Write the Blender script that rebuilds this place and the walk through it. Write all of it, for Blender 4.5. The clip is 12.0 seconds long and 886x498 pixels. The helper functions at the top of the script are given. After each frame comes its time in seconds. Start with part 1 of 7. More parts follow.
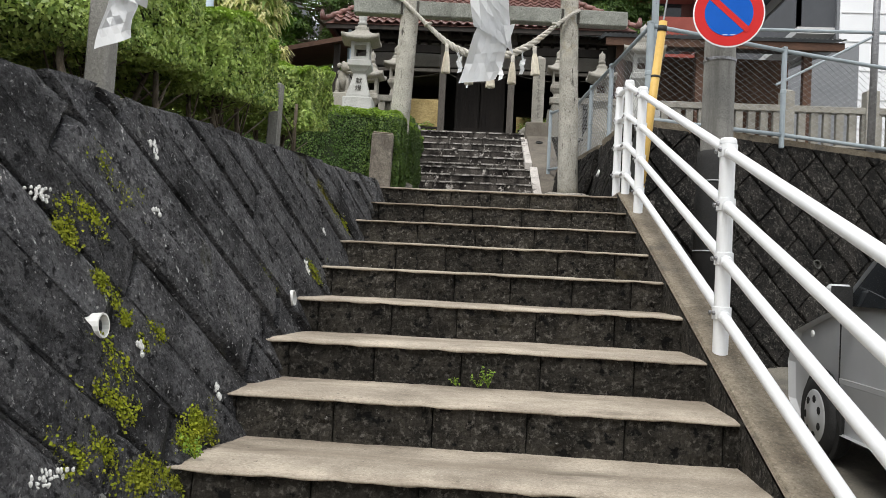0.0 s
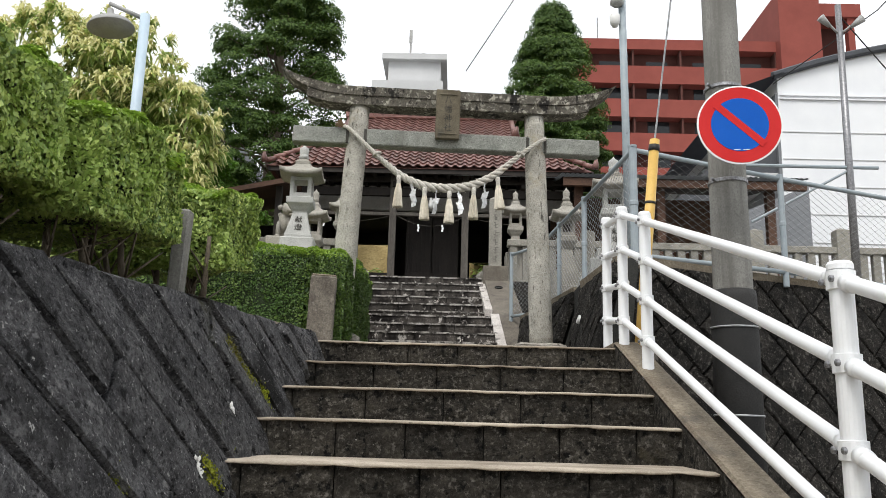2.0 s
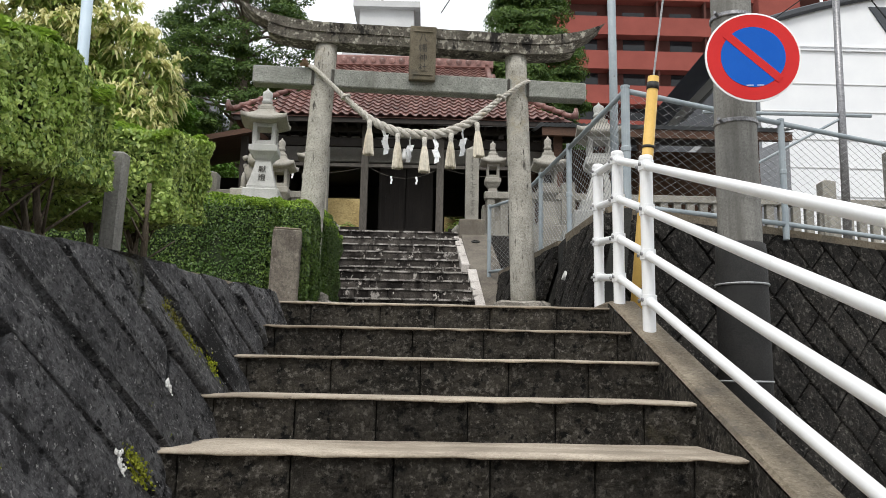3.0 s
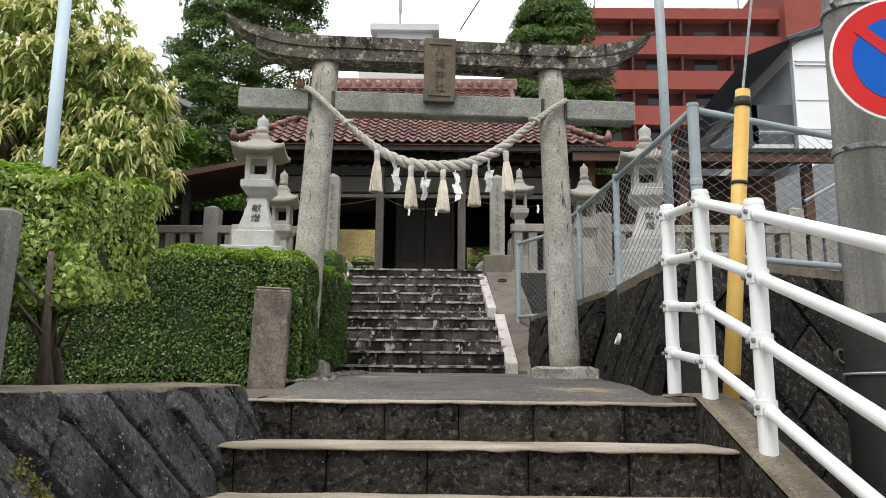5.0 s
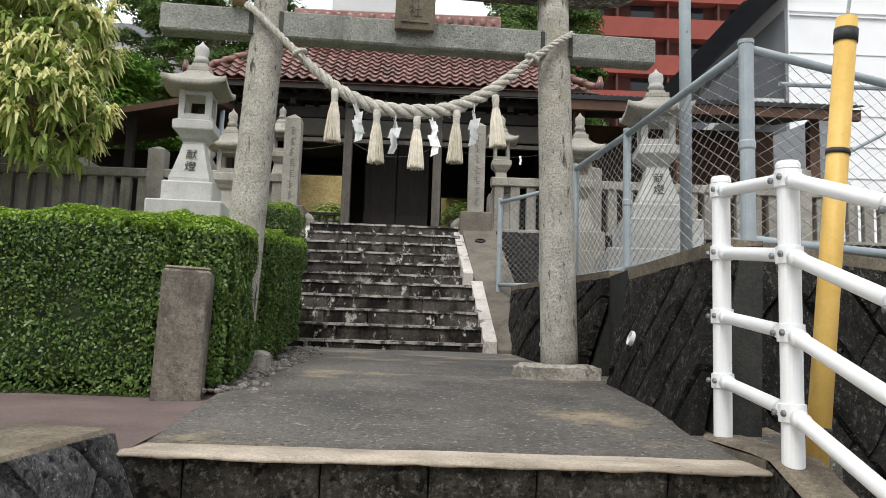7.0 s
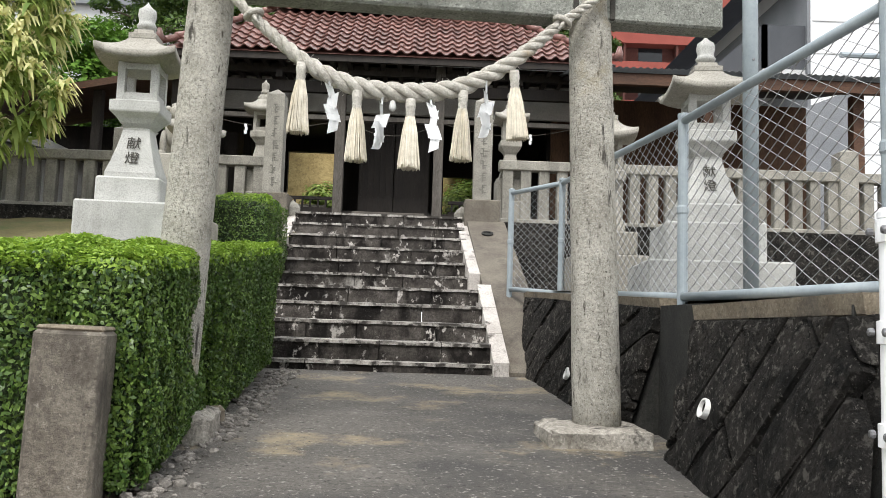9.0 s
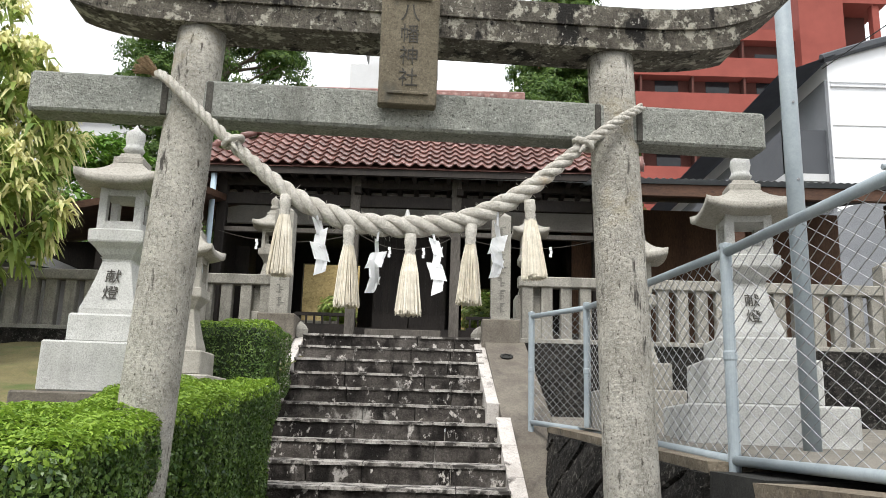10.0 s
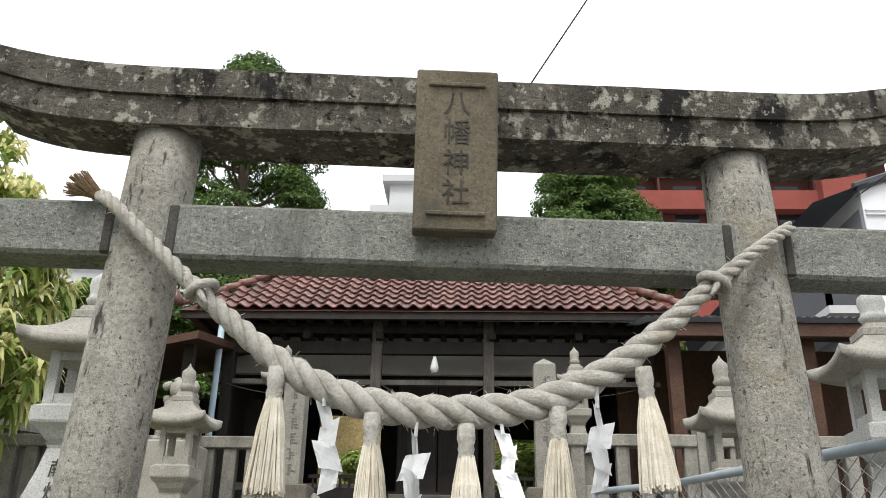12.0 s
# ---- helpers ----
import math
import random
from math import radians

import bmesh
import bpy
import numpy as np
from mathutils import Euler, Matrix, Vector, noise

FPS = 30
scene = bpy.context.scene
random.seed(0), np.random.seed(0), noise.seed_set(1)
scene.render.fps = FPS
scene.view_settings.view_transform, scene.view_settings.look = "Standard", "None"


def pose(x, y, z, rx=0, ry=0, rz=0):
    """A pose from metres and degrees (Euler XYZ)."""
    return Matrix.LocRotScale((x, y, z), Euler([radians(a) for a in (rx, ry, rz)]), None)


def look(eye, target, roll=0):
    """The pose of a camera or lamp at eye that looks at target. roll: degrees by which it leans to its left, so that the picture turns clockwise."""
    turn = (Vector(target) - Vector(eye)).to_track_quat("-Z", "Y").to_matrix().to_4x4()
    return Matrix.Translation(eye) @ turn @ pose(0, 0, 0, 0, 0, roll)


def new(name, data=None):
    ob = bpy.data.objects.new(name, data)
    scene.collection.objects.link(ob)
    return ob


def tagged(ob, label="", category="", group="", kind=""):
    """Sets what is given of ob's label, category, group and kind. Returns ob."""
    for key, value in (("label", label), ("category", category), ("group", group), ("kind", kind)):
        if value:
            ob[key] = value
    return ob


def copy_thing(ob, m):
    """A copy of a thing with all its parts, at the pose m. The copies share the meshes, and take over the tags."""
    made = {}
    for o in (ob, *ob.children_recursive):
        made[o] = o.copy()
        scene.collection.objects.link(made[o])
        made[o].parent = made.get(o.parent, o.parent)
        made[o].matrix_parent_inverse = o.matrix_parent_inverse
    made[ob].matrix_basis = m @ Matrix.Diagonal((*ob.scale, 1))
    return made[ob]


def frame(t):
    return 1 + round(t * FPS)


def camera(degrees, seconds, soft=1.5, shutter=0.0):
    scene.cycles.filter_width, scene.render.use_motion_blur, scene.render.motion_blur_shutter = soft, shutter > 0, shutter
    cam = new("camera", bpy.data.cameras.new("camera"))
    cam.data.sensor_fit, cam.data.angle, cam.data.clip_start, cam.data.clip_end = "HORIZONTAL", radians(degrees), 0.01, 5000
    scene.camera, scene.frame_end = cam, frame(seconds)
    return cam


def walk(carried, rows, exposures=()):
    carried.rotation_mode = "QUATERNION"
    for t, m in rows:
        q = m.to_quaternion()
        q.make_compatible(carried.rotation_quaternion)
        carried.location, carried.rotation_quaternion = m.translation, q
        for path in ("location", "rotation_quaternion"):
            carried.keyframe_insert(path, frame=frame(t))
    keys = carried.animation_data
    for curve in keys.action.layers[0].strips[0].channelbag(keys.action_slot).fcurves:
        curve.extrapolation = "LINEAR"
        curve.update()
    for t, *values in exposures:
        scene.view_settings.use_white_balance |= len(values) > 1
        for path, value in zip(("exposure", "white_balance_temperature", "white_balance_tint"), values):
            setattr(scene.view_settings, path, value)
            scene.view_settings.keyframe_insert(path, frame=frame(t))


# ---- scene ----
cam = camera(57.0, 12.0, soft=0.8)
PATH = [
    (0, (0.467, -0.991, 1.301), (0.321, 1.003, 1.368), 2.9),
    (0.5, (0.401, -0.62, 1.338), (0.33, 1.377, 1.427), 3.0),
    (1, (0.38, -0.295, 1.362), (0.359, 1.688, 1.618), 2.4),
    (1.5, (0.375, 0.056, 1.436), (0.315, 2.002, 1.897), 2.2),
    (2, (0.316, 0.431, 1.478), (0.282, 2.383, 1.91), 1.6),
    (2.5, (0.289, 0.763, 1.503), (0.318, 2.73, 1.866), 1.1),
    (2.7, (0.295, 0.874, 1.532), (0.327, 2.845, 1.869), 1.1),
    (4.3, (0.277, 1.873, 1.863), (0.305, 3.849, 2.173), 0.5),
    (4.5, (0.298, 2.042, 1.934), (0.312, 4.01, 2.286), 0.2),
    (5, (0.299, 2.298, 2.04), (0.277, 4.262, 2.42), 0.6),
    (5.5, (0.302, 2.631, 2.139), (0.331, 4.612, 2.414), 1.0),
    (6, (0.298, 2.881, 2.2), (0.37, 4.867, 2.422), 0.8),
    (6.5, (0.319, 3.206, 2.354), (0.371, 5.186, 2.628), 1.1),
    (7, (0.294, 3.504, 2.419), (0.342, 5.488, 2.666), 1.9),
    (7.2, (0.298, 3.624, 2.477), (0.35, 5.61, 2.704), 1.8),
    (8.8, (0.338, 4.628, 2.774), (0.39, 6.62, 2.948), 1.9),
    (9, (0.316, 4.731, 2.837), (0.361, 6.723, 3.015), 1.9),
    (9.5, (0.343, 4.986, 2.922), (0.367, 6.971, 3.163), 1.4),
    (10, (0.389, 5.266, 3.121), (0.373, 7.221, 3.546), 1.7),
    (10.5, (0.344, 5.527, 3.163), (0.275, 7.446, 3.723), 1.7),
    (11, (0.277, 5.798, 3.311), (0.226, 7.716, 3.876), 2.1),
    (11.5, (0.252, 6.094, 3.365), (0.21, 7.987, 4.007), 1.8),
    (12, (0.236, 6.351, 3.518), (0.166, 8.206, 4.265), 1.0),
]
walk(cam, [(t, look(eye, target, roll)) for t, eye, target, roll in PATH],
     exposures=[(0, 0.0), (2.7, -0.05), (4.5, 0.0), (7.2, 0.05), (8.8, 0.42), (9.6, 0.47), (10.4, 0.30), (12.0, 0.14)])

# ---- world and sun: a bright overcast sky ----
SKY, SUN = 1.22, 2.5
world = bpy.data.worlds.new("overcast")
scene.world = world
world.use_nodes = True
wn, wl = world.node_tree.nodes, world.node_tree.links
sky = wn.new("ShaderNodeTexSky")
sky.sky_type, sky.sun_disc = "NISHITA", False
sky.sun_elevation, sky.sun_rotation = radians(62), radians(200)
cloud = wn.new("ShaderNodeMix")
cloud.data_type = "RGBA"
cloud.inputs[0].default_value = 0.985
cloud.inputs[7].default_value = (0.97, 0.985, 1.0, 1)
wl.new(sky.outputs[0], cloud.inputs[6])
wl.new(cloud.outputs[2], wn["Background"].inputs[0])
wn["Background"].inputs[1].default_value = SKY
sun = new("sun", bpy.data.lights.new("sun", "SUN"))
sun.data.energy, sun.data.angle, sun.data.color = SUN, radians(25), (1.0, 0.97, 0.92)
sun.matrix_world = look((-6, -14, 30), (0, 6, 0))


# ---- materials ----
def nodes_of(name):
    m = bpy.data.materials.new(name)
    m.use_nodes = True
    t = m.node_tree
    return m, t.nodes, t.links, t.nodes["Principled BSDF"]


def noise_node(n, l, scale, detail=6, rough=0.6, vec=None, dist=0.0):
    t = n.new("ShaderNodeTexNoise")
    t.inputs["Scale"].default_value, t.inputs["Detail"].default_value = scale, detail
    t.inputs["Roughness"].default_value, t.inputs["Distortion"].default_value = rough, dist
    if vec is not None:
        l.new(vec, t.inputs["Vector"])
    return t


def ramp(n, l, fac, a, b):
    r = n.new("ShaderNodeMapRange")
    r.inputs["From Min"].default_value, r.inputs["From Max"].default_value = a, b
    l.new(fac, r.inputs["Value"])
    return r.outputs["Result"]


def blend(n, l, fac, a, b, mode="MIX"):
    m = n.new("ShaderNodeMix")
    m.data_type, m.blend_type = "RGBA", mode
    for k, v in ((0, fac), (6, a), (7, b)):
        if hasattr(v, "is_linked"):
            l.new(v, m.inputs[k])
        elif k == 0:
            m.inputs[0].default_value = v
        else:
            m.inputs[k].default_value = (*v, 1)
    return m.outputs[2]


def surface(name, a, b, scale=6.0, rough=0.85, bump=0.25, grain=90.0, layers=(), vary=0.0, metal=0.0, stretch=(1, 1, 1), island=False, spec=0.4, depth=0.012, speck=0.5):
    """Two tones by a broad noise, a fine grain, and layers of (colour, scale, low, high, stretch) stains on top."""
    m, n, l, p = nodes_of(name)
    co = n.new("ShaderNodeTexCoord")
    geo = n.new("ShaderNodeNewGeometry")
    mp = n.new("ShaderNodeMapping")
    mp.inputs["Scale"].default_value = stretch
    l.new(geo.outputs["Position"], mp.inputs["Vector"])
    v = mp.outputs["Vector"]
    big = noise_node(n, l, scale, 8, 0.62, v)
    col = blend(n, l, ramp(n, l, big.outputs[0], 0.33, 0.67), a, b)
    fine = noise_node(n, l, grain, 6, 0.78, v)
    dark = tuple(c * 0.4 for c in a)
    col = blend(n, l, ramp(n, l, fine.outputs[0], 0.54, 0.40), col, blend(n, l, 1 - speck, dark, col))
    grit = noise_node(n, l, grain * 1.6, 4, 0.75, v, 0.4)
    pale = tuple(min(c * 1.7 + 0.01, 0.85) for c in b)
    col = blend(n, l, ramp(n, l, grit.outputs[0], 0.56, 0.66), col, blend(n, l, 1 - speck * 0.8, pale, col))
    for k, (c, s, lo, hi, st) in enumerate(layers):
        m2 = n.new("ShaderNodeMapping")
        m2.inputs["Scale"].default_value = st
        m2.inputs["Location"].default_value = (k * 7.3 + 1.1, k * 3.1, k * 5.7)
        l.new(geo.outputs["Position"], m2.inputs["Vector"])
        t = noise_node(n, l, s, 7, 0.65, m2.outputs["Vector"])
        col = blend(n, l, ramp(n, l, t.outputs[0], lo, hi), col, c)
    if vary:
        if island:
            rnd = geo.outputs["Random Per Island"]
        else:
            rnd = n.new("ShaderNodeObjectInfo").outputs["Random"]
        h = n.new("ShaderNodeHueSaturation")
        l.new(ramp(n, l, rnd, 0.0, 1.0), h.inputs["Fac"])
        mr = n.new("ShaderNodeMapRange")
        mr.inputs["To Min"].default_value, mr.inputs["To Max"].default_value = 1 - vary, 1 + vary
        l.new(rnd, mr.inputs["Value"])
        l.new(mr.outputs["Result"], h.inputs["Value"])
        h.inputs["Fac"].default_value = 1
        for k in list(h.inputs["Fac"].links):
            l.remove(k)
        l.new(col, h.inputs["Color"])
        col = h.outputs["Color"]
    l.new(col, p.inputs["Base Color"])
    p.inputs["Roughness"].default_value = rough
    p.inputs["Metallic"].default_value = metal
    p.inputs["Specular IOR Level"].default_value = spec
    if bump:
        b1 = n.new("ShaderNodeBump")
        b1.inputs["Strength"].default_value, b1.inputs["Distance"].default_value = bump, depth
        add = n.new("ShaderNodeMath")
        add.operation = "ADD"
        l.new(fine.outputs[0], add.inputs[0])
        mid = noise_node(n, l, grain * 0.28, 5, 0.65, v)
        l.new(mid.outputs[0], add.inputs[1])
        l.new(add.outputs[0], b1.inputs["Height"])
        l.new(b1.outputs["Normal"], p.inputs["Normal"])
    return m


def leaf_material(name, a, b, c, rough=0.55, trans=0.25):
    m, n, l, p = nodes_of(name)
    geo = n.new("ShaderNodeNewGeometry")
    big = noise_node(n, l, 1.7, 4, 0.6, geo.outputs["Position"])
    col = blend(n, l, geo.outputs["Random Per Island"], a, b)
    col = blend(n, l, ramp(n, l, big.outputs[0], 0.45, 0.75), col, c)
    l.new(col, p.inputs["Base Color"])
    p.inputs["Roughness"].default_value = rough
    p.inputs["Specular IOR Level"].default_value = 0.35
    tr = n.new("ShaderNodeBsdfTranslucent")
    l.new(col, tr.inputs["Color"])
    mx = n.new("ShaderNodeMixShader")
    mx.inputs[0].default_value = trans
    l.new(p.outputs[0], mx.inputs[1])
    l.new(tr.outputs[0], mx.inputs[2])
    l.new(mx.outputs[0], n["Material Output"].inputs["Surface"])
    return m


U = (1, 1, 1)
DOWN = (1, 1, 0.16)          # streaks that run down
ACROSS = (0.2, 1, 1)
wall_stone = surface("blackened_wall_stone", (0.060, 0.0605, 0.065), (0.195, 0.195, 0.203), 6.5, 0.95, 1.0, 55,
                     [((0.24, 0.24, 0.243), 26, 0.57, 0.65, U), ((0.016, 0.016, 0.018), 17, 0.56, 0.64, U), ((0.014, 0.014, 0.015), 2.4, 0.52, 0.66, U), ((0.09, 0.09, 0.022), 1.6, 0.60, 0.74, DOWN), ((0.45, 0.45, 0.445), 55, 0.615, 0.65, U), ((0.64, 0.65, 0.64), 8, 0.675, 0.69, (1, 1, 0.45))], 0.25, spec=0.2, depth=0.06, speck=0.75)
wall_joint = surface("wall_joint", (0.012, 0.012, 0.011), (0.03, 0.03, 0.026), 8, 0.95, 0.5, 60)
wall_stone_dark = surface("sooty_wall_stone", (0.011, 0.010, 0.009), (0.048, 0.043, 0.038), 6.5, 0.95, 1.0, 42,
                          [((0.12, 0.112, 0.10), 26, 0.55, 0.62, U), ((0.006, 0.006, 0.006), 15, 0.56, 0.64, U), ((0.007, 0.0065, 0.006), 2.4, 0.50, 0.66, U), ((0.18, 0.17, 0.15), 60, 0.615, 0.65, U), ((0.55, 0.55, 0.53), 8, 0.735, 0.742, (1, 1, 0.5))], 0.3, spec=0.2, depth=0.05)
# risers and the kerb's inner face, much darker than the treads
riser_stone = surface("dark_step_stone", (0.016, 0.0145, 0.012), (0.078, 0.070, 0.058), 8, 0.92, 1.0, 45,
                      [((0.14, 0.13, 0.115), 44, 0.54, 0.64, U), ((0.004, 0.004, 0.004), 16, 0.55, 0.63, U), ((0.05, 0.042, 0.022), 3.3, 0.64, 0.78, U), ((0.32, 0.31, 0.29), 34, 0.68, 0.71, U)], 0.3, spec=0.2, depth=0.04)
tread_concrete = surface("worn_tread_concrete", (0.25, 0.21, 0.165), (0.54, 0.47, 0.38), 2.6, 0.9, 0.35, 70,
                         [((0.20, 0.165, 0.125), 2.3, 0.50, 0.68, ACROSS), ((0.12, 0.10, 0.075), 4.5, 0.58, 0.74, (0.35, 1, 1)), ((0.10, 0.09, 0.075), 30, 0.64, 0.70, U)], speck=0.35)
kerb_concrete = surface("kerb_concrete", (0.15, 0.12, 0.085), (0.28, 0.24, 0.18), 5, 0.92, 0.8, 50,
                        [((0.06, 0.055, 0.05), 3, 0.55, 0.75, U)])
landing_mat = surface("worn_landing_concrete", (0.098, 0.09, 0.08), (0.19, 0.175, 0.155), 1.6, 0.7, 1.0, 45,
                      [((0.07, 0.066, 0.062), 1.1, 0.5, 0.64, U), ((0.38, 0.31, 0.20), 1.5, 0.55, 0.68, U), ((0.40, 0.38, 0.34), 42, 0.58, 0.66, U), ((0.04, 0.036, 0.033), 33, 0.58, 0.66, U)], spec=0.5, depth=0.02)
asphalt_red = surface("reddish_asphalt", (0.115, 0.082, 0.075), (0.19, 0.14, 0.13), 2.5, 0.92, 0.4, 110,
                      [((0.2, 0.18, 0.15), 3, 0.64, 0.8, U)])
asphalt = surface("parking_concrete", (0.13, 0.12, 0.10), (0.22, 0.20, 0.165), 1.6, 0.88, 0.25, 80,
                  [((0.06, 0.055, 0.05), 1.2, 0.55, 0.72, U)])
soil = surface("bed_soil", (0.05, 0.042, 0.03), (0.10, 0.085, 0.055), 4, 0.95, 0.5, 70, [((0.16, 0.15, 0.05), 2, 0.55, 0.7, U)])
grass_ground = surface("dry_grass_ground", (0.13, 0.115, 0.05), (0.2, 0.17, 0.075), 3, 0.95, 0.5, 90, [((0.08, 0.11, 0.03), 2, 0.5, 0.7, U)])
torii_stone = surface("torii_granite", (0.37, 0.348, 0.297), (0.60, 0.575, 0.505), 7.0, 0.9, 1.0, 60,
                      [((0.13, 0.12, 0.095), 75, 0.60, 0.64, U), ((0.60, 0.58, 0.52), 70, 0.60, 0.66, U), ((0.07, 0.064, 0.055), 16, 0.60, 0.67, (1, 1, 0.22)), ((0.09, 0.08, 0.065), 34, 0.60, 0.68, (1, 1, 0.3)), ((0.40, 0.34, 0.22), 3, 0.58, 0.75, U)], depth=0.02)
torii_top_stone = surface("stained_torii_granite", (0.075, 0.066, 0.053), (0.225, 0.205, 0.168), 7, 0.92, 1.0, 55,
                          [((0.50, 0.475, 0.40), 15, 0.54, 0.60, U), ((0.018, 0.016, 0.014), 7, 0.55, 0.62, (1, 1, 0.5)), ((0.48, 0.46, 0.40), 40, 0.60, 0.65, U), ((0.02, 0.018, 0.016), 30, 0.59, 0.65, U)], depth=0.025)
nuki_stone = surface("grey_green_granite", (0.22, 0.23, 0.205), (0.40, 0.405, 0.365), 6, 0.9, 0.9, 65,
                     [((0.10, 0.10, 0.09), 75, 0.59, 0.64, U), ((0.52, 0.53, 0.49), 60, 0.60, 0.68, U), ((0.1, 0.1, 0.085), 2.2, 0.60, 0.74, DOWN)], depth=0.02)
plaque_stone = surface("mossy_plaque_stone", (0.105, 0.088, 0.06), (0.18, 0.155, 0.11), 6, 0.9, 0.4, 80, [((0.08, 0.075, 0.06), 8, 0.58, 0.72, U)])
faint_carving = surface("faint_carving", (0.13, 0.125, 0.11), (0.19, 0.18, 0.16), 10, 0.95, 0.2)
carved = surface("dark_carving", (0.045, 0.042, 0.036), (0.085, 0.08, 0.07), 10, 0.95, 0.2)
granite_light = surface("pale_lantern_granite", (0.38, 0.38, 0.36), (0.54, 0.54, 0.515), 4, 0.85, 0.25, 120,
                        [((0.22, 0.22, 0.21), 110, 0.6, 0.7, U), ((0.25, 0.245, 0.22), 3, 0.60, 0.8, DOWN)])
granite_old = surface("old_lantern_granite", (0.27, 0.255, 0.22), (0.40, 0.38, 0.335), 4, 0.88, 0.35, 90,
                      [((0.15, 0.14, 0.12), 60, 0.6, 0.7, U), ((0.13, 0.12, 0.1), 3, 0.56, 0.75, DOWN)])
fence_stone = surface("fence_granite", (0.20, 0.19, 0.165), (0.33, 0.315, 0.275), 4, 0.9, 0.5, 60,
                      [((0.11, 0.105, 0.09), 3.5, 0.55, 0.72, DOWN)], 0.12)
upper_stone = surface("lichened_step_granite", (0.034, 0.029, 0.026), (0.13, 0.117, 0.105), 5.5, 0.92, 1.0, 50,
                      [((0.012, 0.010, 0.009), 3, 0.48, 0.60, (1, 1, 0.6)), ((0.50, 0.47, 0.44), 11, 0.58, 0.64, (1.1, 1, 0.8)), ((0.42, 0.40, 0.37), 2.6, 0.62, 0.70, (1, 1, 0.7))], 0.25, spec=0.25, depth=0.02)
upper_nosing = surface("pale_nosing", (0.24, 0.22, 0.20), (0.50, 0.475, 0.44), 9, 0.9, 0.6, 60, [((0.04, 0.036, 0.032), 8, 0.46, 0.56, U)])
trim_stone = surface("pale_pink_trim_stone", (0.42, 0.385, 0.355), (0.60, 0.565, 0.53), 5, 0.88, 0.4, 70, [((0.11, 0.1, 0.09), 9, 0.56, 0.68, (1, 1, 0.6))])
ramp_concrete = surface("stained_ramp_concrete", (0.10, 0.085, 0.07), (0.18, 0.16, 0.13), 3, 0.9, 0.3, 70, [((0.05, 0.045, 0.04), 3, 0.55, 0.72, DOWN)])
white_paint = surface("white_rail_paint", (0.78, 0.79, 0.80), (0.83, 0.84, 0.85), 3, 0.38, 0.03, 60, [((0.60, 0.59, 0.56), 14, 0.70, 0.85, U)], speck=0.04)
bolt_metal = surface("bolt_metal", (0.2, 0.2, 0.21), (0.34, 0.34, 0.35), 30, 0.45, 0.0, 60, metal=0.8)
galv = surface("blue_grey_fence_paint", (0.25, 0.295, 0.325), (0.33, 0.375, 0.40), 6, 0.5, 0.1, 60, speck=0.1, layers= [((0.22, 0.17, 0.13), 9, 0.7, 0.8, U)])
wire_metal = surface("galvanised_wire", (0.30, 0.31, 0.32), (0.42, 0.43, 0.44), 12, 0.45, 0.0, 60, metal=0.35)
yellow_plastic = surface("yellow_guard", (0.56, 0.35, 0.085), (0.70, 0.46, 0.13), 5, 0.5, 0.08, 60, speck=0.1, layers= [((0.4, 0.26, 0.08), 3, 0.55, 0.75, DOWN)])
black_band = surface("black_band", (0.02, 0.02, 0.02), (0.04, 0.04, 0.038), 5, 0.6, 0.05)
pole_concrete = surface("pole_concrete", (0.18, 0.175, 0.16), (0.29, 0.285, 0.265), 2.5, 0.85, 0.12, 80, [((0.11, 0.105, 0.095), 3, 0.54, 0.72, (1.4, 1.4, 0.08))])
pole_sleeve = surface("black_pole_sleeve", (0.010, 0.010, 0.010), (0.026, 0.025, 0.024), 4, 0.7, 0.4, 90)
sign_red = surface("sign_red", (0.50, 0.022, 0.022), (0.56, 0.03, 0.03), 3, 0.6, 0.0, spec=0.12, speck=0.05)
sign_blue = surface("sign_blue", (0.004, 0.085, 0.42), (0.008, 0.10, 0.46), 3, 0.6, 0.0, spec=0.12, speck=0.05)
sign_white = surface("sign_white", (0.75, 0.75, 0.75), (0.8, 0.8, 0.8), 3, 0.4, 0.0, speck=0.04)
pvc = surface("pvc_pipe", (0.68, 0.68, 0.66), (0.78, 0.78, 0.76), 6, 0.5, 0.05, speck=0.08)
pipe_dark = surface("pipe_inside", (0.06, 0.06, 0.05), (0.1, 0.1, 0.09), 6, 0.8, 0.0)
straw = surface("pale_rice_straw", (0.58, 0.53, 0.43), (0.76, 0.71, 0.60), 30, 0.85, 0.3, 160, [((0.50, 0.43, 0.30), 12, 0.64, 0.82, U)], 0.16, island=True, speck=0.15)
rope_fibre = surface("weathered_rope_fibre", (0.52, 0.49, 0.43), (0.72, 0.69, 0.625), 24, 0.9, 1.0, 110, [((0.45, 0.33, 0.19), 3.0, 0.62, 0.75, U), ((0.36, 0.33, 0.28), 14, 0.62, 0.76, U)], speck=0.35)
paper = surface("white_paper", (0.84, 0.85, 0.86), (0.88, 0.89, 0.90), 6, 0.7, 0.05, speck=0.02)
roof_tile = surface("glazed_red_roof_tile", (0.15, 0.074, 0.063), (0.265, 0.14, 0.12), 9, 0.30, 0.06, 60, [((0.09, 0.04, 0.034), 4, 0.52, 0.68, U), ((0.42, 0.28, 0.24), 22, 0.66, 0.76, U)], 0.3)
# near-black: shade inside the hall and under roofs is part of this colour
dark_wood = surface("shaded_weathered_wood", (0.012, 0.009, 0.008), (0.032, 0.025, 0.02), 5, 0.75, 0.25, 60, stretch=(1, 1, 0.2))
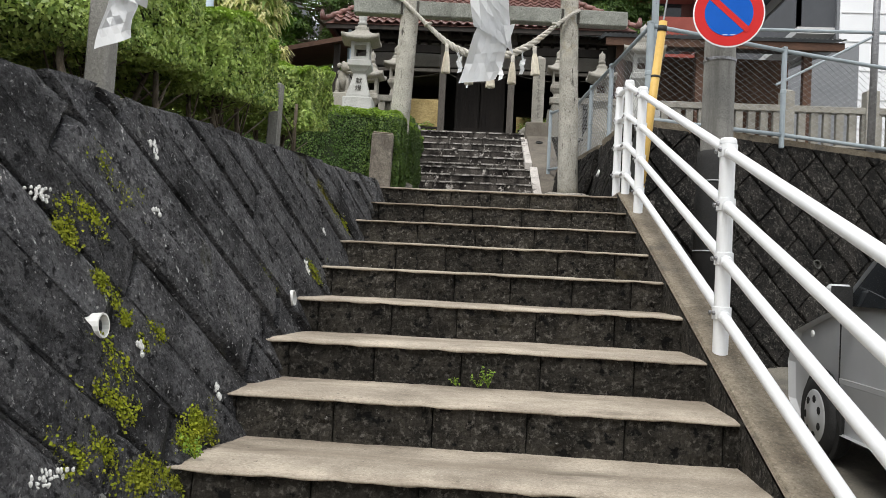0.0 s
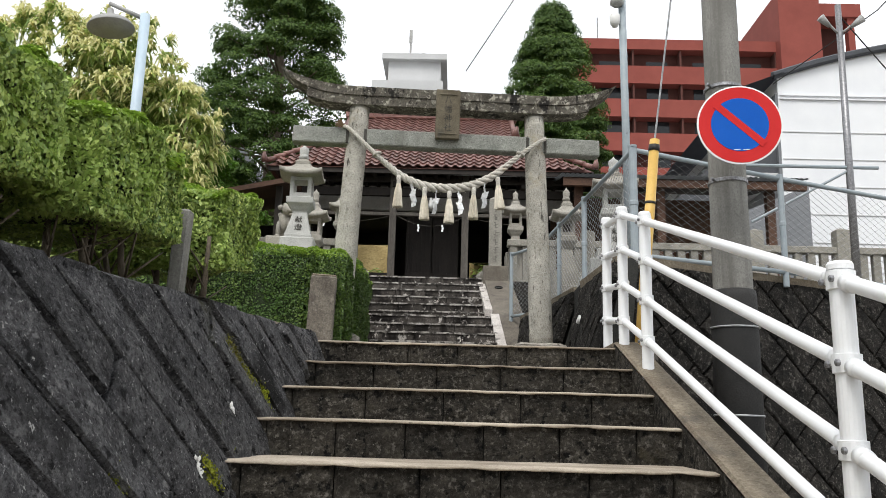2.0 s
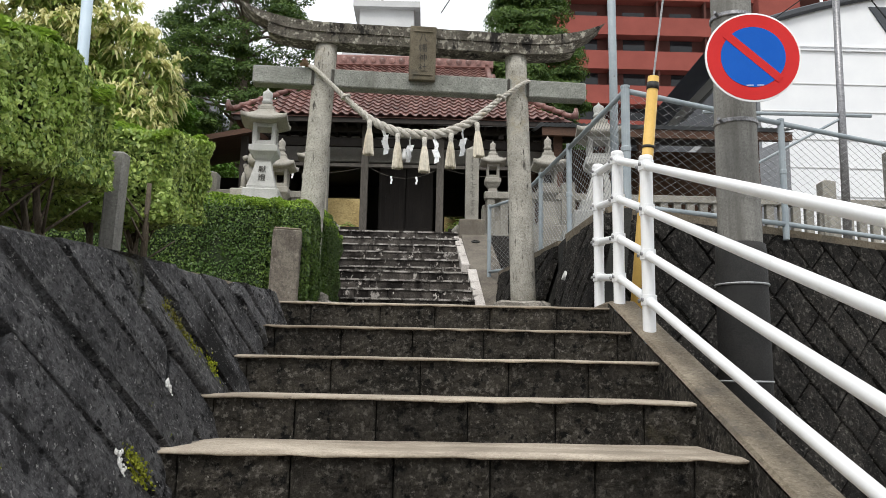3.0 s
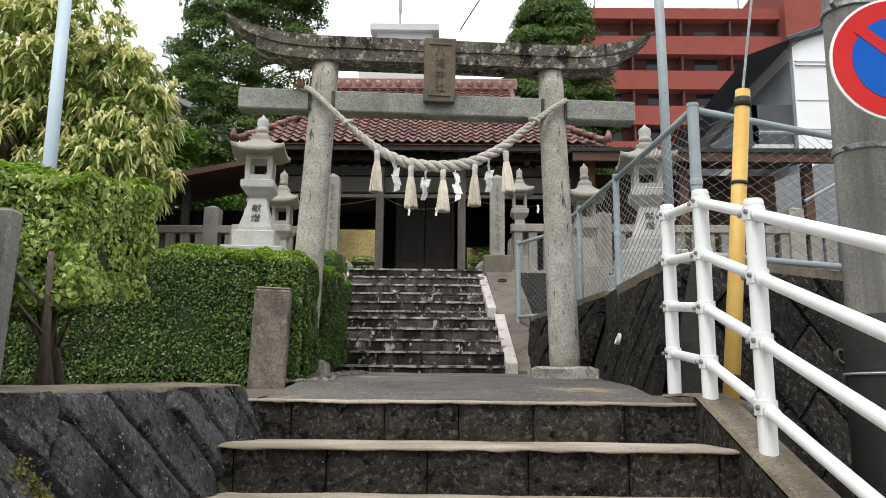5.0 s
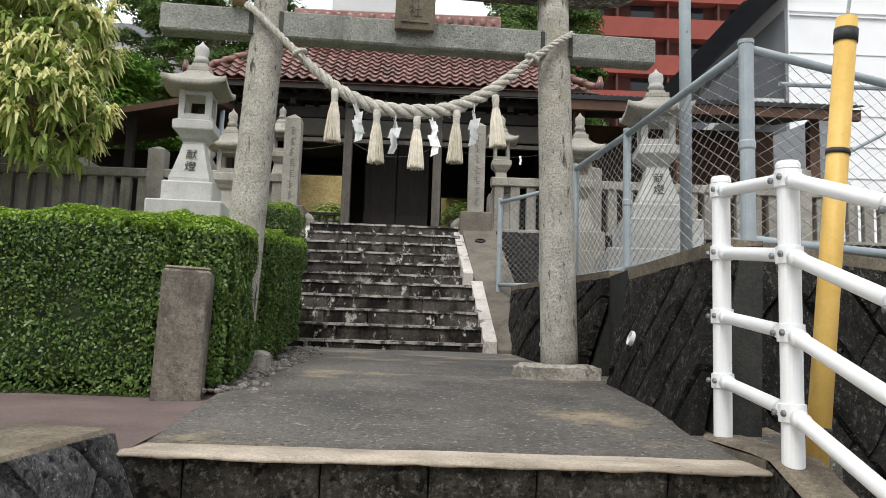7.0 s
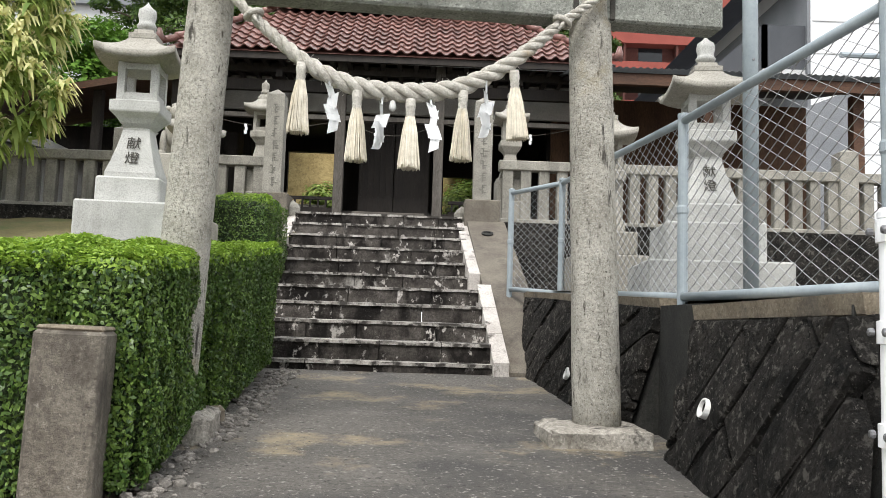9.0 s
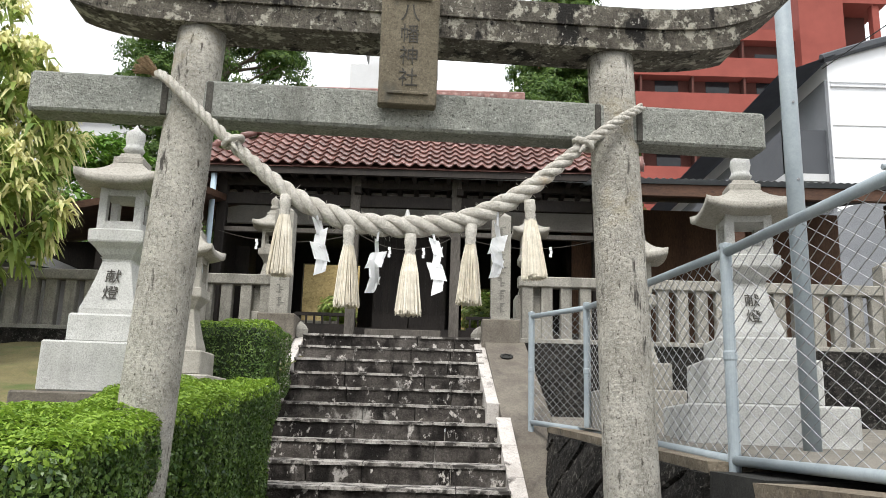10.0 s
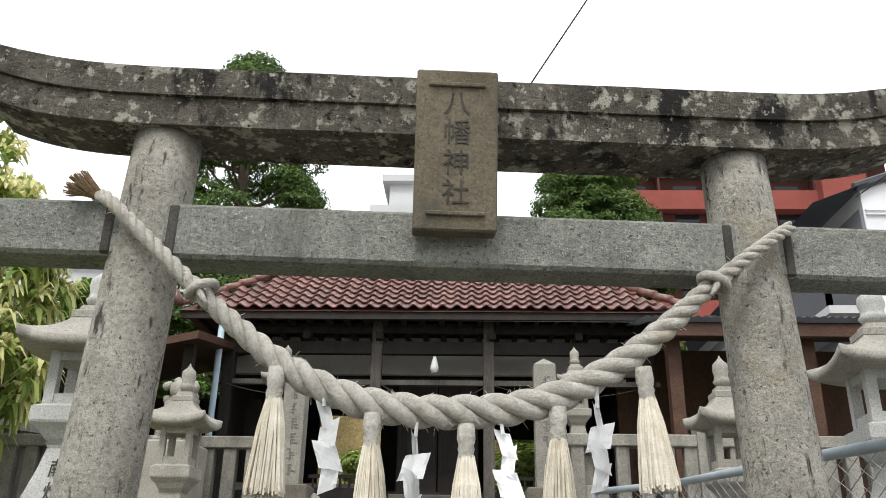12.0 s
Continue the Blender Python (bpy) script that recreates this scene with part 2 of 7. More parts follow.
grey_wood = surface("grey_weathered_wood", (0.07, 0.062, 0.054), (0.13, 0.117, 0.102), 5, 0.85, 0.25, 60, stretch=(1, 1, 0.2))
brown_wood = surface("brown_wood", (0.05, 0.024, 0.014), (0.11, 0.053, 0.03), 5, 0.7, 0.2, 60, stretch=(0.3, 1, 1))
plaster = surface("dim_plaster", (0.42, 0.41, 0.39), (0.52, 0.51, 0.49), 3, 0.9, 0.1)
metal_roof = surface("ribbed_metal_roof", (0.2, 0.21, 0.215), (0.28, 0.29, 0.295), 4, 0.45, 0.05, metal=0.3, speck=0.15)
gutter_metal = surface("pale_gutter", (0.48, 0.51, 0.54), (0.56, 0.59, 0.62), 4, 0.45, 0.05, speck=0.1)
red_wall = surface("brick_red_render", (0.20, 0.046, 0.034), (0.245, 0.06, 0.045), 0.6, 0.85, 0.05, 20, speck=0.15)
# the red render darkened: shade of the balcony recesses put into the colour
red_shaded = surface("shaded_recess_render", (0.075, 0.026, 0.02), (0.1, 0.036, 0.028), 0.6, 0.9, 0.0, 20)
white_wall = surface("white_siding", (0.74, 0.755, 0.78), (0.80, 0.815, 0.83), 0.8, 0.7, 0.05, 30, speck=0.04)
grey_wall = surface("pale_grey_render", (0.50, 0.505, 0.51), (0.58, 0.585, 0.59), 0.7, 0.85, 0.05, 30, speck=0.15)
dark_panel = surface("charcoal_panel", (0.05, 0.055, 0.065), (0.075, 0.08, 0.09), 1, 0.6, 0.05, 40)
mid_panel = surface("slate_grey_panel", (0.17, 0.18, 0.195), (0.22, 0.23, 0.245), 1, 0.6, 0.05, 40)
bark = surface("bark", (0.09, 0.07, 0.05), (0.17, 0.14, 0.105), 9, 0.9, 0.7, 50, stretch=(1, 1, 0.3))
lichen_white = surface("white_lichen_crust", (0.60, 0.60, 0.58), (0.78, 0.78, 0.76), 40, 0.95, 0.4, 120)
moss = leaf_material("bright_moss", (0.16, 0.20, 0.012), (0.30, 0.32, 0.02), (0.12, 0.11, 0.02), 0.9, 0.1)
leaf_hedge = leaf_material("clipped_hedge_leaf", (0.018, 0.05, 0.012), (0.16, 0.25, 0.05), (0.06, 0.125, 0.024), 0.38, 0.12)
# brighter green: overcast light on hedge tops is in the colour; weeds share it
leaf_top = leaf_material("skylit_hedge_leaf", (0.13, 0.24, 0.028), (0.34, 0.48, 0.07), (0.22, 0.35, 0.04), trans=0.35)
leaf_shrub = leaf_material("broad_shrub_leaf", (0.085, 0.17, 0.033), (0.58, 0.70, 0.21), (0.35, 0.49, 0.11), 0.36, 0.25)
leaf_conifer = leaf_material("conifer_leaf", (0.03, 0.07, 0.018), (0.14, 0.22, 0.045), (0.07, 0.135, 0.028), trans=0.3)
leaf_tree = leaf_material("long_tree_leaf", (0.13, 0.22, 0.05), (0.46, 0.55, 0.17), (0.30, 0.39, 0.10), trans=0.42)
blossom = leaf_material("cream_catkin", (0.60, 0.60, 0.25), (0.80, 0.76, 0.45), (0.68, 0.66, 0.32), 0.8, 0.45)
leaf_bright = leaf_material("bright_maple_leaf", (0.07, 0.17, 0.02), (0.15, 0.28, 0.035), (0.1, 0.22, 0.025))
silver_paint = surface("silver_car_paint", (0.46, 0.47, 0.48), (0.52, 0.53, 0.54), 2, 0.32, 0.0, metal=0.15, spec=0.6, speck=0.03)
rubber = surface("rubber", (0.015, 0.015, 0.015), (0.03, 0.03, 0.03), 9, 0.85, 0.1)
car_glass = surface("dark_car_glass", (0.012, 0.014, 0.016), (0.02, 0.022, 0.025), 2, 0.06, 0.0, speck=0.0)
lamp_blue = surface("pale_blue_pole_paint", (0.42, 0.53, 0.62), (0.5, 0.6, 0.68), 3, 0.5, 0.05, speck=0.08)
lamp_shade = surface("grey_lamp_shade", (0.3, 0.3, 0.29), (0.4, 0.4, 0.39), 5, 0.5, 0.05)
bank_soil = surface("yellow_soil_bank", (0.30, 0.22, 0.09), (0.48, 0.37, 0.17), 1.5, 0.95, 0.6, 14)
cable = surface("cable_black", (0.015, 0.015, 0.015), (0.03, 0.03, 0.03), 9, 0.7, 0.0)


# ---- building helpers ----
def part(name, bm, material, parent=None, label="", smooth=False):
    me = bpy.data.meshes.new(name)
    bm.normal_update()
    bm.to_mesh(me)
    bm.free()
    me.materials.append(material)
    if smooth:
        me.polygons.foreach_set("use_smooth", [True] * len(me.polygons))
    ob = new(name, me)
    hang(ob, parent)
    if label:
        ob["label"] = label
    return ob


def hang(ob, parent):
    """Parent ob, keeping the coordinates in which it was built."""
    if parent is not None:
        ob.parent = parent
        ob.matrix_parent_inverse = Matrix.Translation(-parent.location)


def thing(name, label, category, group="", kind="", at=(0, 0, 0)):
    ob = new(name)
    ob.location = at
    ob.empty_display_size = 0.1
    return tagged(ob, label, category, group, kind)


def structure(ob, label, category):
    return tagged(ob, label, category, kind="structure")


def box(bm, x0, x1, y0, y1, z0, z1, m=None, bevel=0.0):
    vs = [Vector((x, y, z)) for x in (x0, x1) for y in (y0, y1) for z in (z0, z1)]
    if bevel:
        b2 = bmesh.new()
        bmesh.ops.create_cube(b2, size=1)
        for v in b2.verts:
            v.co = Vector(((x0 + x1) / 2 + v.co.x * (x1 - x0), (y0 + y1) / 2 + v.co.y * (y1 - y0), (z0 + z1) / 2 + v.co.z * (z1 - z0)))
        bmesh.ops.bevel(b2, geom=b2.edges[:], offset=bevel, segments=1, affect="EDGES", profile=0.6)
        join(bm, b2, m)
        return
    vs = [bm.verts.new(m @ v if m else v) for v in vs]
    for f in ((0, 1, 3, 2), (4, 6, 7, 5), (0, 4, 5, 1), (2, 3, 7, 6), (0, 2, 6, 4), (1, 5, 7, 3)):
        bm.faces.new([vs[i] for i in f])


def join(bm, b2, m=None):
    keep = {}
    for v in b2.verts:
        keep[v] = bm.verts.new(m @ v.co if m else v.co)
    for f in b2.faces:
        bm.faces.new([keep[v] for v in f.verts])
    b2.free()


def tube(bm, pts, radii, n=8, caps=True, phase=0.0):
    """A round bar along the points."""
    pts = [Vector(p) for p in pts]
    if not hasattr(radii, "__len__"):
        radii = [radii] * len(pts)
    rings = []
    ref = None
    for i, p in enumerate(pts):
        d = (pts[min(i + 1, len(pts) - 1)] - pts[max(i - 1, 0)]).normalized()
        if ref is None:
            ref = Vector((0, 0, 1)) if abs(d.z) < 0.9 else Vector((1, 0, 0))
        a = (ref - d * ref.dot(d)).normalized()
        b = d.cross(a)
        ref = a
        rings.append([bm.verts.new(p + (a * math.cos(phase + 2 * math.pi * k / n) + b * math.sin(phase + 2 * math.pi * k / n)) * radii[i]) for k in range(n)])
    for r, s in zip(rings, rings[1:]):
        for k in range(n):
            bm.faces.new((r[k], r[(k + 1) % n], s[(k + 1) % n], s[k]))
    if caps:
        bm.faces.new(rings[0][::-1])
        bm.faces.new(rings[-1])


def turned(bm, profile, n=24, c=(0, 0, 0), phase=0.0):
    """A turned or many-sided body from (radius, height) pairs."""
    c = Vector(c)
    rings = []
    for r, z in profile:
        rings.append([bm.verts.new(c + Vector((max(r, 0.001) * math.cos(phase + 2 * math.pi * k / n), max(r, 0.001) * math.sin(phase + 2 * math.pi * k / n), z))) for k in range(n)])
    for r, s in zip(rings, rings[1:]):
        for k in range(n):
            bm.faces.new((r[k], r[(k + 1) % n], s[(k + 1) % n], s[k]))
    bm.faces.new(rings[0][::-1])
    bm.faces.new(rings[-1])


def square(bm, profile, c=(0, 0, 0), turn=0.0):
    """A four-sided body from (half width, height) pairs."""
    turned(bm, [(h * math.sqrt(2), z) for h, z in profile], 4, c, math.pi / 4 + turn)


def sheet(bm, fn, nu, nv):
    """A grid sheet; fn(u, v) gives the point for u, v in 0..1."""
    g = [[bm.verts.new(fn(i / nu, j / nv)) for j in range(nv + 1)] for i in range(nu + 1)]
    for i in range(nu):
        for j in range(nv):
            bm.faces.new((g[i][j], g[i + 1][j], g[i + 1][j + 1], g[i][j + 1]))


def smooth_path(pts, n):
    """A Catmull-Rom line through the points, n steps a piece; extra columns ride along."""
    p = [np.array(q, float) for q in pts]
    p = [2 * p[0] - p[1]] + p + [2 * p[-1] - p[-2]]
    out = []
    for i in range(1, len(p) - 2):
        for k in range(n):
            t = k / n
            out.append(0.5 * (2 * p[i] + (p[i + 1] - p[i - 1]) * t + (2 * p[i - 1] - 5 * p[i] + 4 * p[i + 1] - p[i + 2]) * t * t + (3 * p[i] - p[i - 1] - 3 * p[i + 1] + p[i + 2]) * t ** 3))
    out.append(p[-2])
    return out


def clip(poly, n, d):
    """The part of a flat polygon where n . p <= d."""
    out = []
    for i in range(len(poly)):
        a, b = poly[i], poly[(i + 1) % len(poly)]
        da, db = a[0] * n[0] + a[1] * n[1] - d, b[0] * n[0] + b[1] * n[1] - d
        if da <= 0:
            out.append(a)
        if (da < 0 < db) or (db < 0 < da):
            t = da / (da - db)
            out.append((a[0] + (b[0] - a[0]) * t, a[1] + (b[1] - a[1]) * t))
    return out


def area(poly):
    return 0.5 * sum(a[0] * b[1] - b[0] * a[1] for a, b in zip(poly, poly[1:] + poly[:1]))


def block_wall(parent, place, outline, angle, w, h, gap, thick, material, name="stone_block", rough=0.012):
    """Stone blocks laid aslant in a wall. place(u, v, d) gives the point d proud of the wall's face; outline is its shape in (u, v)."""
    ca, sa = math.cos(radians(angle)), math.sin(radians(angle))
    us, vs = [p[0] for p in outline], [p[1] for p in outline]
    reach = max(max(us) - min(us), max(vs) - min(vs)) * 1.5
    cu, cv = (max(us) + min(us)) / 2, (max(vs) + min(vs)) / 2
    rnd = random.Random(5)
    ni, nj = int(reach / h) + 1, int(reach / w) + 1
    for i in range(-ni, ni):
        slip = rnd.random() * w
        for j in range(-nj, nj):
            a0, a1, b0, b1 = j * w + slip + gap / 2, (j + 1) * w + slip - gap / 2, i * h + gap / 2, (i + 1) * h - gap / 2
            poly = [(cu + a * ca - b * sa, cv + a * sa + b * ca) for a, b in ((a0, b0), (a1, b0), (a1, b1), (a0, b1))]
            for k in range(len(outline)):
                p, q = outline[k], outline[(k + 1) % len(outline)]
                n = (q[1] - p[1], -(q[0] - p[0]))
                poly = clip(poly, n, n[0] * p[0] + n[1] * p[1]) if poly else poly
            clean = []
            for p in poly:
                if not clean or math.hypot(p[0] - clean[-1][0], p[1] - clean[-1][1]) > 0.004:
                    clean.append(p)
            if len(clean) > 2 and math.hypot(clean[0][0] - clean[-1][0], clean[0][1] - clean[-1][1]) < 0.004:
                clean.pop()
            if len(clean) < 3 or abs(area(clean)) < 0.004:
                continue
            m = (sum(p[0] for p in clean) / len(clean), sum(p[1] for p in clean) / len(clean))
            bm = bmesh.new()
            lift = thick * rnd.uniform(0.75, 1.15)
            rims = []
            for s, d in ((1.0, -0.03), (1.0, lift * 0.55), (0.93, lift)):
                rims.append([bm.verts.new(place(m[0] + (p[0] - m[0]) * s, m[1] + (p[1] - m[1]) * s, d + (rnd.uniform(-rough, rough) if d > 0 else 0))) for p in clean])
            for r, s in zip(rims, rims[1:]):
                for k in range(len(clean)):
                    bm.faces.new((r[k], r[(k + 1) % len(clean)], s[(k + 1) % len(clean)], s[k]))
            top = bm.verts.new(place(*m, lift + rnd.uniform(0, rough)))
            fan = [bm.faces.new((rims[-1][k], rims[-1][(k + 1) % len(clean)], top)) for k in range(len(clean))]
            edges = list({e for f in fan for e in f.edges})
            bmesh.ops.subdivide_edges(bm, edges=edges, cuts=3, use_grid_fill=True)
            out = (place(m[0], m[1], 1) - place(m[0], m[1], 0)).normalized()
            for q in bm.verts:
                if (q.co - place(m[0], m[1], 0)).dot(out) > lift * 0.7:
                    q.co += out * (0.011 * noise.noise(q.co * 13) + 0.008 * noise.noise(q.co * 31))
            part(name, bm, material, parent)


def leaves(name, points, normals, size, material, parent=None, label="", aspect=0.55, droop=0.0, seed=1, jitter=0.7):
    """Many small folded leaves, one at each point, turned about its normal."""
    rng = np.random.default_rng(seed)
    n = len(points)
    P, N = np.asarray(points, float), np.asarray(normals, float)
    N = N + rng.normal(0, jitter, (n, 3))
    N[:, 2] -= droop
    N /= np.linalg.norm(N, axis=1)[:, None] + 1e-9
    T = np.cross(N, rng.normal(0, 1, (n, 3)))
    T /= np.linalg.norm(T, axis=1)[:, None] + 1e-9
    B = np.cross(N, T)
    s = size * rng.uniform(0.6, 1.35, n)[:, None]
    V = np.empty((n, 4, 3))
    V[:, 0], V[:, 2] = P - T * s, P + T * s
    V[:, 1] = P + B * s * aspect + N * s * 0.25
    V[:, 3] = P - B * s * aspect + N * s * 0.25
    me = bpy.data.meshes.new(name)
    me.vertices.add(4 * n)
    me.vertices.foreach_set("co", V.reshape(-1))
    me.loops.add(4 * n)
    me.loops.foreach_set("vertex_index", np.arange(4 * n))
    me.polygons.add(n)
    me.polygons.foreach_set("loop_start", np.arange(0, 4 * n, 4))
    me.materials.append(material)
    me.update()
    me.validate()
    ob = new(name, me)
    hang(ob, parent)
    if label:
        ob["label"] = label
    return ob


def text_mesh(body, size, material, m, parent, name="inscription", depth=0.004):
    cu = bpy.data.curves.new(name, "FONT")
    cu.body, cu.size, cu.extrude, cu.align_x, cu.align_y = body, size, depth, "CENTER", "CENTER"
    tmp = bpy.data.objects.new(name, cu)
    scene.collection.objects.link(tmp)
    me = bpy.data.meshes.new_from_object(tmp.evaluated_get(bpy.context.evaluated_depsgraph_get()))
    bpy.data.objects.remove(tmp)
    bpy.data.curves.remove(cu)
    me.name = name
    me.materials.clear()
    me.materials.append(material)
    ob = new(name, me)
    hang(ob, parent)
    ob.matrix_basis = m
    return ob


# ==== the lower flight, its walls and the landing ====
TREAD, RISE, Y0, Z0 = 0.545, 0.184, 6.16, 2.07
XL, XR = -0.68, 1.44


def nosing(k):
    return Y0 - TREAD * k, Z0 - RISE * k


def land_z(y):
    """The landing climbs gently from the steps to the upper flight."""
    return Z0 + 0.11 * min(max((y - 6.4) / 1.06, 0), 1) + 0.08 * min(max((y - 7.46) / 1.14, 0), 1) + 0.15 * min(max((y - 8.6) / 2.9, 0), 1)


def street_z(x, y):
    return 0.05 + max(0.0, 0.16 * (y - 4.2)) * min(max((x - 1.2) / 0.5, 0), 1)


def build_ground():
    bm = bmesh.new()

    def fn(u, v):
        x = -400 + 800 * u if u in (0, 1) else -30 + 60 * u
        y = -400 + 900 * v if v in (0, 1) else -20 + 60 * v
        return Vector((x, y, min(street_z(x, y), 0.9) - 0.004))
    sheet(bm, fn, 60, 60)
    structure(part("ground", bm, asphalt), "stained pale concrete street and parking ground", "ground")


build_ground()

stairs_lower = thing("stairs_lower", "wide outdoor steps with pale worn treads and dark stone risers", "stairs", kind="structure", at=(0.38, 3.4, 0.05))
rs = random.Random(2)
for k in range(11):
    y, z = nosing(k)
    bm = bmesh.new()
    left, right = XL - (0.29 if k else 0.20), XR + 0.02
    tleft = left if k else -0.655
    deep = TREAD + 0.03 if k else 0.28

    def top(u, v, y=y, z=z, deep=deep):
        wob = 0.004 * noise.noise((u * 7, k * 3.1, v * 2))
        edge = 0.008 * (1 - min(v / 0.08, 1)) ** 2
        return Vector((tleft + (right - tleft) * u, y - 0.012 + deep * v + (0.008 * noise.noise((u * 14, k * 5.3, 0)) if v == 0 else 0), z + wob - edge))
    sheet(bm, top, 40, 8)
    edge = [v for v in bm.verts if v.is_boundary and v.co.y < y + 0.004]
    edge.sort(key=lambda v: v.co.x)
    low = [bm.verts.new(v.co + Vector((0, 0.004, -0.009 - 0.008 * noise.noise((v.co.x * 9, k, 2))))) for v in edge]
    back = [bm.verts.new(v.co + Vector((0, 0.06, 0))) for v in low]
    for a, b in ((edge, low), (low, back)):
        for i in range(len(edge) - 1):
            bm.faces.new((a[i], b[i], b[i + 1], a[i + 1]))
    part("tread", bm, tread_concrete, stairs_lower, "pale worn concrete tread with a rounded nosing", True)
    x = left
    while x < right - 0.02:
        w = min(rs.uniform(0.34, 0.44), right - x)
        bm = bmesh.new()
        zb = z - RISE - 0.01

        def face(u, v, x=x, w=w, y=y, z=z, zb=zb):
            e = min(u, 1 - u) * w
            dip = 0.012 if e < 0.004 else 0.0
            return Vector((x + 0.003 + (w - 0.006) * u, y + 0.012 + dip + 0.012 * noise.noise(((x + w * u) * 11, zb * 9 + v * 2.2, k)) + 0.009 * noise.noise(((x + w * u) * 34, zb * 30 + v * 6.5, k)) + 0.005 * noise.noise(((x + w * u) * 80, zb * 60 + v * 15, k)), zb + (z - 0.012 - zb) * v))
        sheet(bm, face, 24, 11)
        for f in bm.faces:
            f.normal_flip()
        sideb = [v for v in bm.verts if v.is_boundary]
        for e in [e for e in bm.edges if e.is_boundary]:
            a, b = e.verts
            c, d = bm.verts.new((b.co.x, y + 0.06, b.co.z)), bm.verts.new((a.co.x, y + 0.06, a.co.z))
            bm.faces.new((a, b, c, d))
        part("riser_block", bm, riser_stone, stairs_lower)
        x += w
    bm = bmesh.new()
    box(bm, left, right, y + 0.05, y + (TREAD + 0.1 if k else 0.28), z - RISE - 0.3, z - 0.02)
    part("step_core", bm, wall_joint, stairs_lower)

# kerb beside the steps, following their slope, level at the top
kerb = thing("stair_kerb", "sloping concrete kerb beside the steps, stained", "kerb", kind="structure", at=(1.53, 3.4, 0.05))
bm = bmesh.new()
prof = []
for i in range(41):
    y = 0.1 + (7.05 - 0.1) * i / 40
    s = Z0 + RISE / TREAD * (y - Y0) + 0.035
    prof.append((y, min(s, 2.12)))
vs = []
for y, z in prof:
    j = 0.006 * noise.noise((y * 4, 1, 1))
    vs.append([bm.verts.new(p) for p in ((1.44, y, -0.2), (1.44, y, z - 0.015), (1.455, y, z + j), (1.60, y, z + j), (1.615, y, z - 0.015), (1.615, y, -0.2))])
for a, b in zip(vs, vs[1:]):
    for i in range(1, 5):
        bm.faces.new((a[i], a[i + 1], b[i + 1], b[i]))
bm.faces.new(vs[0][::-1])
bm.faces.new(vs[-1])
part("kerb_beam", bm, kerb_concrete, kerb)


def kerb_side(u, v, ya, yb):
    y = ya + (yb - ya) * u
    z = min(Z0 + RISE / TREAD * (y - Y0) + 0.035, 2.12) - 0.02
    return Vector((1.436 + 0.004 * noise.noise((y * 7, v * 14, 2)), y, -0.2 + (z + 0.2) * v))


for ya, yb, mat, lab in ((0.1, 6.2, riser_stone, "dark inner face of the kerb"), (6.2, 7.05, kerb_concrete, "")):
    bm = bmesh.new()
    sheet(bm, lambda u, v: kerb_side(u, v, ya, yb), 100, 12)
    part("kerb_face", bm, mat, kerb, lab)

# landing and the side path
bm = bmesh.new()


def landing_point(u, v):
    y = 6.42 + 5.5 * (v * 40 - 1) / 39 if v else 6.414
    x0 = -0.655 - 0.11 * max(y - 7.6, 0)
    return Vector((x0 + (1.8 - x0) * u, y, land_z(y) + 0.006 * noise.noise((u * 5, v * 8, 0)) - (0.06 if v == 0 else 0)))


sheet(bm, landing_point, 24, 40)
structure(part("landing", bm, landing_mat, smooth=True), "worn grey concrete landing, damp and stained", "floor")
bm = bmesh.new()
sheet(bm, lambda u, v: Vector((-9.0 + 8.36 * u, 6.14 + 2.3 * v, 2.062 + 0.14 * v + 0.006 * noise.noise((u * 9, v * 5, 3)))), 40, 14)
bm2 = bmesh.new()
box(bm2, -0.93, -0.655, 6.20, 6.46, 1.7, 2.055)
box(bm2, -0.655, 1.44, 6.43, 6.6, 1.8, 2.069)
part("path_edge", bm2, asphalt_red, stairs_lower, "edge of the side path at the top step")
structure(part("side_path", bm, asphalt_red, smooth=True), "reddish worn asphalt side path", "path")

# left retaining wall: leans back, top rising slightly towards the landing
def top_z(y):
    return 1.882 + 0.04 * y


def left_place(u, v, d):
    """u along the wall, v up from z = 0."""
    return Vector((0.119 - 0.38 * v - 0.1283 * (6.16 - u) + 0.93 * d, u, v + 0.35 * d))


left_wall = thing("retaining_wall_left", "leaning retaining wall of blackened aslant stone blocks with moss", "wall", kind="structure", at=(-0.9, 2, 0.05))
bm = bmesh.new()
n = 30
rows = []
for i in range(n + 1):
    y = -5 + 11.2 * i / n
    rows.append([bm.verts.new(p) for p in (left_place(y, -0.1, -0.01), left_place(y, top_z(y) - 0.012, -0.01), left_place(y, top_z(y) - 0.012, -0.6), left_place(y, top_z(y), 0) + Vector((-0.6, 0, -2.1)))])
for a, b in zip(rows, rows[1:]):
    for i in range(4):
        bm.faces.new((a[i], a[(i + 1) % 4], b[(i + 1) % 4], b[i]))
bm.faces.new(rows[0])
bm.faces.new(rows[-1][::-1])
part("wall_core", bm, wall_joint, left_wall)
block_wall(left_wall, left_place, [(-3.0, 0.0), (6.2, 0.0), (6.2, top_z(6.2) - 0.006), (-3.0, top_z(-3) - 0.006)], -44, 1.25, 0.235, 0.022, 0.030, wall_stone, rough=0.02)
bm = bmesh.new()
cop = []
for i in range(61):
    y = -5 + 11.22 * i / 60
    j = 0.012 * noise.noise((y * 5, 0, 4))
    xf = left_place(y, top_z(y), -0.012).x + j * 0.5
    cop.append([bm.verts.new(p) for p in ((xf, y, top_z(y) - 0.02), (xf - 0.012, y, top_z(y) + 0.004 + j * 0.4), (xf - 0.30, y, top_z(y) + 0.012), (xf - 0.30, y, top_z(y) - 0.05))])
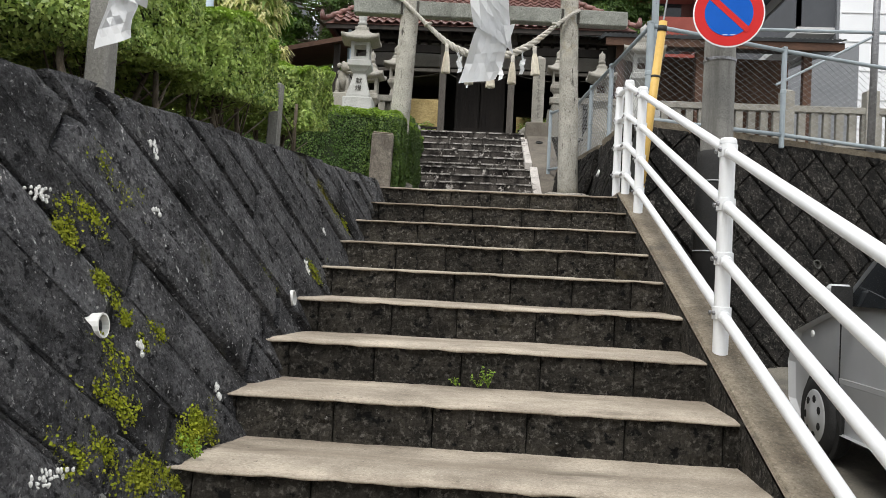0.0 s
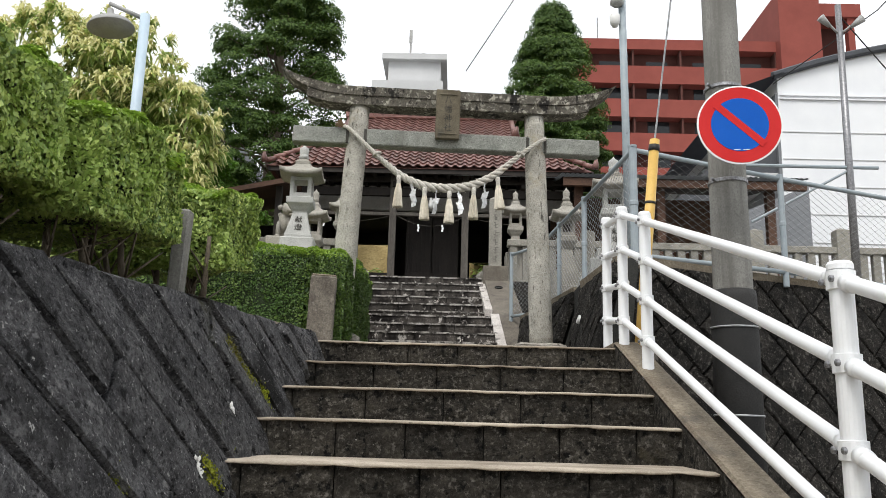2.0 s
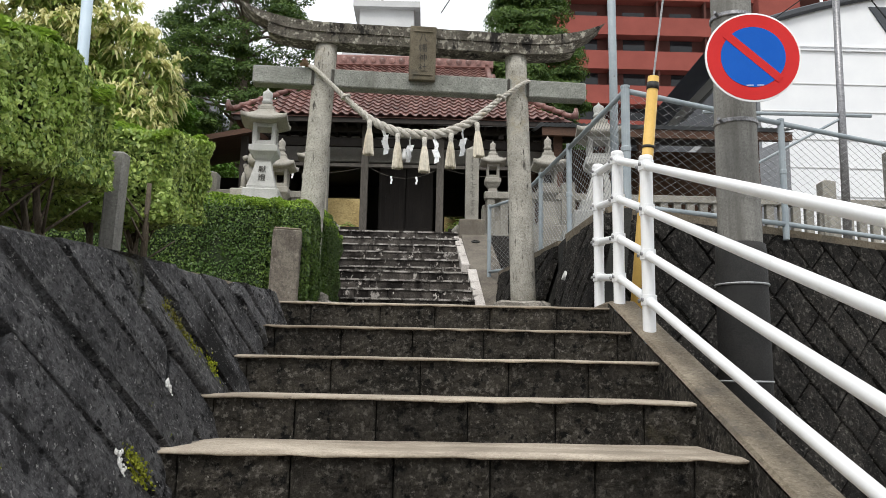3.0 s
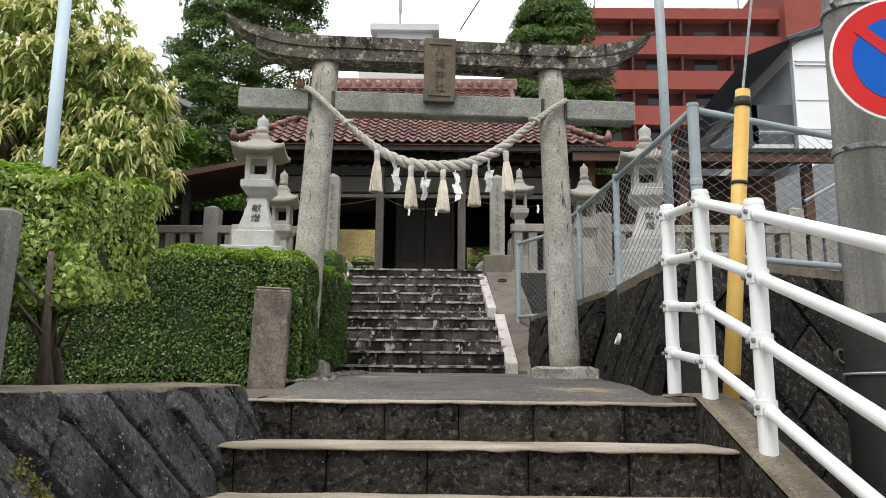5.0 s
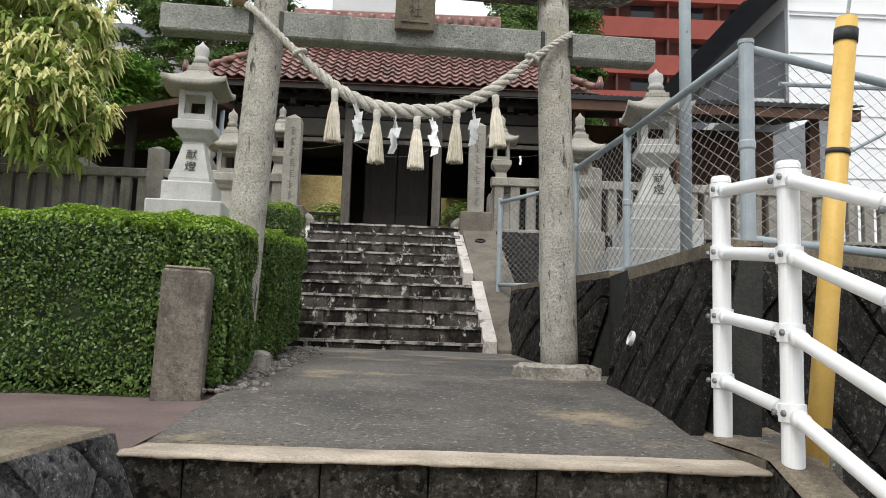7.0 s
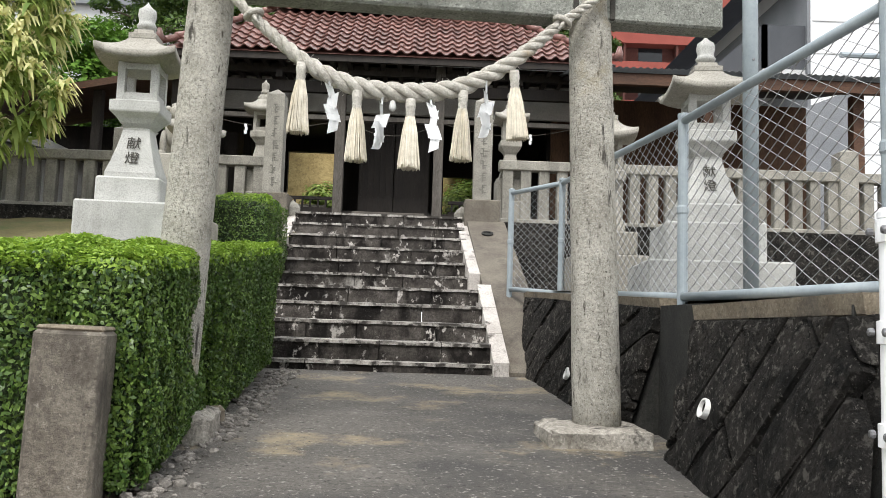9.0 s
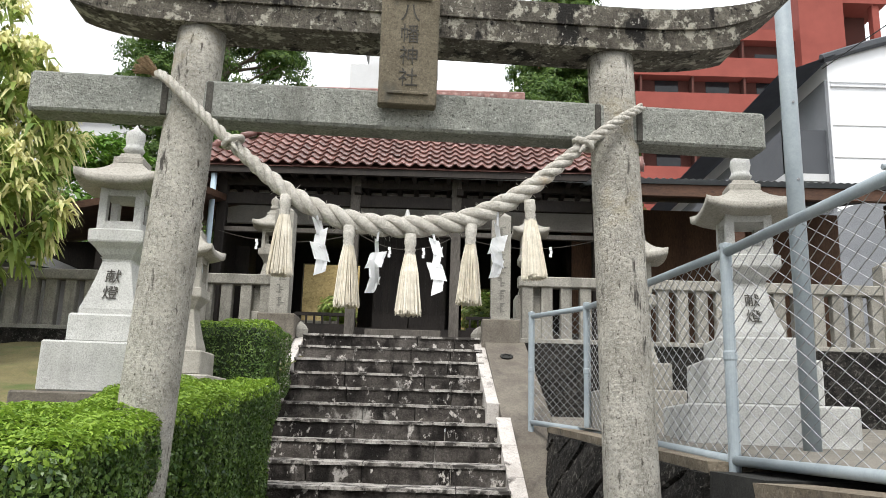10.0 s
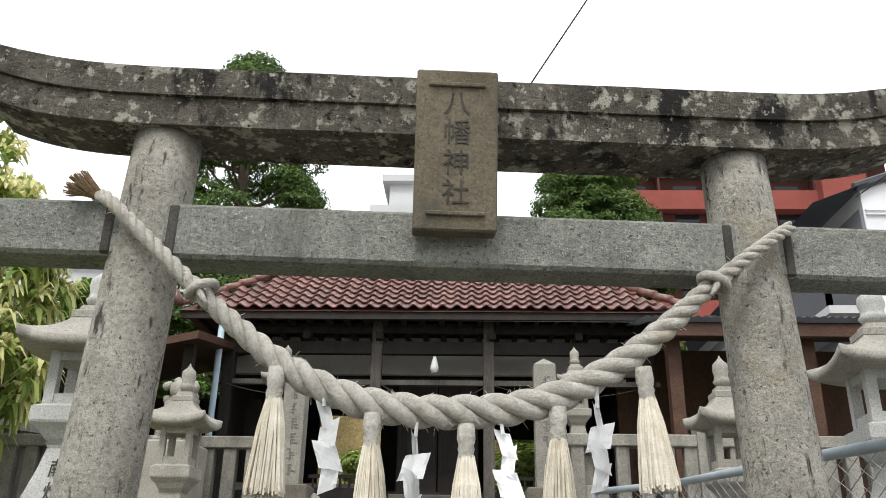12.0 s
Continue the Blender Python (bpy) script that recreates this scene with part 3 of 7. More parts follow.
for a, b in zip(cop, cop[1:]):
    for i in range(4):
        bm.faces.new((a[i], a[(i + 1) % 4], b[(i + 1) % 4], b[i]))
bm.faces.new(cop[-1][::-1])
part("coping", bm, kerb_concrete, left_wall, "pale concrete coping")
bm = bmesh.new()
sheet(bm, lambda u, v: Vector((left_place(-5 + 11.15 * v, 2.0, 0).x - 0.2 - 8 * u, -5 + 11.15 * v, top_z(-5 + 11.15 * v) - 0.015 + 0.03 * noise.noise((u * 14, v * 16, 0)))), 30, 40)
structure(part("planting_bed", bm, soil, smooth=True), "brown soil bed behind the wall with dry litter", "soil")
for y, z in ((1.607, 1.067), (3.31, 1.129)):
    drain = thing("drain_pipe", "white plastic weep pipe set in the blackened wall", "pipe", "weep pipes", at=left_place(y, z, 0))
    bm = bmesh.new()
    a = left_place(y, z, 0.05)
    turned(bm, [(0.042, -0.12), (0.042, 0.0), (0.036, 0.0), (0.036, -0.10)], 16)
    bmesh.ops.transform(bm, matrix=Matrix.Translation(a) @ Matrix.Rotation(radians(84), 4, "Y"), verts=bm.verts)
    part("pipe", bm, pvc, drain, smooth=False)


def moss_patch(name, spots, seed):
    rng = np.random.default_rng(seed)
    P, N = [], []
    for y, z, ry, rz, n in spots:
        for _ in range(max(n // 22, 4)):
            a, r = rng.uniform(0, 6.28), abs(rng.normal(0, 0.55))
            cy, cz = y + ry * r * math.cos(a) - 0.5 * rz * r * math.sin(a), z + rz * r * math.sin(a)
            w = rng.uniform(0.006, 0.024)
            for _ in range(int(14 + 900 * w)):
                P.append(left_place(cy + rng.normal(0, w * 0.8), cz + rng.normal(0, w), 0.022 + abs(rng.normal(0, 0.5)) * w * 0.8))
                N.append((1, 0, 0.4))
    tagged(leaves(name, P, N, 0.006, moss, aspect=0.8, seed=seed), "bright yellow-green moss clump growing on the wall", "moss", "moss on the wall", "stuff")


moss_patch("moss", [(1.93, 1.63, 0.08, 0.10, 900), (2.02, 1.52, 0.06, 0.08, 400), (1.74, 1.46, 0.08, 0.06, 600), (1.59, 1.375, 0.06, 0.05, 360)], 1)
moss_patch("moss", [(1.62, 0.94, 0.08, 0.12, 900), (1.79, 1.08, 0.05, 0.10, 300), (1.60, 0.82, 0.10, 0.10, 500), (1.45, 0.72, 0.07, 0.14, 500), (1.70, 1.22, 0.04, 0.10, 300)], 2)
moss_patch("moss", [(2.05, 0.69, 0.12, 0.07, 1200), (1.97, 0.64, 0.10, 0.05, 500)], 3)
moss_patch("moss", [(1.62, 0.59, 0.16, 0.06, 900), (1.75, 0.53, 0.10, 0.06, 400), (1.33, 0.73, 0.08, 0.10, 300), (1.95, 1.02, 0.08, 0.05, 160)], 4)
moss_patch("moss", [(4.46, 1.80, 0.05, 0.08, 420), (4.55, 1.69, 0.06, 0.09, 600), (4.69, 1.59, 0.06, 0.06, 420)], 5)
moss_patch("moss", [(3.80, 1.265, 0.06, 0.06, 620), (3.08, 1.33, 0.03, 0.12, 260), (4.02, 1.48, 0.03, 0.09, 180)], 6)


def lichen_patch(y, z, w, h, seed):
    """A ragged white crust with a drip below, 2 to 4 mm proud of the stone."""
    r = random.Random(seed)
    bm = bmesh.new()
    for i in range(26):
        t = r.random()
        c = left_place(y + r.gauss(0, w * (1 - 0.6 * t)), z + h * (0.5 - t), 0.030)
        rad = r.uniform(0.004, 0.0095) * (1 - 0.4 * t)
        b2 = bmesh.new()
        bmesh.ops.create_icosphere(b2, subdivisions=1, radius=1)
        for v in b2.verts:
            v.co *= 1 + 0.35 * noise.noise(v.co * 2 + c * 30)
        join(bm, b2, Matrix.Translation(c) @ Matrix.Diagonal((0.006, rad, rad * 1.5, 1)))
    tagged(part("lichen", bm, lichen_white), "white lichen crust with a drip on the stone wall", "lichen", "lichen on the wall", "stuff")


for i, (y, z, w, h) in enumerate(((2.325, 1.76, 0.016, 0.08), (2.18, 1.41, 0.026, 0.19), (2.25, 0.78, 0.012, 0.06), (3.69, 1.30, 0.016, 0.08), (4.20, 1.53, 0.012, 0.06), (1.81, 0.98, 0.012, 0.05), (1.50, 1.49, 0.045, 0.05), (1.20, 0.68, 0.05, 0.05))):
    lichen_patch(y, z, w, h, i + 40)


# right walls: one beside the landing, one facing the street
def wall_between(name, label, a0, a1, b0, b1, angle, depth=0.5, w=0.75, h=0.24):
    """A leaning wall: a0-a1 its foot, b0-b1 its top edge."""
    a0, a1, b0, b1 = (Vector(p) for p in (a0, a1, b0, b1))
    nrm = (a1 - a0).cross(b0 - a0).normalized()
    length, height = (a1 - a0).length, (b0 - a0).length

    def place(u, v, d):
        s, t = u / length, v / height
        return (a0 + (a1 - a0) * s) * (1 - t) + (b0 + (b1 - b0) * s) * t + nrm * d
    ob = thing(name, label, "wall", kind="structure", at=(a0 + a1) / 2)
    bm = bmesh.new()
    back = -Vector((nrm.x, nrm.y, 0)).normalized() * depth
    low = Vector((0, 0, -0.4))
    pts = [a0 + low, a1 + low, a1, b1, b0, a0]
    vf = [bm.verts.new(p - nrm * 0.07) for p in pts]
    vb = [bm.verts.new(p + back * (1.6 if i in (0, 1, 2, 5) else 1)) for i, p in enumerate(pts)]
    for f in ((0, 1, 2, 5), (5, 2, 3, 4)):
        bm.faces.new([vf[i] for i in f])
        bm.faces.new([vb[i] for i in f][::-1])
    for i in range(6):
        j = (i + 1) % 6
        bm.faces.new((vf[j], vf[i], vb[i], vb[j]))
    bmesh.ops.recalc_face_normals(bm, faces=bm.faces[:])
    part("wall_core", bm, wall_joint, ob)
    block_wall(ob, place, [(0, -0.3), (length, -0.3), (length, height - 0.05), (0, height - 0.05)], angle, w, h, 0.02, 0.028, wall_stone_dark)
    bm = bmesh.new()
    up = Vector((0, 0, 1))
    ring0 = [bm.verts.new(p) for p in (b0 + nrm * 0.02 - up * 0.05, b0 + nrm * 0.03 + up * 0.015, b0 + back + up * 0.02, b0 + back - up * 0.1)]
    ring1 = [bm.verts.new(p) for p in (b1 + nrm * 0.02 - up * 0.05, b1 + nrm * 0.03 + up * 0.015, b1 + back + up * 0.02, b1 + back - up * 0.1)]
    for i in range(4):
        bm.faces.new((ring0[i], ring0[(i + 1) % 4], ring1[(i + 1) % 4], ring1[i]))
    bm.faces.new(ring0[::-1])
    bm.faces.new(ring1)
    bmesh.ops.recalc_face_normals(bm, faces=bm.faces[:])
    part("coping", bm, kerb_concrete, ob)
    return place


place_a = wall_between("retaining_wall_landing", "leaning stone block wall beside the landing, blackened", (1.43, 8.45, 2.12), (1.40, 6.80, 2.05), (1.57, 8.42, 2.93), (1.69, 7.20, 2.95), 40, 0.17)
place_b = wall_between("retaining_wall_back", "leaning stone block wall beside the upper steps", (1.17, 11.7, 2.36), (1.37, 9.05, 2.25), (1.30, 12.5, 3.13), (1.60, 9.05, 2.98), 40)
place_c = wall_between("retaining_wall_street", "tall leaning stone block wall above the parking ground", (1.22, 6.40, 0.3), (8.6, 9.95, 0.3), (1.69, 7.20, 2.95), (8.9, 10.8, 2.95), -42, 0.06, 0.5, 0.28)
bm = bmesh.new()
box(bm, 1.58, 2.1, 8.4, 9.1, 2.0, 2.96)
structure(part("wall_slot", bm, wall_joint), "dark drain slot between the wall sections", "wall")
for u, v, pl in ((0.43, 0.41, place_a), (1.54, 0.32, place_b)):
    drain = thing("drain_pipe", "white plastic weep pipe set in the wall", "pipe", "weep pipes", at=pl(u, v, 0))
    bm = bmesh.new()
    turned(bm, [(0.042, -0.12), (0.042, 0.0), (0.034, 0.0), (0.034, -0.10)], 16)
    bmesh.ops.transform(bm, matrix=Matrix.Translation(pl(u, v, 0.05)) @ Matrix.Rotation(radians(-70), 4, "Y"), verts=bm.verts)
    part("pipe", bm, pvc, drain)
for u, v in ((1.35, 2.2), (1.75, 0.4), (2.6, 1.4), (3.6, 2.2)):
    drain = thing("drain_pipe", "grey plastic weep pipe set in the street wall", "pipe", "weep pipes", at=place_c(u, v, 0))
    bm = bmesh.new()
    turned(bm, [(0.05, -0.12), (0.05, 0.0), (0.04, 0.0), (0.04, -0.10)], 16)
    bmesh.ops.transform(bm, matrix=Matrix.Translation(place_c(u, v, 0.05)) @ Matrix.Rotation(radians(26), 4, "Z") @ Matrix.Rotation(radians(75), 4, "X"), verts=bm.verts)
    part("pipe", bm, pipe_dark, drain)
# raised ground behind the walls
bm = bmesh.new()
sheet(bm, lambda u, v: Vector((1.86 - 0.68 * v + 30 * u ** 2, 7.3 + 0.5 * 30 * u ** 2 + 7.9 * v * (1 - 0.5 * u), 2.97 + 0.3 * v)), 20, 12)
structure(part("terrace_right", bm, asphalt), "grey paved terrace behind the fence", "ground")
bm = bmesh.new()
sheet(bm, lambda u, v: Vector((-1.24 - 9 * u, 8.1 + 7.0 * v, 2.2 + 0.8 * min(v * 3, 1) + 1.0 * max(v - 0.42, 0) / 0.58 + 0.04 * noise.noise((u * 20, v * 14, 2)))), 40, 30)
structure(part("terrace_left", bm, grass_ground, smooth=True), "dry grassy slope beside the upper steps", "ground")

# ==== the upper flight ====
UP = [(11.50, 2.50), (11.62, 2.665), (11.95, 2.83), (12.28, 2.995), (12.61, 3.16), (13.32, 3.325), (13.62, 3.49), (13.92, 3.655), (14.22, 3.82), (14.52, 3.985), (14.82, 4.15)]
stairs_upper = thing("stairs_upper", "flight of dark granite steps blotched with pale lichen", "stairs", kind="structure", at=(-0.1, 13, 2.4))
ru = random.Random(8)


def up_x(y):
    return -0.047 * (y - 11.5)


prev = 2.38
for k, (y, z) in enumerate(UP):
    ny = UP[k + 1][0] if k + 1 < len(UP) else 15.25
    x0, x1 = -1.15 + up_x(y), (0.91 if k < 5 else 0.93) + up_x(y)
    if k == 0:
        x1 += 0.05
    x = x0
    while x < x1 - 0.02:
        w = ru.uniform(0.42, 0.85)
        if x + w > x1 - 0.25:
            w = x1 - x
        bm = bmesh.new()
        box(bm, x + 0.003, x + w - 0.003, y + ru.uniform(0, 0.012), ny + 0.1, prev - 0.06, z - 0.022, bevel=0.008)
        part("step_stone", bm, upper_stone, stairs_upper)
        bm = bmesh.new()
        yo = ru.uniform(-0.006, 0.004)
        sheet(bm, lambda u, v, x=x, w=w, y=y, z=z, ny=ny, yo=yo: Vector((x + 0.003 + (w - 0.006) * u, y - 0.012 + yo + (ny + 0.1 - y) * v + 0.008 * noise.noise(((x + w * u) * 11, k * 3, 0)) * (v == 0), z + 0.004 * noise.noise(((x + w * u) * 6, v * 3, k)) - (0.006 if v == 0 else 0))), 8, 3)
        ed = sorted([v for v in bm.verts if v.is_boundary and v.co.y < y + 0.02], key=lambda v: v.co.x)
        lo = [bm.verts.new(v.co - Vector((0, 0, 0.026 + 0.006 * noise.noise((v.co.x * 8, k, 1))))) for v in ed]
        for i in range(len(ed) - 1):
            bm.faces.new((ed[i], lo[i], lo[i + 1], ed[i + 1]))
        part("nosing_stone", bm, upper_nosing, stairs_upper)
        x += w
    prev = z
# pale trim slabs on both sides, in two lengths, and the concrete flanks
for side in (-1, 1):
    for (ya, za, yb, zb, off) in ((11.42, 2.50, 12.75, 3.20, 0.905), (13.2, 3.33, 15.0, 4.13, 0.865)):
        cuts = 3
        for i in range(cuts):
            s0, s1 = i / cuts, (i + 1) / cuts - 0.006
            bm = bmesh.new()
            p0, p1 = ya + (yb - ya) * s0, ya + (yb - ya) * s1
            q0, q1 = za + (zb - za) * s0, za + (zb - za) * s1
            xo = (off if side > 0 else -1.27)
            pts = []
            for y, z in ((p0, q0), (p1, q1)):
                xa = xo + up_x(y)
                pts.append([bm.verts.new(c) for c in ((xa, y, z - 0.25), (xa, y, z + 0.02), (xa + 0.13, y, z + 0.02), (xa + 0.13, y, z - 0.25))])
            for j in range(4):
                bm.faces.new((pts[0][j], pts[0][(j + 1) % 4], pts[1][(j + 1) % 4], pts[1][j]))
            bm.faces.new(pts[0][::-1])
            bm.faces.new(pts[1])
            bmesh.ops.recalc_face_normals(bm, faces=bm.faces[:])
            part("trim_slab", bm, trim_stone, stairs_upper, "pale pinkish trim slab")
    bm = bmesh.new()
    pts = []
    for y, z in ((11.45, 2.44), (12.85, 3.18), (14.75, 4.10), (15.1, 4.14)):
        xa = (0.98 if side > 0 else -1.70) + up_x(y)
        wd = 0.20 if y < 12 else 0.46
        xb = xa + wd if side > 0 else xa + 0.46
        pts.append([bm.verts.new(c) for c in ((xa, y, z - 0.8), (xa, y, z), (xb, y, z), (xb, y, z - 0.8))])
    for a, b in zip(pts, pts[1:]):
        for j in range(4):
            bm.faces.new((a[j], a[(j + 1) % 4], b[(j + 1) % 4], b[j]))
    bm.faces.new(pts[0][::-1])
    bm.faces.new(pts[-1])
    bmesh.ops.recalc_face_normals(bm, faces=bm.faces[:])
    part("flank", bm, ramp_concrete, stairs_upper, "stained concrete flank")
bm = bmesh.new()
turned(bm, [(0.07, 0.0), (0.07, 0.012), (0.045, 0.012), (0.045, 0.002)], 18)
bmesh.ops.transform(bm, matrix=Matrix.Translation((1.05, 14.3, 3.89)) @ Matrix.Rotation(radians(26), 4, "X"), verts=bm.verts)
part("drain_hole", bm, wall_joint, stairs_upper)
# the shrine's court
bm = bmesh.new()
box(bm, -14, -1.1, 15.0, 32, 3.2, 4.10)
box(bm, 0.85, 14, 15.0, 32, 3.2, 4.10)
box(bm, -1.1, 0.85, 15.2, 32, 3.2, 4.146)
structure(part("court", bm, landing_mat), "paved shrine court above the steps", "ground")
bm = bmesh.new()
box(bm, -10, -1.55, 14.9, 15.06, 2.6, 4.12)
box(bm, 1.3, 14, 14.95, 15.06, 2.6, 4.12)
structure(part("court_wall", bm, wall_stone_dark), "low dark retaining wall under the stone fence", "wall")


# ==== torii, rope and papers ====
# the gate stands a little askew to the steps
GATE = Matrix.Translation((0.196, 8.695, 0)) @ Matrix.Rotation(radians(4.8), 4, "Z") @ Matrix.Translation((-0.196, -8.695, 0))
torii = thing("torii_gate", "weathered grey granite shrine gate, lichen-blotched, over the path", "torii gate", at=(0.21, 8.77, 2.38))
for (xb, yb, xt, zb) in ((-0.88, 8.78, -0.763, 2.20), (1.222, 8.78, 1.135, 2.28)):
    bm = bmesh.new()
    ring = []
    for i in range(15):
        t = i / 14
        z = zb + (4.842 - zb) * t
        ring.append((Vector((xb + (xt - xb) * t, yb, z)), 0.123 - 0.016 * t + 0.002 * noise.noise((z * 3, xb, 0))))
    tube(bm, [p for p, r in ring], [r for p, r in ring], 28)
    part("pillar", bm, torii_stone, torii, "rough pitted granite pillar", True)
bm = bmesh.new()
box(bm, -1.455, 1.84, 8.695, 8.845, 4.405, 4.585, bevel=0.012)
part("tie_beam", bm, nuki_stone, torii, "grey-green granite tie beam")
# thin dark strips stand in for the shadow gap where beam meets pillar
for xc, r0 in ((-0.782, 0.110), (1.147, 0.110)):
    for sx in (-1, 1):
        bm = bmesh.new()
        a, b = sorted((xc + sx * (r0 - 0.03), xc + sx * (r0 + 0.002)))
        box(bm, a, b, 8.690, 8.850, 4.41, 4.578, bevel=0.006)
        part("shadow_gap", bm, carved, torii, "dark strip for the shadow gap between beam and pillar")


def lift_end(x):
    s = max(abs(x - 0.21) - 0.75, 0)
    return 0.20 * s ** 4


bm = bmesh.new()
secs = []
for i in range(61):
    x = -1.33 + 3.05 * i / 60
    z = lift_end(x)
    w = 0.004 * noise.noise((x * 6, 1, 0))
    secs.append([bm.verts.new((x, y, zz + z)) for y, zz in ((8.655 + w, 4.838), (8.645 + w, 4.932), (8.90, 4.932), (8.89, 4.838))])
for a, b in zip(secs, secs[1:]):
    for j in range(4):
        bm.faces.new((a[j], a[(j + 1) % 4], b[(j + 1) % 4], b[j]))
bm.faces.new(secs[0][::-1])
bm.faces.new(secs[-1])
bmesh.ops.recalc_face_normals(bm, faces=bm.faces[:])
part("under_lintel", bm, torii_top_stone, torii, "lichened granite lower lintel")
bm = bmesh.new()
secs = []
for i in range(61):
    s = -1 + 2 * i / 60
    x = 0.205 + 1.72 * s
    z = lift_end(x)
    w = 0.005 * noise.noise((x * 6, 5, 0))
    lean = 0.10 * s * max(abs(s) - 0.8, 0) / 0.2
    secs.append([bm.verts.new((x + k * lean, y, zz + z)) for y, zz, k in ((8.632 + w, 4.935, 0), (8.622 + w, 5.03 + w, 1), (8.765, 5.06 + w, 1), (8.915, 5.03 + w, 1), (8.91, 4.935, 0))])
for a, b in zip(secs, secs[1:]):
    for j in range(5):
        bm.faces.new((a[j], a[(j + 1) % 5], b[(j + 1) % 5], b[j]))
bm.faces.new(secs[0][::-1])
bm.faces.new(secs[-1])
bmesh.ops.recalc_face_normals(bm, faces=bm.faces[:])
part("lintel", bm, torii_top_stone, torii, "lichened granite upper lintel with upswept ends")
plaque_m = Matrix.Translation((0.178, 8.60, 4.75)) @ Matrix.Rotation(radians(7), 4, "X")
bm = bmesh.new()
box(bm, -0.128, 0.128, -0.03, 0.05, -0.265, 0.265, plaque_m, bevel=0.006)
plaque = part("plaque", bm, plaque_stone, torii, "brown stone name plaque with carved characters")
for a in ((-0.09, 0.09, 0.205, 0.219), (-0.09, 0.09, -0.219, -0.205)):
    bm = bmesh.new()
    box(bm, a[0], a[1], -0.04, -0.028, a[2], a[3], plaque_m, bevel=0.003)
    part("plaque_bar", bm, plaque_stone, plaque)
for i, ch in enumerate("八幡神社"):
    text_mesh(ch, 0.088, carved, plaque_m @ Matrix.Translation((0, -0.031, 0.145 - 0.098 * i)) @ Matrix.Rotation(radians(90), 4, "X"), plaque, "character", 0.002)
base_stone = surface("chipped_base_stone", (0.22, 0.20, 0.17), (0.46, 0.43, 0.38), 9, 0.9, 0.9, 45, [((0.05, 0.045, 0.04), 7, 0.52, 0.62, U)])
for mid, span in (((1.185, 8.76, 2.25), (0.51, 0.46, 0.212)), ((-0.885, 8.77, 2.26), (0.48, 0.46, 0.24))):
    bm = bmesh.new()
    bmesh.ops.create_cube(bm, size=1)
    bmesh.ops.subdivide_edges(bm, edges=bm.edges[:], cuts=9, use_grid_fill=True)
    for v in bm.verts:
        c = Vector([m + q * w for m, q, w in zip(mid, v.co, span)])
        edge = sum(abs(q) > 0.49 for q in v.co)
        v.co = c - v.co * (0.03 if edge > 1 else 0) + Vector((noise.noise(c * 9), noise.noise(c * 9 + Vector((5, 0, 0))), 0.5 * noise.noise(c * 9 + Vector((0, 5, 0))))) * 0.022
    part("base_block", bm, base_stone, torii, "chipped pale base block")

torii.matrix_basis = GATE @ torii.matrix_basis

ROPE = [(-0.93, 8.70, 4.60, 0.020), (-0.87, 8.646, 4.562, 0.021), (-0.734, 8.632, 4.436, 0.022), (-0.584, 8.632, 4.297, 0.025), (-0.439, 8.64, 4.173, 0.031), (-0.308, 8.64, 4.073, 0.037), (-0.181, 8.64, 4.005, 0.042),
        (-0.046, 8.64, 3.962, 0.045), (0.088, 8.64, 3.947, 0.046), (0.222, 8.64, 3.949, 0.046), (0.355, 8.64, 3.963, 0.045), (0.489, 8.64, 4.004, 0.044), (0.626, 8.64, 4.076, 0.041), (0.741, 8.64, 4.157, 0.037), (0.859, 8.64, 4.259, 0.031),
        (0.943, 8.636, 4.336, 0.026), (1.028, 8.63, 4.403, 0.023), (1.151, 8.632, 4.497, 0.021), (1.25, 8.67, 4.568, 0.019)]
line = smooth_path(ROPE, 22)
shimenawa = thing("sacred_rope", "thick twisted pale straw rope hung between the gate pillars", "rope", at=(0.2, 8.64, 4.0))
arc = 0.0
twist = []
for a, b in zip(line, line[1:] + line[-1:]):
    twist.append(arc)
    arc += float(np.linalg.norm(b[:3] - a[:3])) / (max(a[3], 0.02) * 5.6)
for s in range(3):
    bm = bmesh.new()
    pts, rad = [], []
    for i, q in enumerate(line):
        d = Vector(line[min(i + 1, len(line) - 1)][:3]) - Vector(line[max(i - 1, 0)][:3])
        d.normalize()
        side = Vector((0, 1, 0))
        up = d.cross(side).normalized()
        ang = 2 * math.pi * (twist[i] + s / 3)
        pts.append(Vector(q[:3]) + (side * math.cos(ang) + up * math.sin(ang)) * q[3] * 0.56)
        rad.append(q[3] * 0.52 * (1 + 0.05 * noise.noise((i * 0.35, s, 0))))
    tube(bm, pts, rad, 12)
    part("strand", bm, rope_fibre, shimenawa, smooth=True)
for x, z, sg in ((-0.555, 4.27, 1), (0.965, 4.345, -1)):
    bm = bmesh.new()
    ringp = [(x + 0.045 * math.cos(a) * 0.8, 8.635 + 0.045 * math.sin(a), z + 0.018 * sg * math.cos(a) + 0.012) for a in [2 * math.pi * i / 14 for i in range(15)]]
    tube(bm, ringp, 0.014, 7)
    tube(bm, [(x, 8.60, z), (x + 0.03 * sg, 8.585, z - 0.045)], [0.012, 0.006], 6)
    part("knot", bm, rope_fibre, shimenawa, smooth=True)
bm = bmesh.new()
rf = random.Random(14)
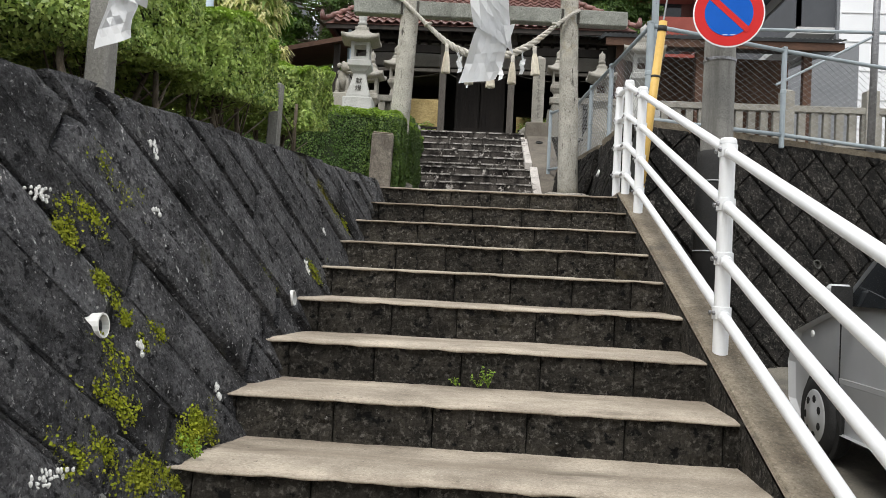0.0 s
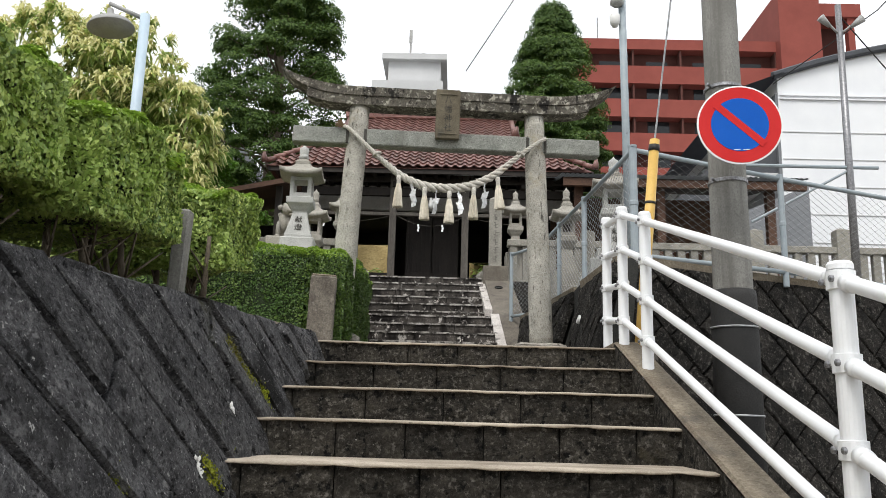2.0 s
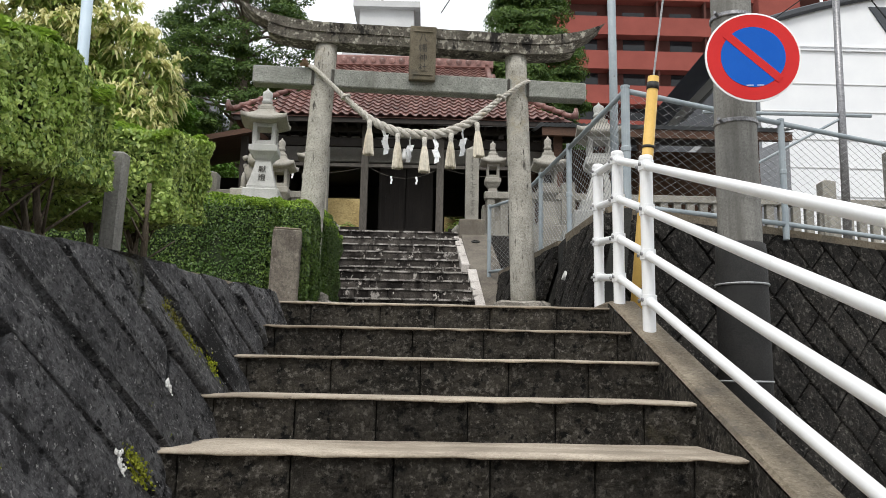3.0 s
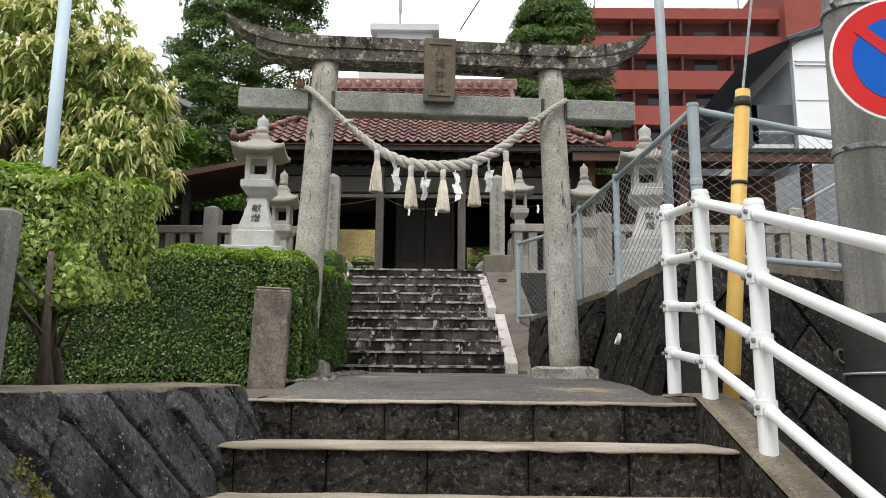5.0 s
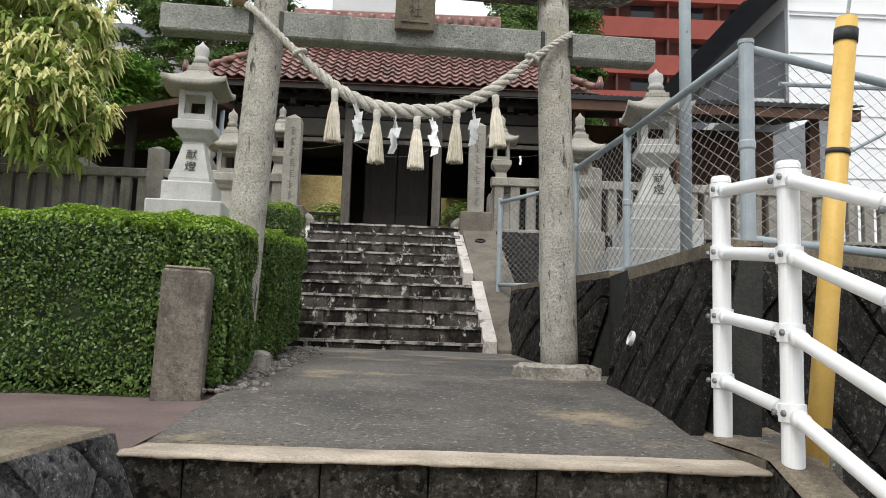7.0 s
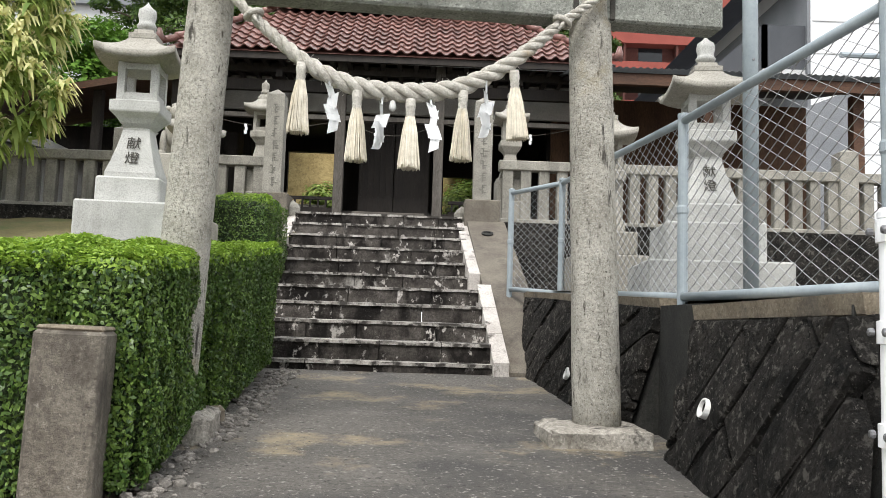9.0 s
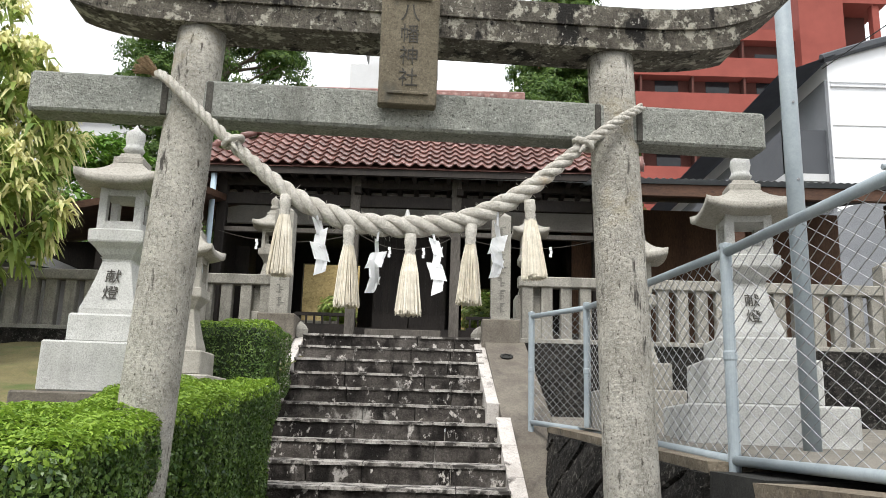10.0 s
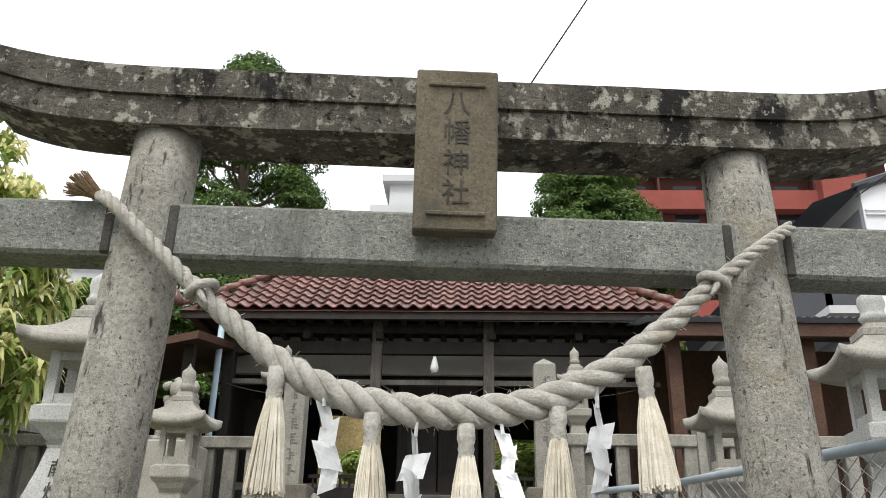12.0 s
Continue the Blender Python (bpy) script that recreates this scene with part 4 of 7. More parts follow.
for i in range(420):
    q = line[rf.randrange(20, len(line) - 20)]
    a = rf.uniform(0, 6.283)
    out = Vector((rf.uniform(-0.3, 0.3), math.cos(a), math.sin(a)))
    p = Vector(q[:3]) + out * q[3] * 0.95
    tube(bm, [p, p + out * rf.uniform(0.004, 0.016) + Vector((rf.uniform(-0.02, 0.02), 0, rf.uniform(-0.01, 0.006)))], [0.0012, 0.0007], 3)
tagged(part("loose_fibre", bm, rope_fibre, shimenawa), kind="stuff")
bm = bmesh.new()
rr = random.Random(4)
for i in range(160):
    a = rr.uniform(0, 6.28)
    r = 0.05 * math.sqrt(rr.random())
    tube(bm, [(-0.915 + r * 0.3 * math.cos(a), 8.69, 4.592 + r * 0.3 * math.sin(a)), (-0.985 + r * math.cos(a) * 0.6, 8.66 + r * math.sin(a), 4.622 + r * math.cos(a) * 0.8)], [0.003, 0.002], 4)
part("frayed_end", bm, surface("frayed_rope_end", (0.2, 0.13, 0.07), (0.36, 0.26, 0.16), 20, 0.95, 0.2), shimenawa)

shimenawa.matrix_basis = GATE @ shimenawa.matrix_basis


def make_tassel():
    t = thing("straw_tassel", "cone-shaped pale straw tassel hanging from the rope", "tassel", "tassels on the rope")
    bm = bmesh.new()
    r = random.Random(3)
    for i in range(260):
        a, q = r.uniform(0, 6.28), math.sqrt(r.uniform(0.15, 1))
        r0, r1 = 0.021 * q, 0.056 * q
        zb = -0.275 + r.uniform(-0.008, 0.012)
        aj = a + r.uniform(-0.15, 0.15)
        p = [(r0 * math.cos(a), r0 * math.sin(a), -0.02), (0.037 * q * math.cos(a) + r.uniform(-.002, .002), 0.037 * q * math.sin(a), -0.10), (r1 * math.cos(aj), r1 * math.sin(aj), zb)]
        tube(bm, p, [0.0028, 0.0028, 0.0026], 3)
    part("straw_skirt", bm, straw, t)
    bm = bmesh.new()
    turned(bm, [(0.010, -0.29 + 0.05), (0.038, -0.262), (0.022, -0.09), (0.014, -0.02)], 10)
    part("straw_core", bm, straw, t)
    bm = bmesh.new()
    turned(bm, [(0.021, -0.03), (0.0235, -0.022), (0.021, -0.012), (0.024, -0.002), (0.021, 0.008), (0.026, 0.025), (0.024, 0.065)], 12)
    part("binding", bm, rope_fibre, t, "rope binding round the tassel", True)
    return t


tassel = make_tassel()
spots = [(-0.315, 3.99, 1), (-0.042, 3.87, -1), (0.217, 3.845, 1), (0.472, 3.90, -1), (0.728, 4.02, 4)]
for i, (x, z, tilt) in enumerate(spots):
    m = GATE @ pose(x, 8.62, z, 0, tilt, i * 47)
    if i == 0:
        tassel.matrix_basis = m
    else:
        copy_thing(tassel, m)


def make_shide(steps=4, w=0.060, h=0.074):
    s = thing("paper_streamer", "white zigzag folded paper streamer hanging from the rope", "paper streamer", "paper streamers on the rope")
    bm = bmesh.new()
    tube(bm, [(0, 0, 0.06), (0.004, 0, 0.0)], 0.0055, 5)
    z, x = 0.01, 0.0
    for k in range(steps):
        wk = w * (0.62, 0.95, 1.05, 0.85)[k % 4]
        sgn = (-1) ** k

        def fold(u, v, x=x, z=z, k=k, wk=wk, sgn=sgn):
            px = x + wk * (u - 0.5) + 0.016 * sgn * v
            cr = 0.007 * noise.noise((u * 3.2 + k * 5, v * 3.2, 1.7))
            py = 0.016 * sgn * (u - 0.5) + 0.012 * math.sin(2.6 * u + 1.7 * k) + cr - 0.004 * k
            return Vector((px, py, z - h * v - 0.22 * h * (u - 0.5) * sgn + 0.5 * cr))
        sheet(bm, fold, 6, 6)
        x += 0.018 * sgn
        z -= h * 0.74
    bmesh.ops.solidify(bm, geom=bm.faces[:], thickness=0.0012)
    part("folded_paper", bm, paper, s)
    return s


shide = make_shide()
for i, (x, z, tilt) in enumerate(((-0.18, 3.95, -6), (0.075, 3.875, 8), (0.315, 3.885, -6), (0.583, 3.965, 4))):
    m = GATE @ pose(x, 8.62, z, 0, tilt, (0, 30, -25, 15)[i])
    if i == 0:
        shide.matrix_basis = m
    else:
        copy_thing(shide, m)


# ==== beside the steps: rail, sign pole, guard, fences, car ====
railing = thing("handrail", "white painted steel handrail with four bars beside the steps", "handrail", at=(1.52, 3.5, 0.5))
POSTS = [(1.500, 6.75, 2.11, 3.147), (1.497, 6.135, 2.06, 3.067), (1.510, 5.50, 1.84, 2.859), (1.503, 2.925, 0.97, 2.005), (1.49, 0.35, 0.10, 1.15)]
for x, y, zb, zt in POSTS:
    bm = bmesh.new()
    turned(bm, [(0.036, zb - 0.03), (0.036, zt - 0.012), (0.040, zt - 0.012), (0.040, zt + 0.004), (0.034, zt + 0.014), (0.0, zt + 0.018)], 20, (x, y, 0))
    pst = part("post", bm, white_paint, railing, smooth=False)
    for q in (0.045, 0.30, 0.555, 0.81):
        bm = bmesh.new()
        turned(bm, [(0.037, -0.030), (0.044, -0.028), (0.044, 0.028), (0.037, 0.030)], 20, (x, y, zt - q))
        col = part("collar", bm, white_paint, pst, "white clamp collar")
        for sx in (-1, 1):
            bm = bmesh.new()
            turned(bm, [(0.011, 0), (0.011, 0.010), (0.006, 0.013)], 8)
            bmesh.ops.transform(bm, matrix=Matrix.Translation((x - 0.025, y + 0.034 * sx, zt - q)) @ Matrix.Rotation(radians(-90), 4, "Y") @ Matrix.Rotation(radians(0), 4, "X") @ Matrix.Translation((0, 0, 0.015)), verts=bm.verts)
            part("bolt", bm, bolt_metal, pst, "dark bolt head")
for q in (0.045, 0.30, 0.555, 0.81):
    for a, b in zip(POSTS, POSTS[1:]):
        pa, pb = Vector((a[0], a[1], a[3] - q)), Vector((b[0], b[1], b[3] - q))
        d = (pb - pa).normalized() * 0.036
        bm = bmesh.new()
        tube(bm, [pa + d, pa + d * 1.6, pb - d * 1.6, pb - d], 0.0248, 14)
        part("bar", bm, white_paint, railing, smooth=True)
        for p, s in ((pa, 1), (pb, -1)):
            bm = bmesh.new()
            tube(bm, [p + d * s * 1.1, p + d * s * 2.2], 0.029, 14)
            part("sleeve", bm, white_paint, railing, smooth=True)

utility_pole = thing("utility_pole", "grey concrete utility pole with a black sleeve round its foot", "utility pole", at=(2.21, 5.96, 0.2))
bm = bmesh.new()
turned(bm, [(0.150, 0.1), (0.128, 3.0), (0.118, 6.0), (0.105, 9.5)], 28, (2.21, 5.96, 0))
part("shaft", bm, pole_concrete, utility_pole, smooth=True)
bm = bmesh.new()
turned(bm, [(0.163, 0.15), (0.152, 2.40), (0.147, 2.45), (0.13, 2.46)], 28, (2.21, 5.96, 0))
part("sleeve", bm, pole_sleeve, utility_pole, "black rubber protective sleeve", True)
for z in (1.05, 1.62, 2.2):
    bm = bmesh.new()
    turned(bm, [(0.16, z - 0.006), (0.164, z), (0.16, z + 0.006)], 28, (2.21, 5.96, 0))
    part("wire_band", bm, wire_metal, utility_pole)
for z in (3.22, 3.92):
    bm = bmesh.new()
    turned(bm, [(0.132, z - 0.012), (0.136, z - 0.008), (0.136, z + 0.012), (0.132, z + 0.016)], 28, (2.21, 5.96, 0))
    tube(bm, [(2.10, 5.90, z), (2.06, 5.84, z)], 0.01, 8)
    part("clamp_band", bm, bolt_metal, utility_pole, "steel clamp band")

sign = thing("road_sign", "round blue no-parking sign with red ring and slash", "road sign", at=(2.15, 5.50, 3.48))
sm = Matrix.Translation((2.15, 5.50, 3.482)) @ Matrix.Rotation(radians(-6), 4, "Z") @ Matrix.Rotation(radians(90), 4, "X") @ Matrix.Scale(0.895, 4)
for nm, mt, pr in (("rim", sign_white, [(0.300, -0.012), (0.304, -0.008), (0.304, 0.002), (0.285, 0.004)]), ("red_ring", sign_red, [(0.292, 0.0), (0.292, 0.0055), (0.0, 0.0056)]), ("blue_disc", sign_blue, [(0.205, 0.004), (0.205, 0.008), (0.0, 0.0081)])):
    bm = bmesh.new()
    turned(bm, pr, 64)
    bmesh.ops.transform(bm, matrix=sm, verts=bm.verts)
    part(nm, bm, mt, sign)
bm = bmesh.new()
box(bm, -0.228, 0.228, -0.026, 0.026, 0.006, 0.0105, sm @ Matrix.Rotation(radians(-43), 4, "Z"))
part("slash", bm, sign_red, sign)
bm = bmesh.new()
box(bm, -0.05, -0.005, -0.196, -0.191, 0.008, 0.0092, sm)
box(bm, 0.015, 0.06, -0.196, -0.191, 0.008, 0.0092, sm)
tagged(part("small_print", bm, sign_white, sign), kind="stuff")

for z in (3.40, 3.56):
    bm = bmesh.new()
    tube(bm, [(2.15, 5.515, z), (2.17, 5.70, z), (2.19, 5.86, z)], 0.012, 8)
    part("bracket", bm, bolt_metal, sign, "steel bracket to the pole", True)

guard = thing("guy_wire_guard", "yellow plastic guy wire guard with black bands, leaning", "cable guard", at=(1.66, 6.36, 2.05))
ga, gb = Vector((1.605, 6.27, 1.75)), Vector((1.785, 6.27, 3.65))
bm = bmesh.new()
tube(bm, [ga, gb], [0.040, 0.037], 20)
part("tube", bm, yellow_plastic, guard, smooth=True)
for t in (0.235, 0.74, 0.965):
    p = ga.lerp(gb, t)
    bm = bmesh.new()
    tube(bm, [p - (gb - ga).normalized() * (0.009 if t < 0.9 else 0.024), p + (gb - ga).normalized() * (0.009 if t < 0.9 else 0.024)], 0.0415, 20)
    part("band", bm, black_band, guard, "black tape band", True)
guy = gb + (Vector((2.18, 5.95, 9.2)) - gb)
bm = bmesh.new()
tube(bm, [gb, Vector((2.08, 6.0, 6.2)), guy], 0.007, 6)
part("guy_wire", bm, wire_metal, guard, "grey steel guy wire")


def chain_fence(name, label, posts, post_r=0.036, first=True):
    """posts: (x, y, bottom z, top z). Rails above and below, wire mesh of diamonds between."""
    fence = thing(name, label, "fence", at=(posts[0][0], posts[0][1], posts[0][2]))
    for i, (x, y, zb, zt) in enumerate(posts):
        if not first and i == 0:
            continue
        bm = bmesh.new()
        r = post_r if i == 0 else 0.028
        turned(bm, [(r, zb - 0.12), (r, zt), (r * 1.1, zt), (r * 1.1, zt + 0.02), (0, zt + 0.03)], 14, (x, y, 0))
        turned(bm, [(r, zb + 0.46), (r * 1.15, zb + 0.47), (r * 1.15, zb + 0.50), (r, zb + 0.51)], 14, (x, y, 0))
        part("post", bm, galv, fence, smooth=False)
    for a, b in zip(posts, posts[1:]):
        for top in (0, 1):
            za, zb = (a[3] - 0.02, b[3] - 0.02) if top else (a[2] + 0.02, b[2] + 0.02)
            bm = bmesh.new()
            tube(bm, [(a[0], a[1], za), (b[0], b[1], zb)], 0.023, 10)
            part("rail", bm, galv, fence, smooth=True)
        A, B = Vector((a[0], a[1], 0)), Vector((b[0], b[1], 0))
        length = (B - A).length
        pitch = 0.060
        nw = int(length / pitch)
        bm = bmesh.new()
        for k in range(nw):
            pts = []
            steps = int(((a[3] + b[3]) / 2 - (a[2] + b[2]) / 2) / (pitch * 0.55))
            for j in range(steps + 1):
                s = (k + (j + k) % 2) * pitch / length
                s = min(max(s, 0), 1)
                lo, hi = a[2] + (b[2] - a[2]) * s, a[3] + (b[3] - a[3]) * s
                pts.append(A.lerp(B, s) + Vector((0, 0, lo + (hi - lo) * j / steps)))
            tube(bm, pts, 0.0027, 3, caps=False)
        tagged(part("wire_mesh", bm, wire_metal, fence, "galvanised diamond wire mesh"), kind="stuff")
    return fence


fence_line = [(1.861, 7.366, 2.98, 3.98), (1.69, 9.03, 2.99, 3.98), (1.60, 10.45, 3.05, 4.05), (1.52, 11.87, 3.10, 4.12), (1.16, 12.72, 3.16, 4.15)]
chain_fence("chain_link_fence", "blue-grey chain-link fence on the wall beside the landing", fence_line)
chain_fence("chain_link_fence", "blue-grey chain-link fence on the street wall", [(1.871, 7.37, 2.98, 3.98), (3.39, 7.95, 2.98, 3.93), (5.1, 8.75, 2.98, 3.95), (7.0, 9.65, 2.98, 3.98)], first=False)
bm = bmesh.new()
tube(bm, [(2.29, 9.6, 2.95), (2.285, 9.6, 5.0), (2.27, 9.6, 6.95)], 0.046, 14)
lp = thing("steel_pole", "pale blue-grey steel pole with a small spotlight at its top", "pole", at=(2.29, 9.6, 3.0))
part("shaft", bm, galv, lp, smooth=True)
bm = bmesh.new()
turned(bm, [(0.05, -0.03), (0.085, 0.0), (0.07, 0.09), (0.03, 0.11)], 14, (2.20, 9.55, 6.62))
part("spotlight", bm, lamp_shade, lp, "grey spotlight", True)
bm = bmesh.new()
turned(bm, [(0.03, -0.05), (0.06, 0.0), (0.065, 0.1), (0.03, 0.14)], 12, (2.17, 9.55, 6.36))
part("lamp_bulb", bm, pvc, lp, "frosted lamp", True)
bm = bmesh.new()
turned(bm, [(0.05, 6.93), (0.05, 6.98), (0.0, 6.99)], 14, (2.27, 9.6, 0))
part("cap", bm, black_band, lp)
for x, y, zt in ((2.04, 8.96, 4.6),):
    for i in range(4):
        bm = bmesh.new()
        turned(bm, [(0.008, -0.004), (0.008, 0.004)], 8)
        bmesh.ops.transform(bm, matrix=Matrix.Translation((2.287, 9.553, 3.6 + 0.45 * i)) @ Matrix.Rotation(radians(90), 4, "X"), verts=bm.verts)
        part("bolt", bm, bolt_metal, lp)


def build_car():
    car = thing("parked_car", "silver hatchback parked beside the stair wall", "car", at=(3.5, 3.9, 0.1))
    g = 0.16
    prof = [(5.52, 0.22), (5.66, 0.34), (5.70, 0.62), (5.58, 0.86), (5.05, 1.00), (4.82, 1.05), (4.25, 1.55), (3.9, 1.64), (2.6, 1.66), (2.1, 1.55), (1.9, 1.0), (1.86, 0.4), (1.95, 0.22)]
    bm = bmesh.new()
    cols = []
    for x, inset in ((2.80, 0.05), (2.75, 0.0), (3.5, -0.02), (4.25, 0.0), (4.20, 0.05)):
        ring = []
        for y, z in prof:
            zz, tuck = z, 0.0
            if z > 1.03:
                tuck = (z - 1.03) * 0.22
            cx = x + (tuck if x < 3.4 else -tuck if x > 3.6 else 0)
            ring.append(bm.verts.new((cx, 3.8 + (y - 3.8) * (1 - inset * 0.3), g + zz - inset * 0.2)))
        cols.append(ring)
    for a, b in zip(cols, cols[1:]):
        for i in range(len(prof)):
            j = (i + 1) % len(prof)
            bm.faces.new((a[i], a[j], b[j], b[i]))
    bm.faces.new(cols[0])
    bm.faces.new(cols[-1][::-1])
    bmesh.ops.recalc_face_normals(bm, faces=bm.faces[:])
    part("body", bm, silver_paint, car, smooth=False)
    for wy in (5.02, 2.6):
        for wx, s in ((2.79, -1), (4.21, 1)):
            bm = bmesh.new()
            turned(bm, [(0.20, -0.08), (0.275, -0.075), (0.29, -0.04), (0.29, 0.04), (0.275, 0.075), (0.20, 0.08)], 32)
            bmesh.ops.transform(bm, matrix=Matrix.Translation((wx, wy, g + 0.29)) @ Matrix.Rotation(radians(90), 4, "Y"), verts=bm.verts)
            tyre = part("wheel", bm, rubber, car, "black tyre on a silver rim", True)
            bm = bmesh.new()
            turned(bm, [(0.20, -0.02), (0.205, 0.0), (0.17, 0.012), (0.06, 0.03), (0.05, 0.036), (0, 0.038)], 28)
            bmesh.ops.transform(bm, matrix=Matrix.Translation((wx + s * 0.075, wy, g + 0.29)) @ Matrix.Rotation(radians(90 * s), 4, "Y"), verts=bm.verts)
            part("rim", bm, silver_paint, tyre, "silver wheel cover", True)
            for i in range(7):
                a = 2 * math.pi * i / 7
                bm = bmesh.new()
                turned(bm, [(0.028, 0), (0.028, 0.004), (0, 0.0045)], 8)
                bmesh.ops.transform(bm, matrix=Matrix.Translation((wx + s * 0.094, wy + 0.125 * math.cos(a), g + 0.29 + 0.125 * math.sin(a))) @ Matrix.Rotation(radians(90 * s), 4, "Y"), verts=bm.verts)
                part("vent", bm, rubber, tyre)
            bm = bmesh.new()
            turned(bm, [(0.33, -0.02), (0.34, 0.0), (0.33, 0.004), (0.28, 0.003)], 32)
            bmesh.ops.transform(bm, matrix=Matrix.Translation((2.752 if s < 0 else 4.248, wy, g + 0.30)) @ Matrix.Rotation(radians(90 * s), 4, "Y"), verts=bm.verts)
            part("wheel_arch", bm, rubber, car)
    for pts in ([(4.72, 1.08), (4.25, 1.47), (3.62, 1.56), (3.62, 1.08)], [(3.55, 1.08), (3.55, 1.56), (2.6, 1.57), (2.3, 1.10)]):
        bm = bmesh.new()
        front = [bm.verts.new((2.748 + max(z - 1.03, 0) * 0.22, y, g + z)) for y, z in pts]
        back = [bm.verts.new((2.80 + max(z - 1.03, 0) * 0.22, y, g + z)) for y, z in pts]
        bm.faces.new(front)
        bm.faces.new(back[::-1])
        for i in range(4):
            bm.faces.new((front[i], back[i], back[(i + 1) % 4], front[(i + 1) % 4]))
        part("side_window", bm, car_glass, car, "dark side window")
    bm = bmesh.new()
    v = [bm.verts.new(p) for p in ((2.87, 4.86, g + 1.055), (4.13, 4.86, g + 1.055), (4.02, 4.32, g + 1.535), (2.98, 4.32, g + 1.535))]
    bm.faces.new(v)
    part("windscreen", bm, car_glass, car, "dark windscreen")
    bm = bmesh.new()
    box(bm, 2.585, 2.745, 4.52, 4.60, g + 1.05, g + 1.22, bevel=0.025)
    mir = part("wing_mirror", bm, silver_paint, car, "silver wing mirror")
    # matte black in place of glass: the mirror's dark reflection as a colour
    bm = bmesh.new()
    box(bm, 2.60, 2.735, 4.511, 4.519, g + 1.065, g + 1.208)
    part("mirror_glass", bm, rubber, mir, "dark mirror face")
    bm = bmesh.new()
    turned(bm, [(0.025, 0), (0.025, 0.012), (0, 0.016)], 12)
    bmesh.ops.transform(bm, matrix=Matrix.Translation((2.752, 5.2, g + 0.86)) @ Matrix.Rotation(radians(-90), 4, "Y"), verts=bm.verts)
    part("side_marker", bm, sign_white, car)
    bm = bmesh.new()
    box(bm, 2.741, 2.749, 2.2, 4.7, g + 0.56, g + 0.60, bevel=0.003)
    part("side_moulding", bm, silver_paint, car)
    bm = bmesh.new()
    box(bm, 2.742, 2.749, 4.705, 4.712, g + 0.3, g + 1.05)
    part("door_seam", bm, rubber, car)
    bm = bmesh.new()
    box(bm, 2.742, 2.749, 3.585, 3.592, g + 0.3, g + 1.05)
    part("door_seam", bm, rubber, car)
    car.location.y -= 0.05


build_car()

# a stub of concrete at the hedge corner, bed posts and blocks
stub = thing("concrete_stub", "weathered concrete stub post at the hedge corner", "post", at=(-0.83, 7.50, 2.2))
bm = bmesh.new()
box(bm, -0.115, 0.115, -0.095, 0.095, -0.2, 0.57, Matrix.Translation((-0.87, 7.55, 2.2)) @ Matrix.Rotation(radians(8), 4, "Z") @ Matrix.Rotation(radians(1.5), 4, "Y"), bevel=0.014)
part("stub_body", bm, surface("stained_concrete_stub", (0.13, 0.112, 0.09), (0.25, 0.225, 0.185), 6, 0.92, 0.9, 45, [((0.07, 0.06, 0.05), 6, 0.5, 0.62, (1, 1, 0.35)), ((0.42, 0.4, 0.35), 16, 0.64, 0.72, U)]), stub)
bm = bmesh.new()
box(bm, -0.108, 0.108, -0.088, 0.088, 0.566, 0.584, Matrix.Translation((-0.87, 7.55, 2.2)) @ Matrix.Rotation(radians(8), 4, "Z") @ Matrix.Rotation(radians(1.5), 4, "Y"), bevel=0.008)
part("worn_cap", bm, kerb_concrete, stub, "pale worn top of the stub")
blk = thing("stone_block", "small pale stone block at the path's edge", "stone", at=(-0.62, 8.85, 2.35))
bm = bmesh.new()
box(bm, -0.90, -0.69, 8.78, 9.08, 2.15, 2.37, bevel=0.025)
part("block_body", bm, kerb_concrete, blk)
for x, y, w, zt, tilt in ((-1.31, 2.4, 0.050, 3.0, 1), (-1.355, 5.2, 0.045, 2.735, 1.5)):
    p = thing("concrete_post", "weathered grey concrete post standing in the planting bed", "post", "bed posts", at=(x, y, top_z(y)))
    bm = bmesh.new()
    box(bm, -w, w, -w, w, -0.1, zt - top_z(y), Matrix.Translation((x, y, top_z(y))) @ Matrix.Rotation(radians(tilt), 4, "Y"), bevel=0.012)
    part("post_body", bm, pole_concrete, p)
gravel_rng = np.random.default_rng(3)
bm = bmesh.new()
for i in range(420):
    y = gravel_rng.uniform(7.5, 11.4)
    x = -0.62 - 0.05 * (y - 8) * 0 + gravel_rng.normal(-0.02 - 0.055 * max(y - 9, 0), 0.06)
    r = gravel_rng.uniform(0.008, 0.024)
    b2 = bmesh.new()
    bmesh.ops.create_icosphere(b2, subdivisions=1, radius=r)
    join(bm, b2, Matrix.Translation((x, y, land_z(y) + r * 0.3)) @ Matrix.Rotation(i, 4, "X") @ Matrix.Diagonal((1.3, 0.9, 0.7, 1)))
tagged(part("gravel", bm, surface("loose_gravel", (0.12, 0.11, 0.1), (0.26, 0.24, 0.215), 30, 0.9, 0.2, 60, vary=0.35, island=True)), "loose grey gravel along the hedge foot", "gravel", kind="stuff")
# weeds on the steps
rw = random.Random(9)
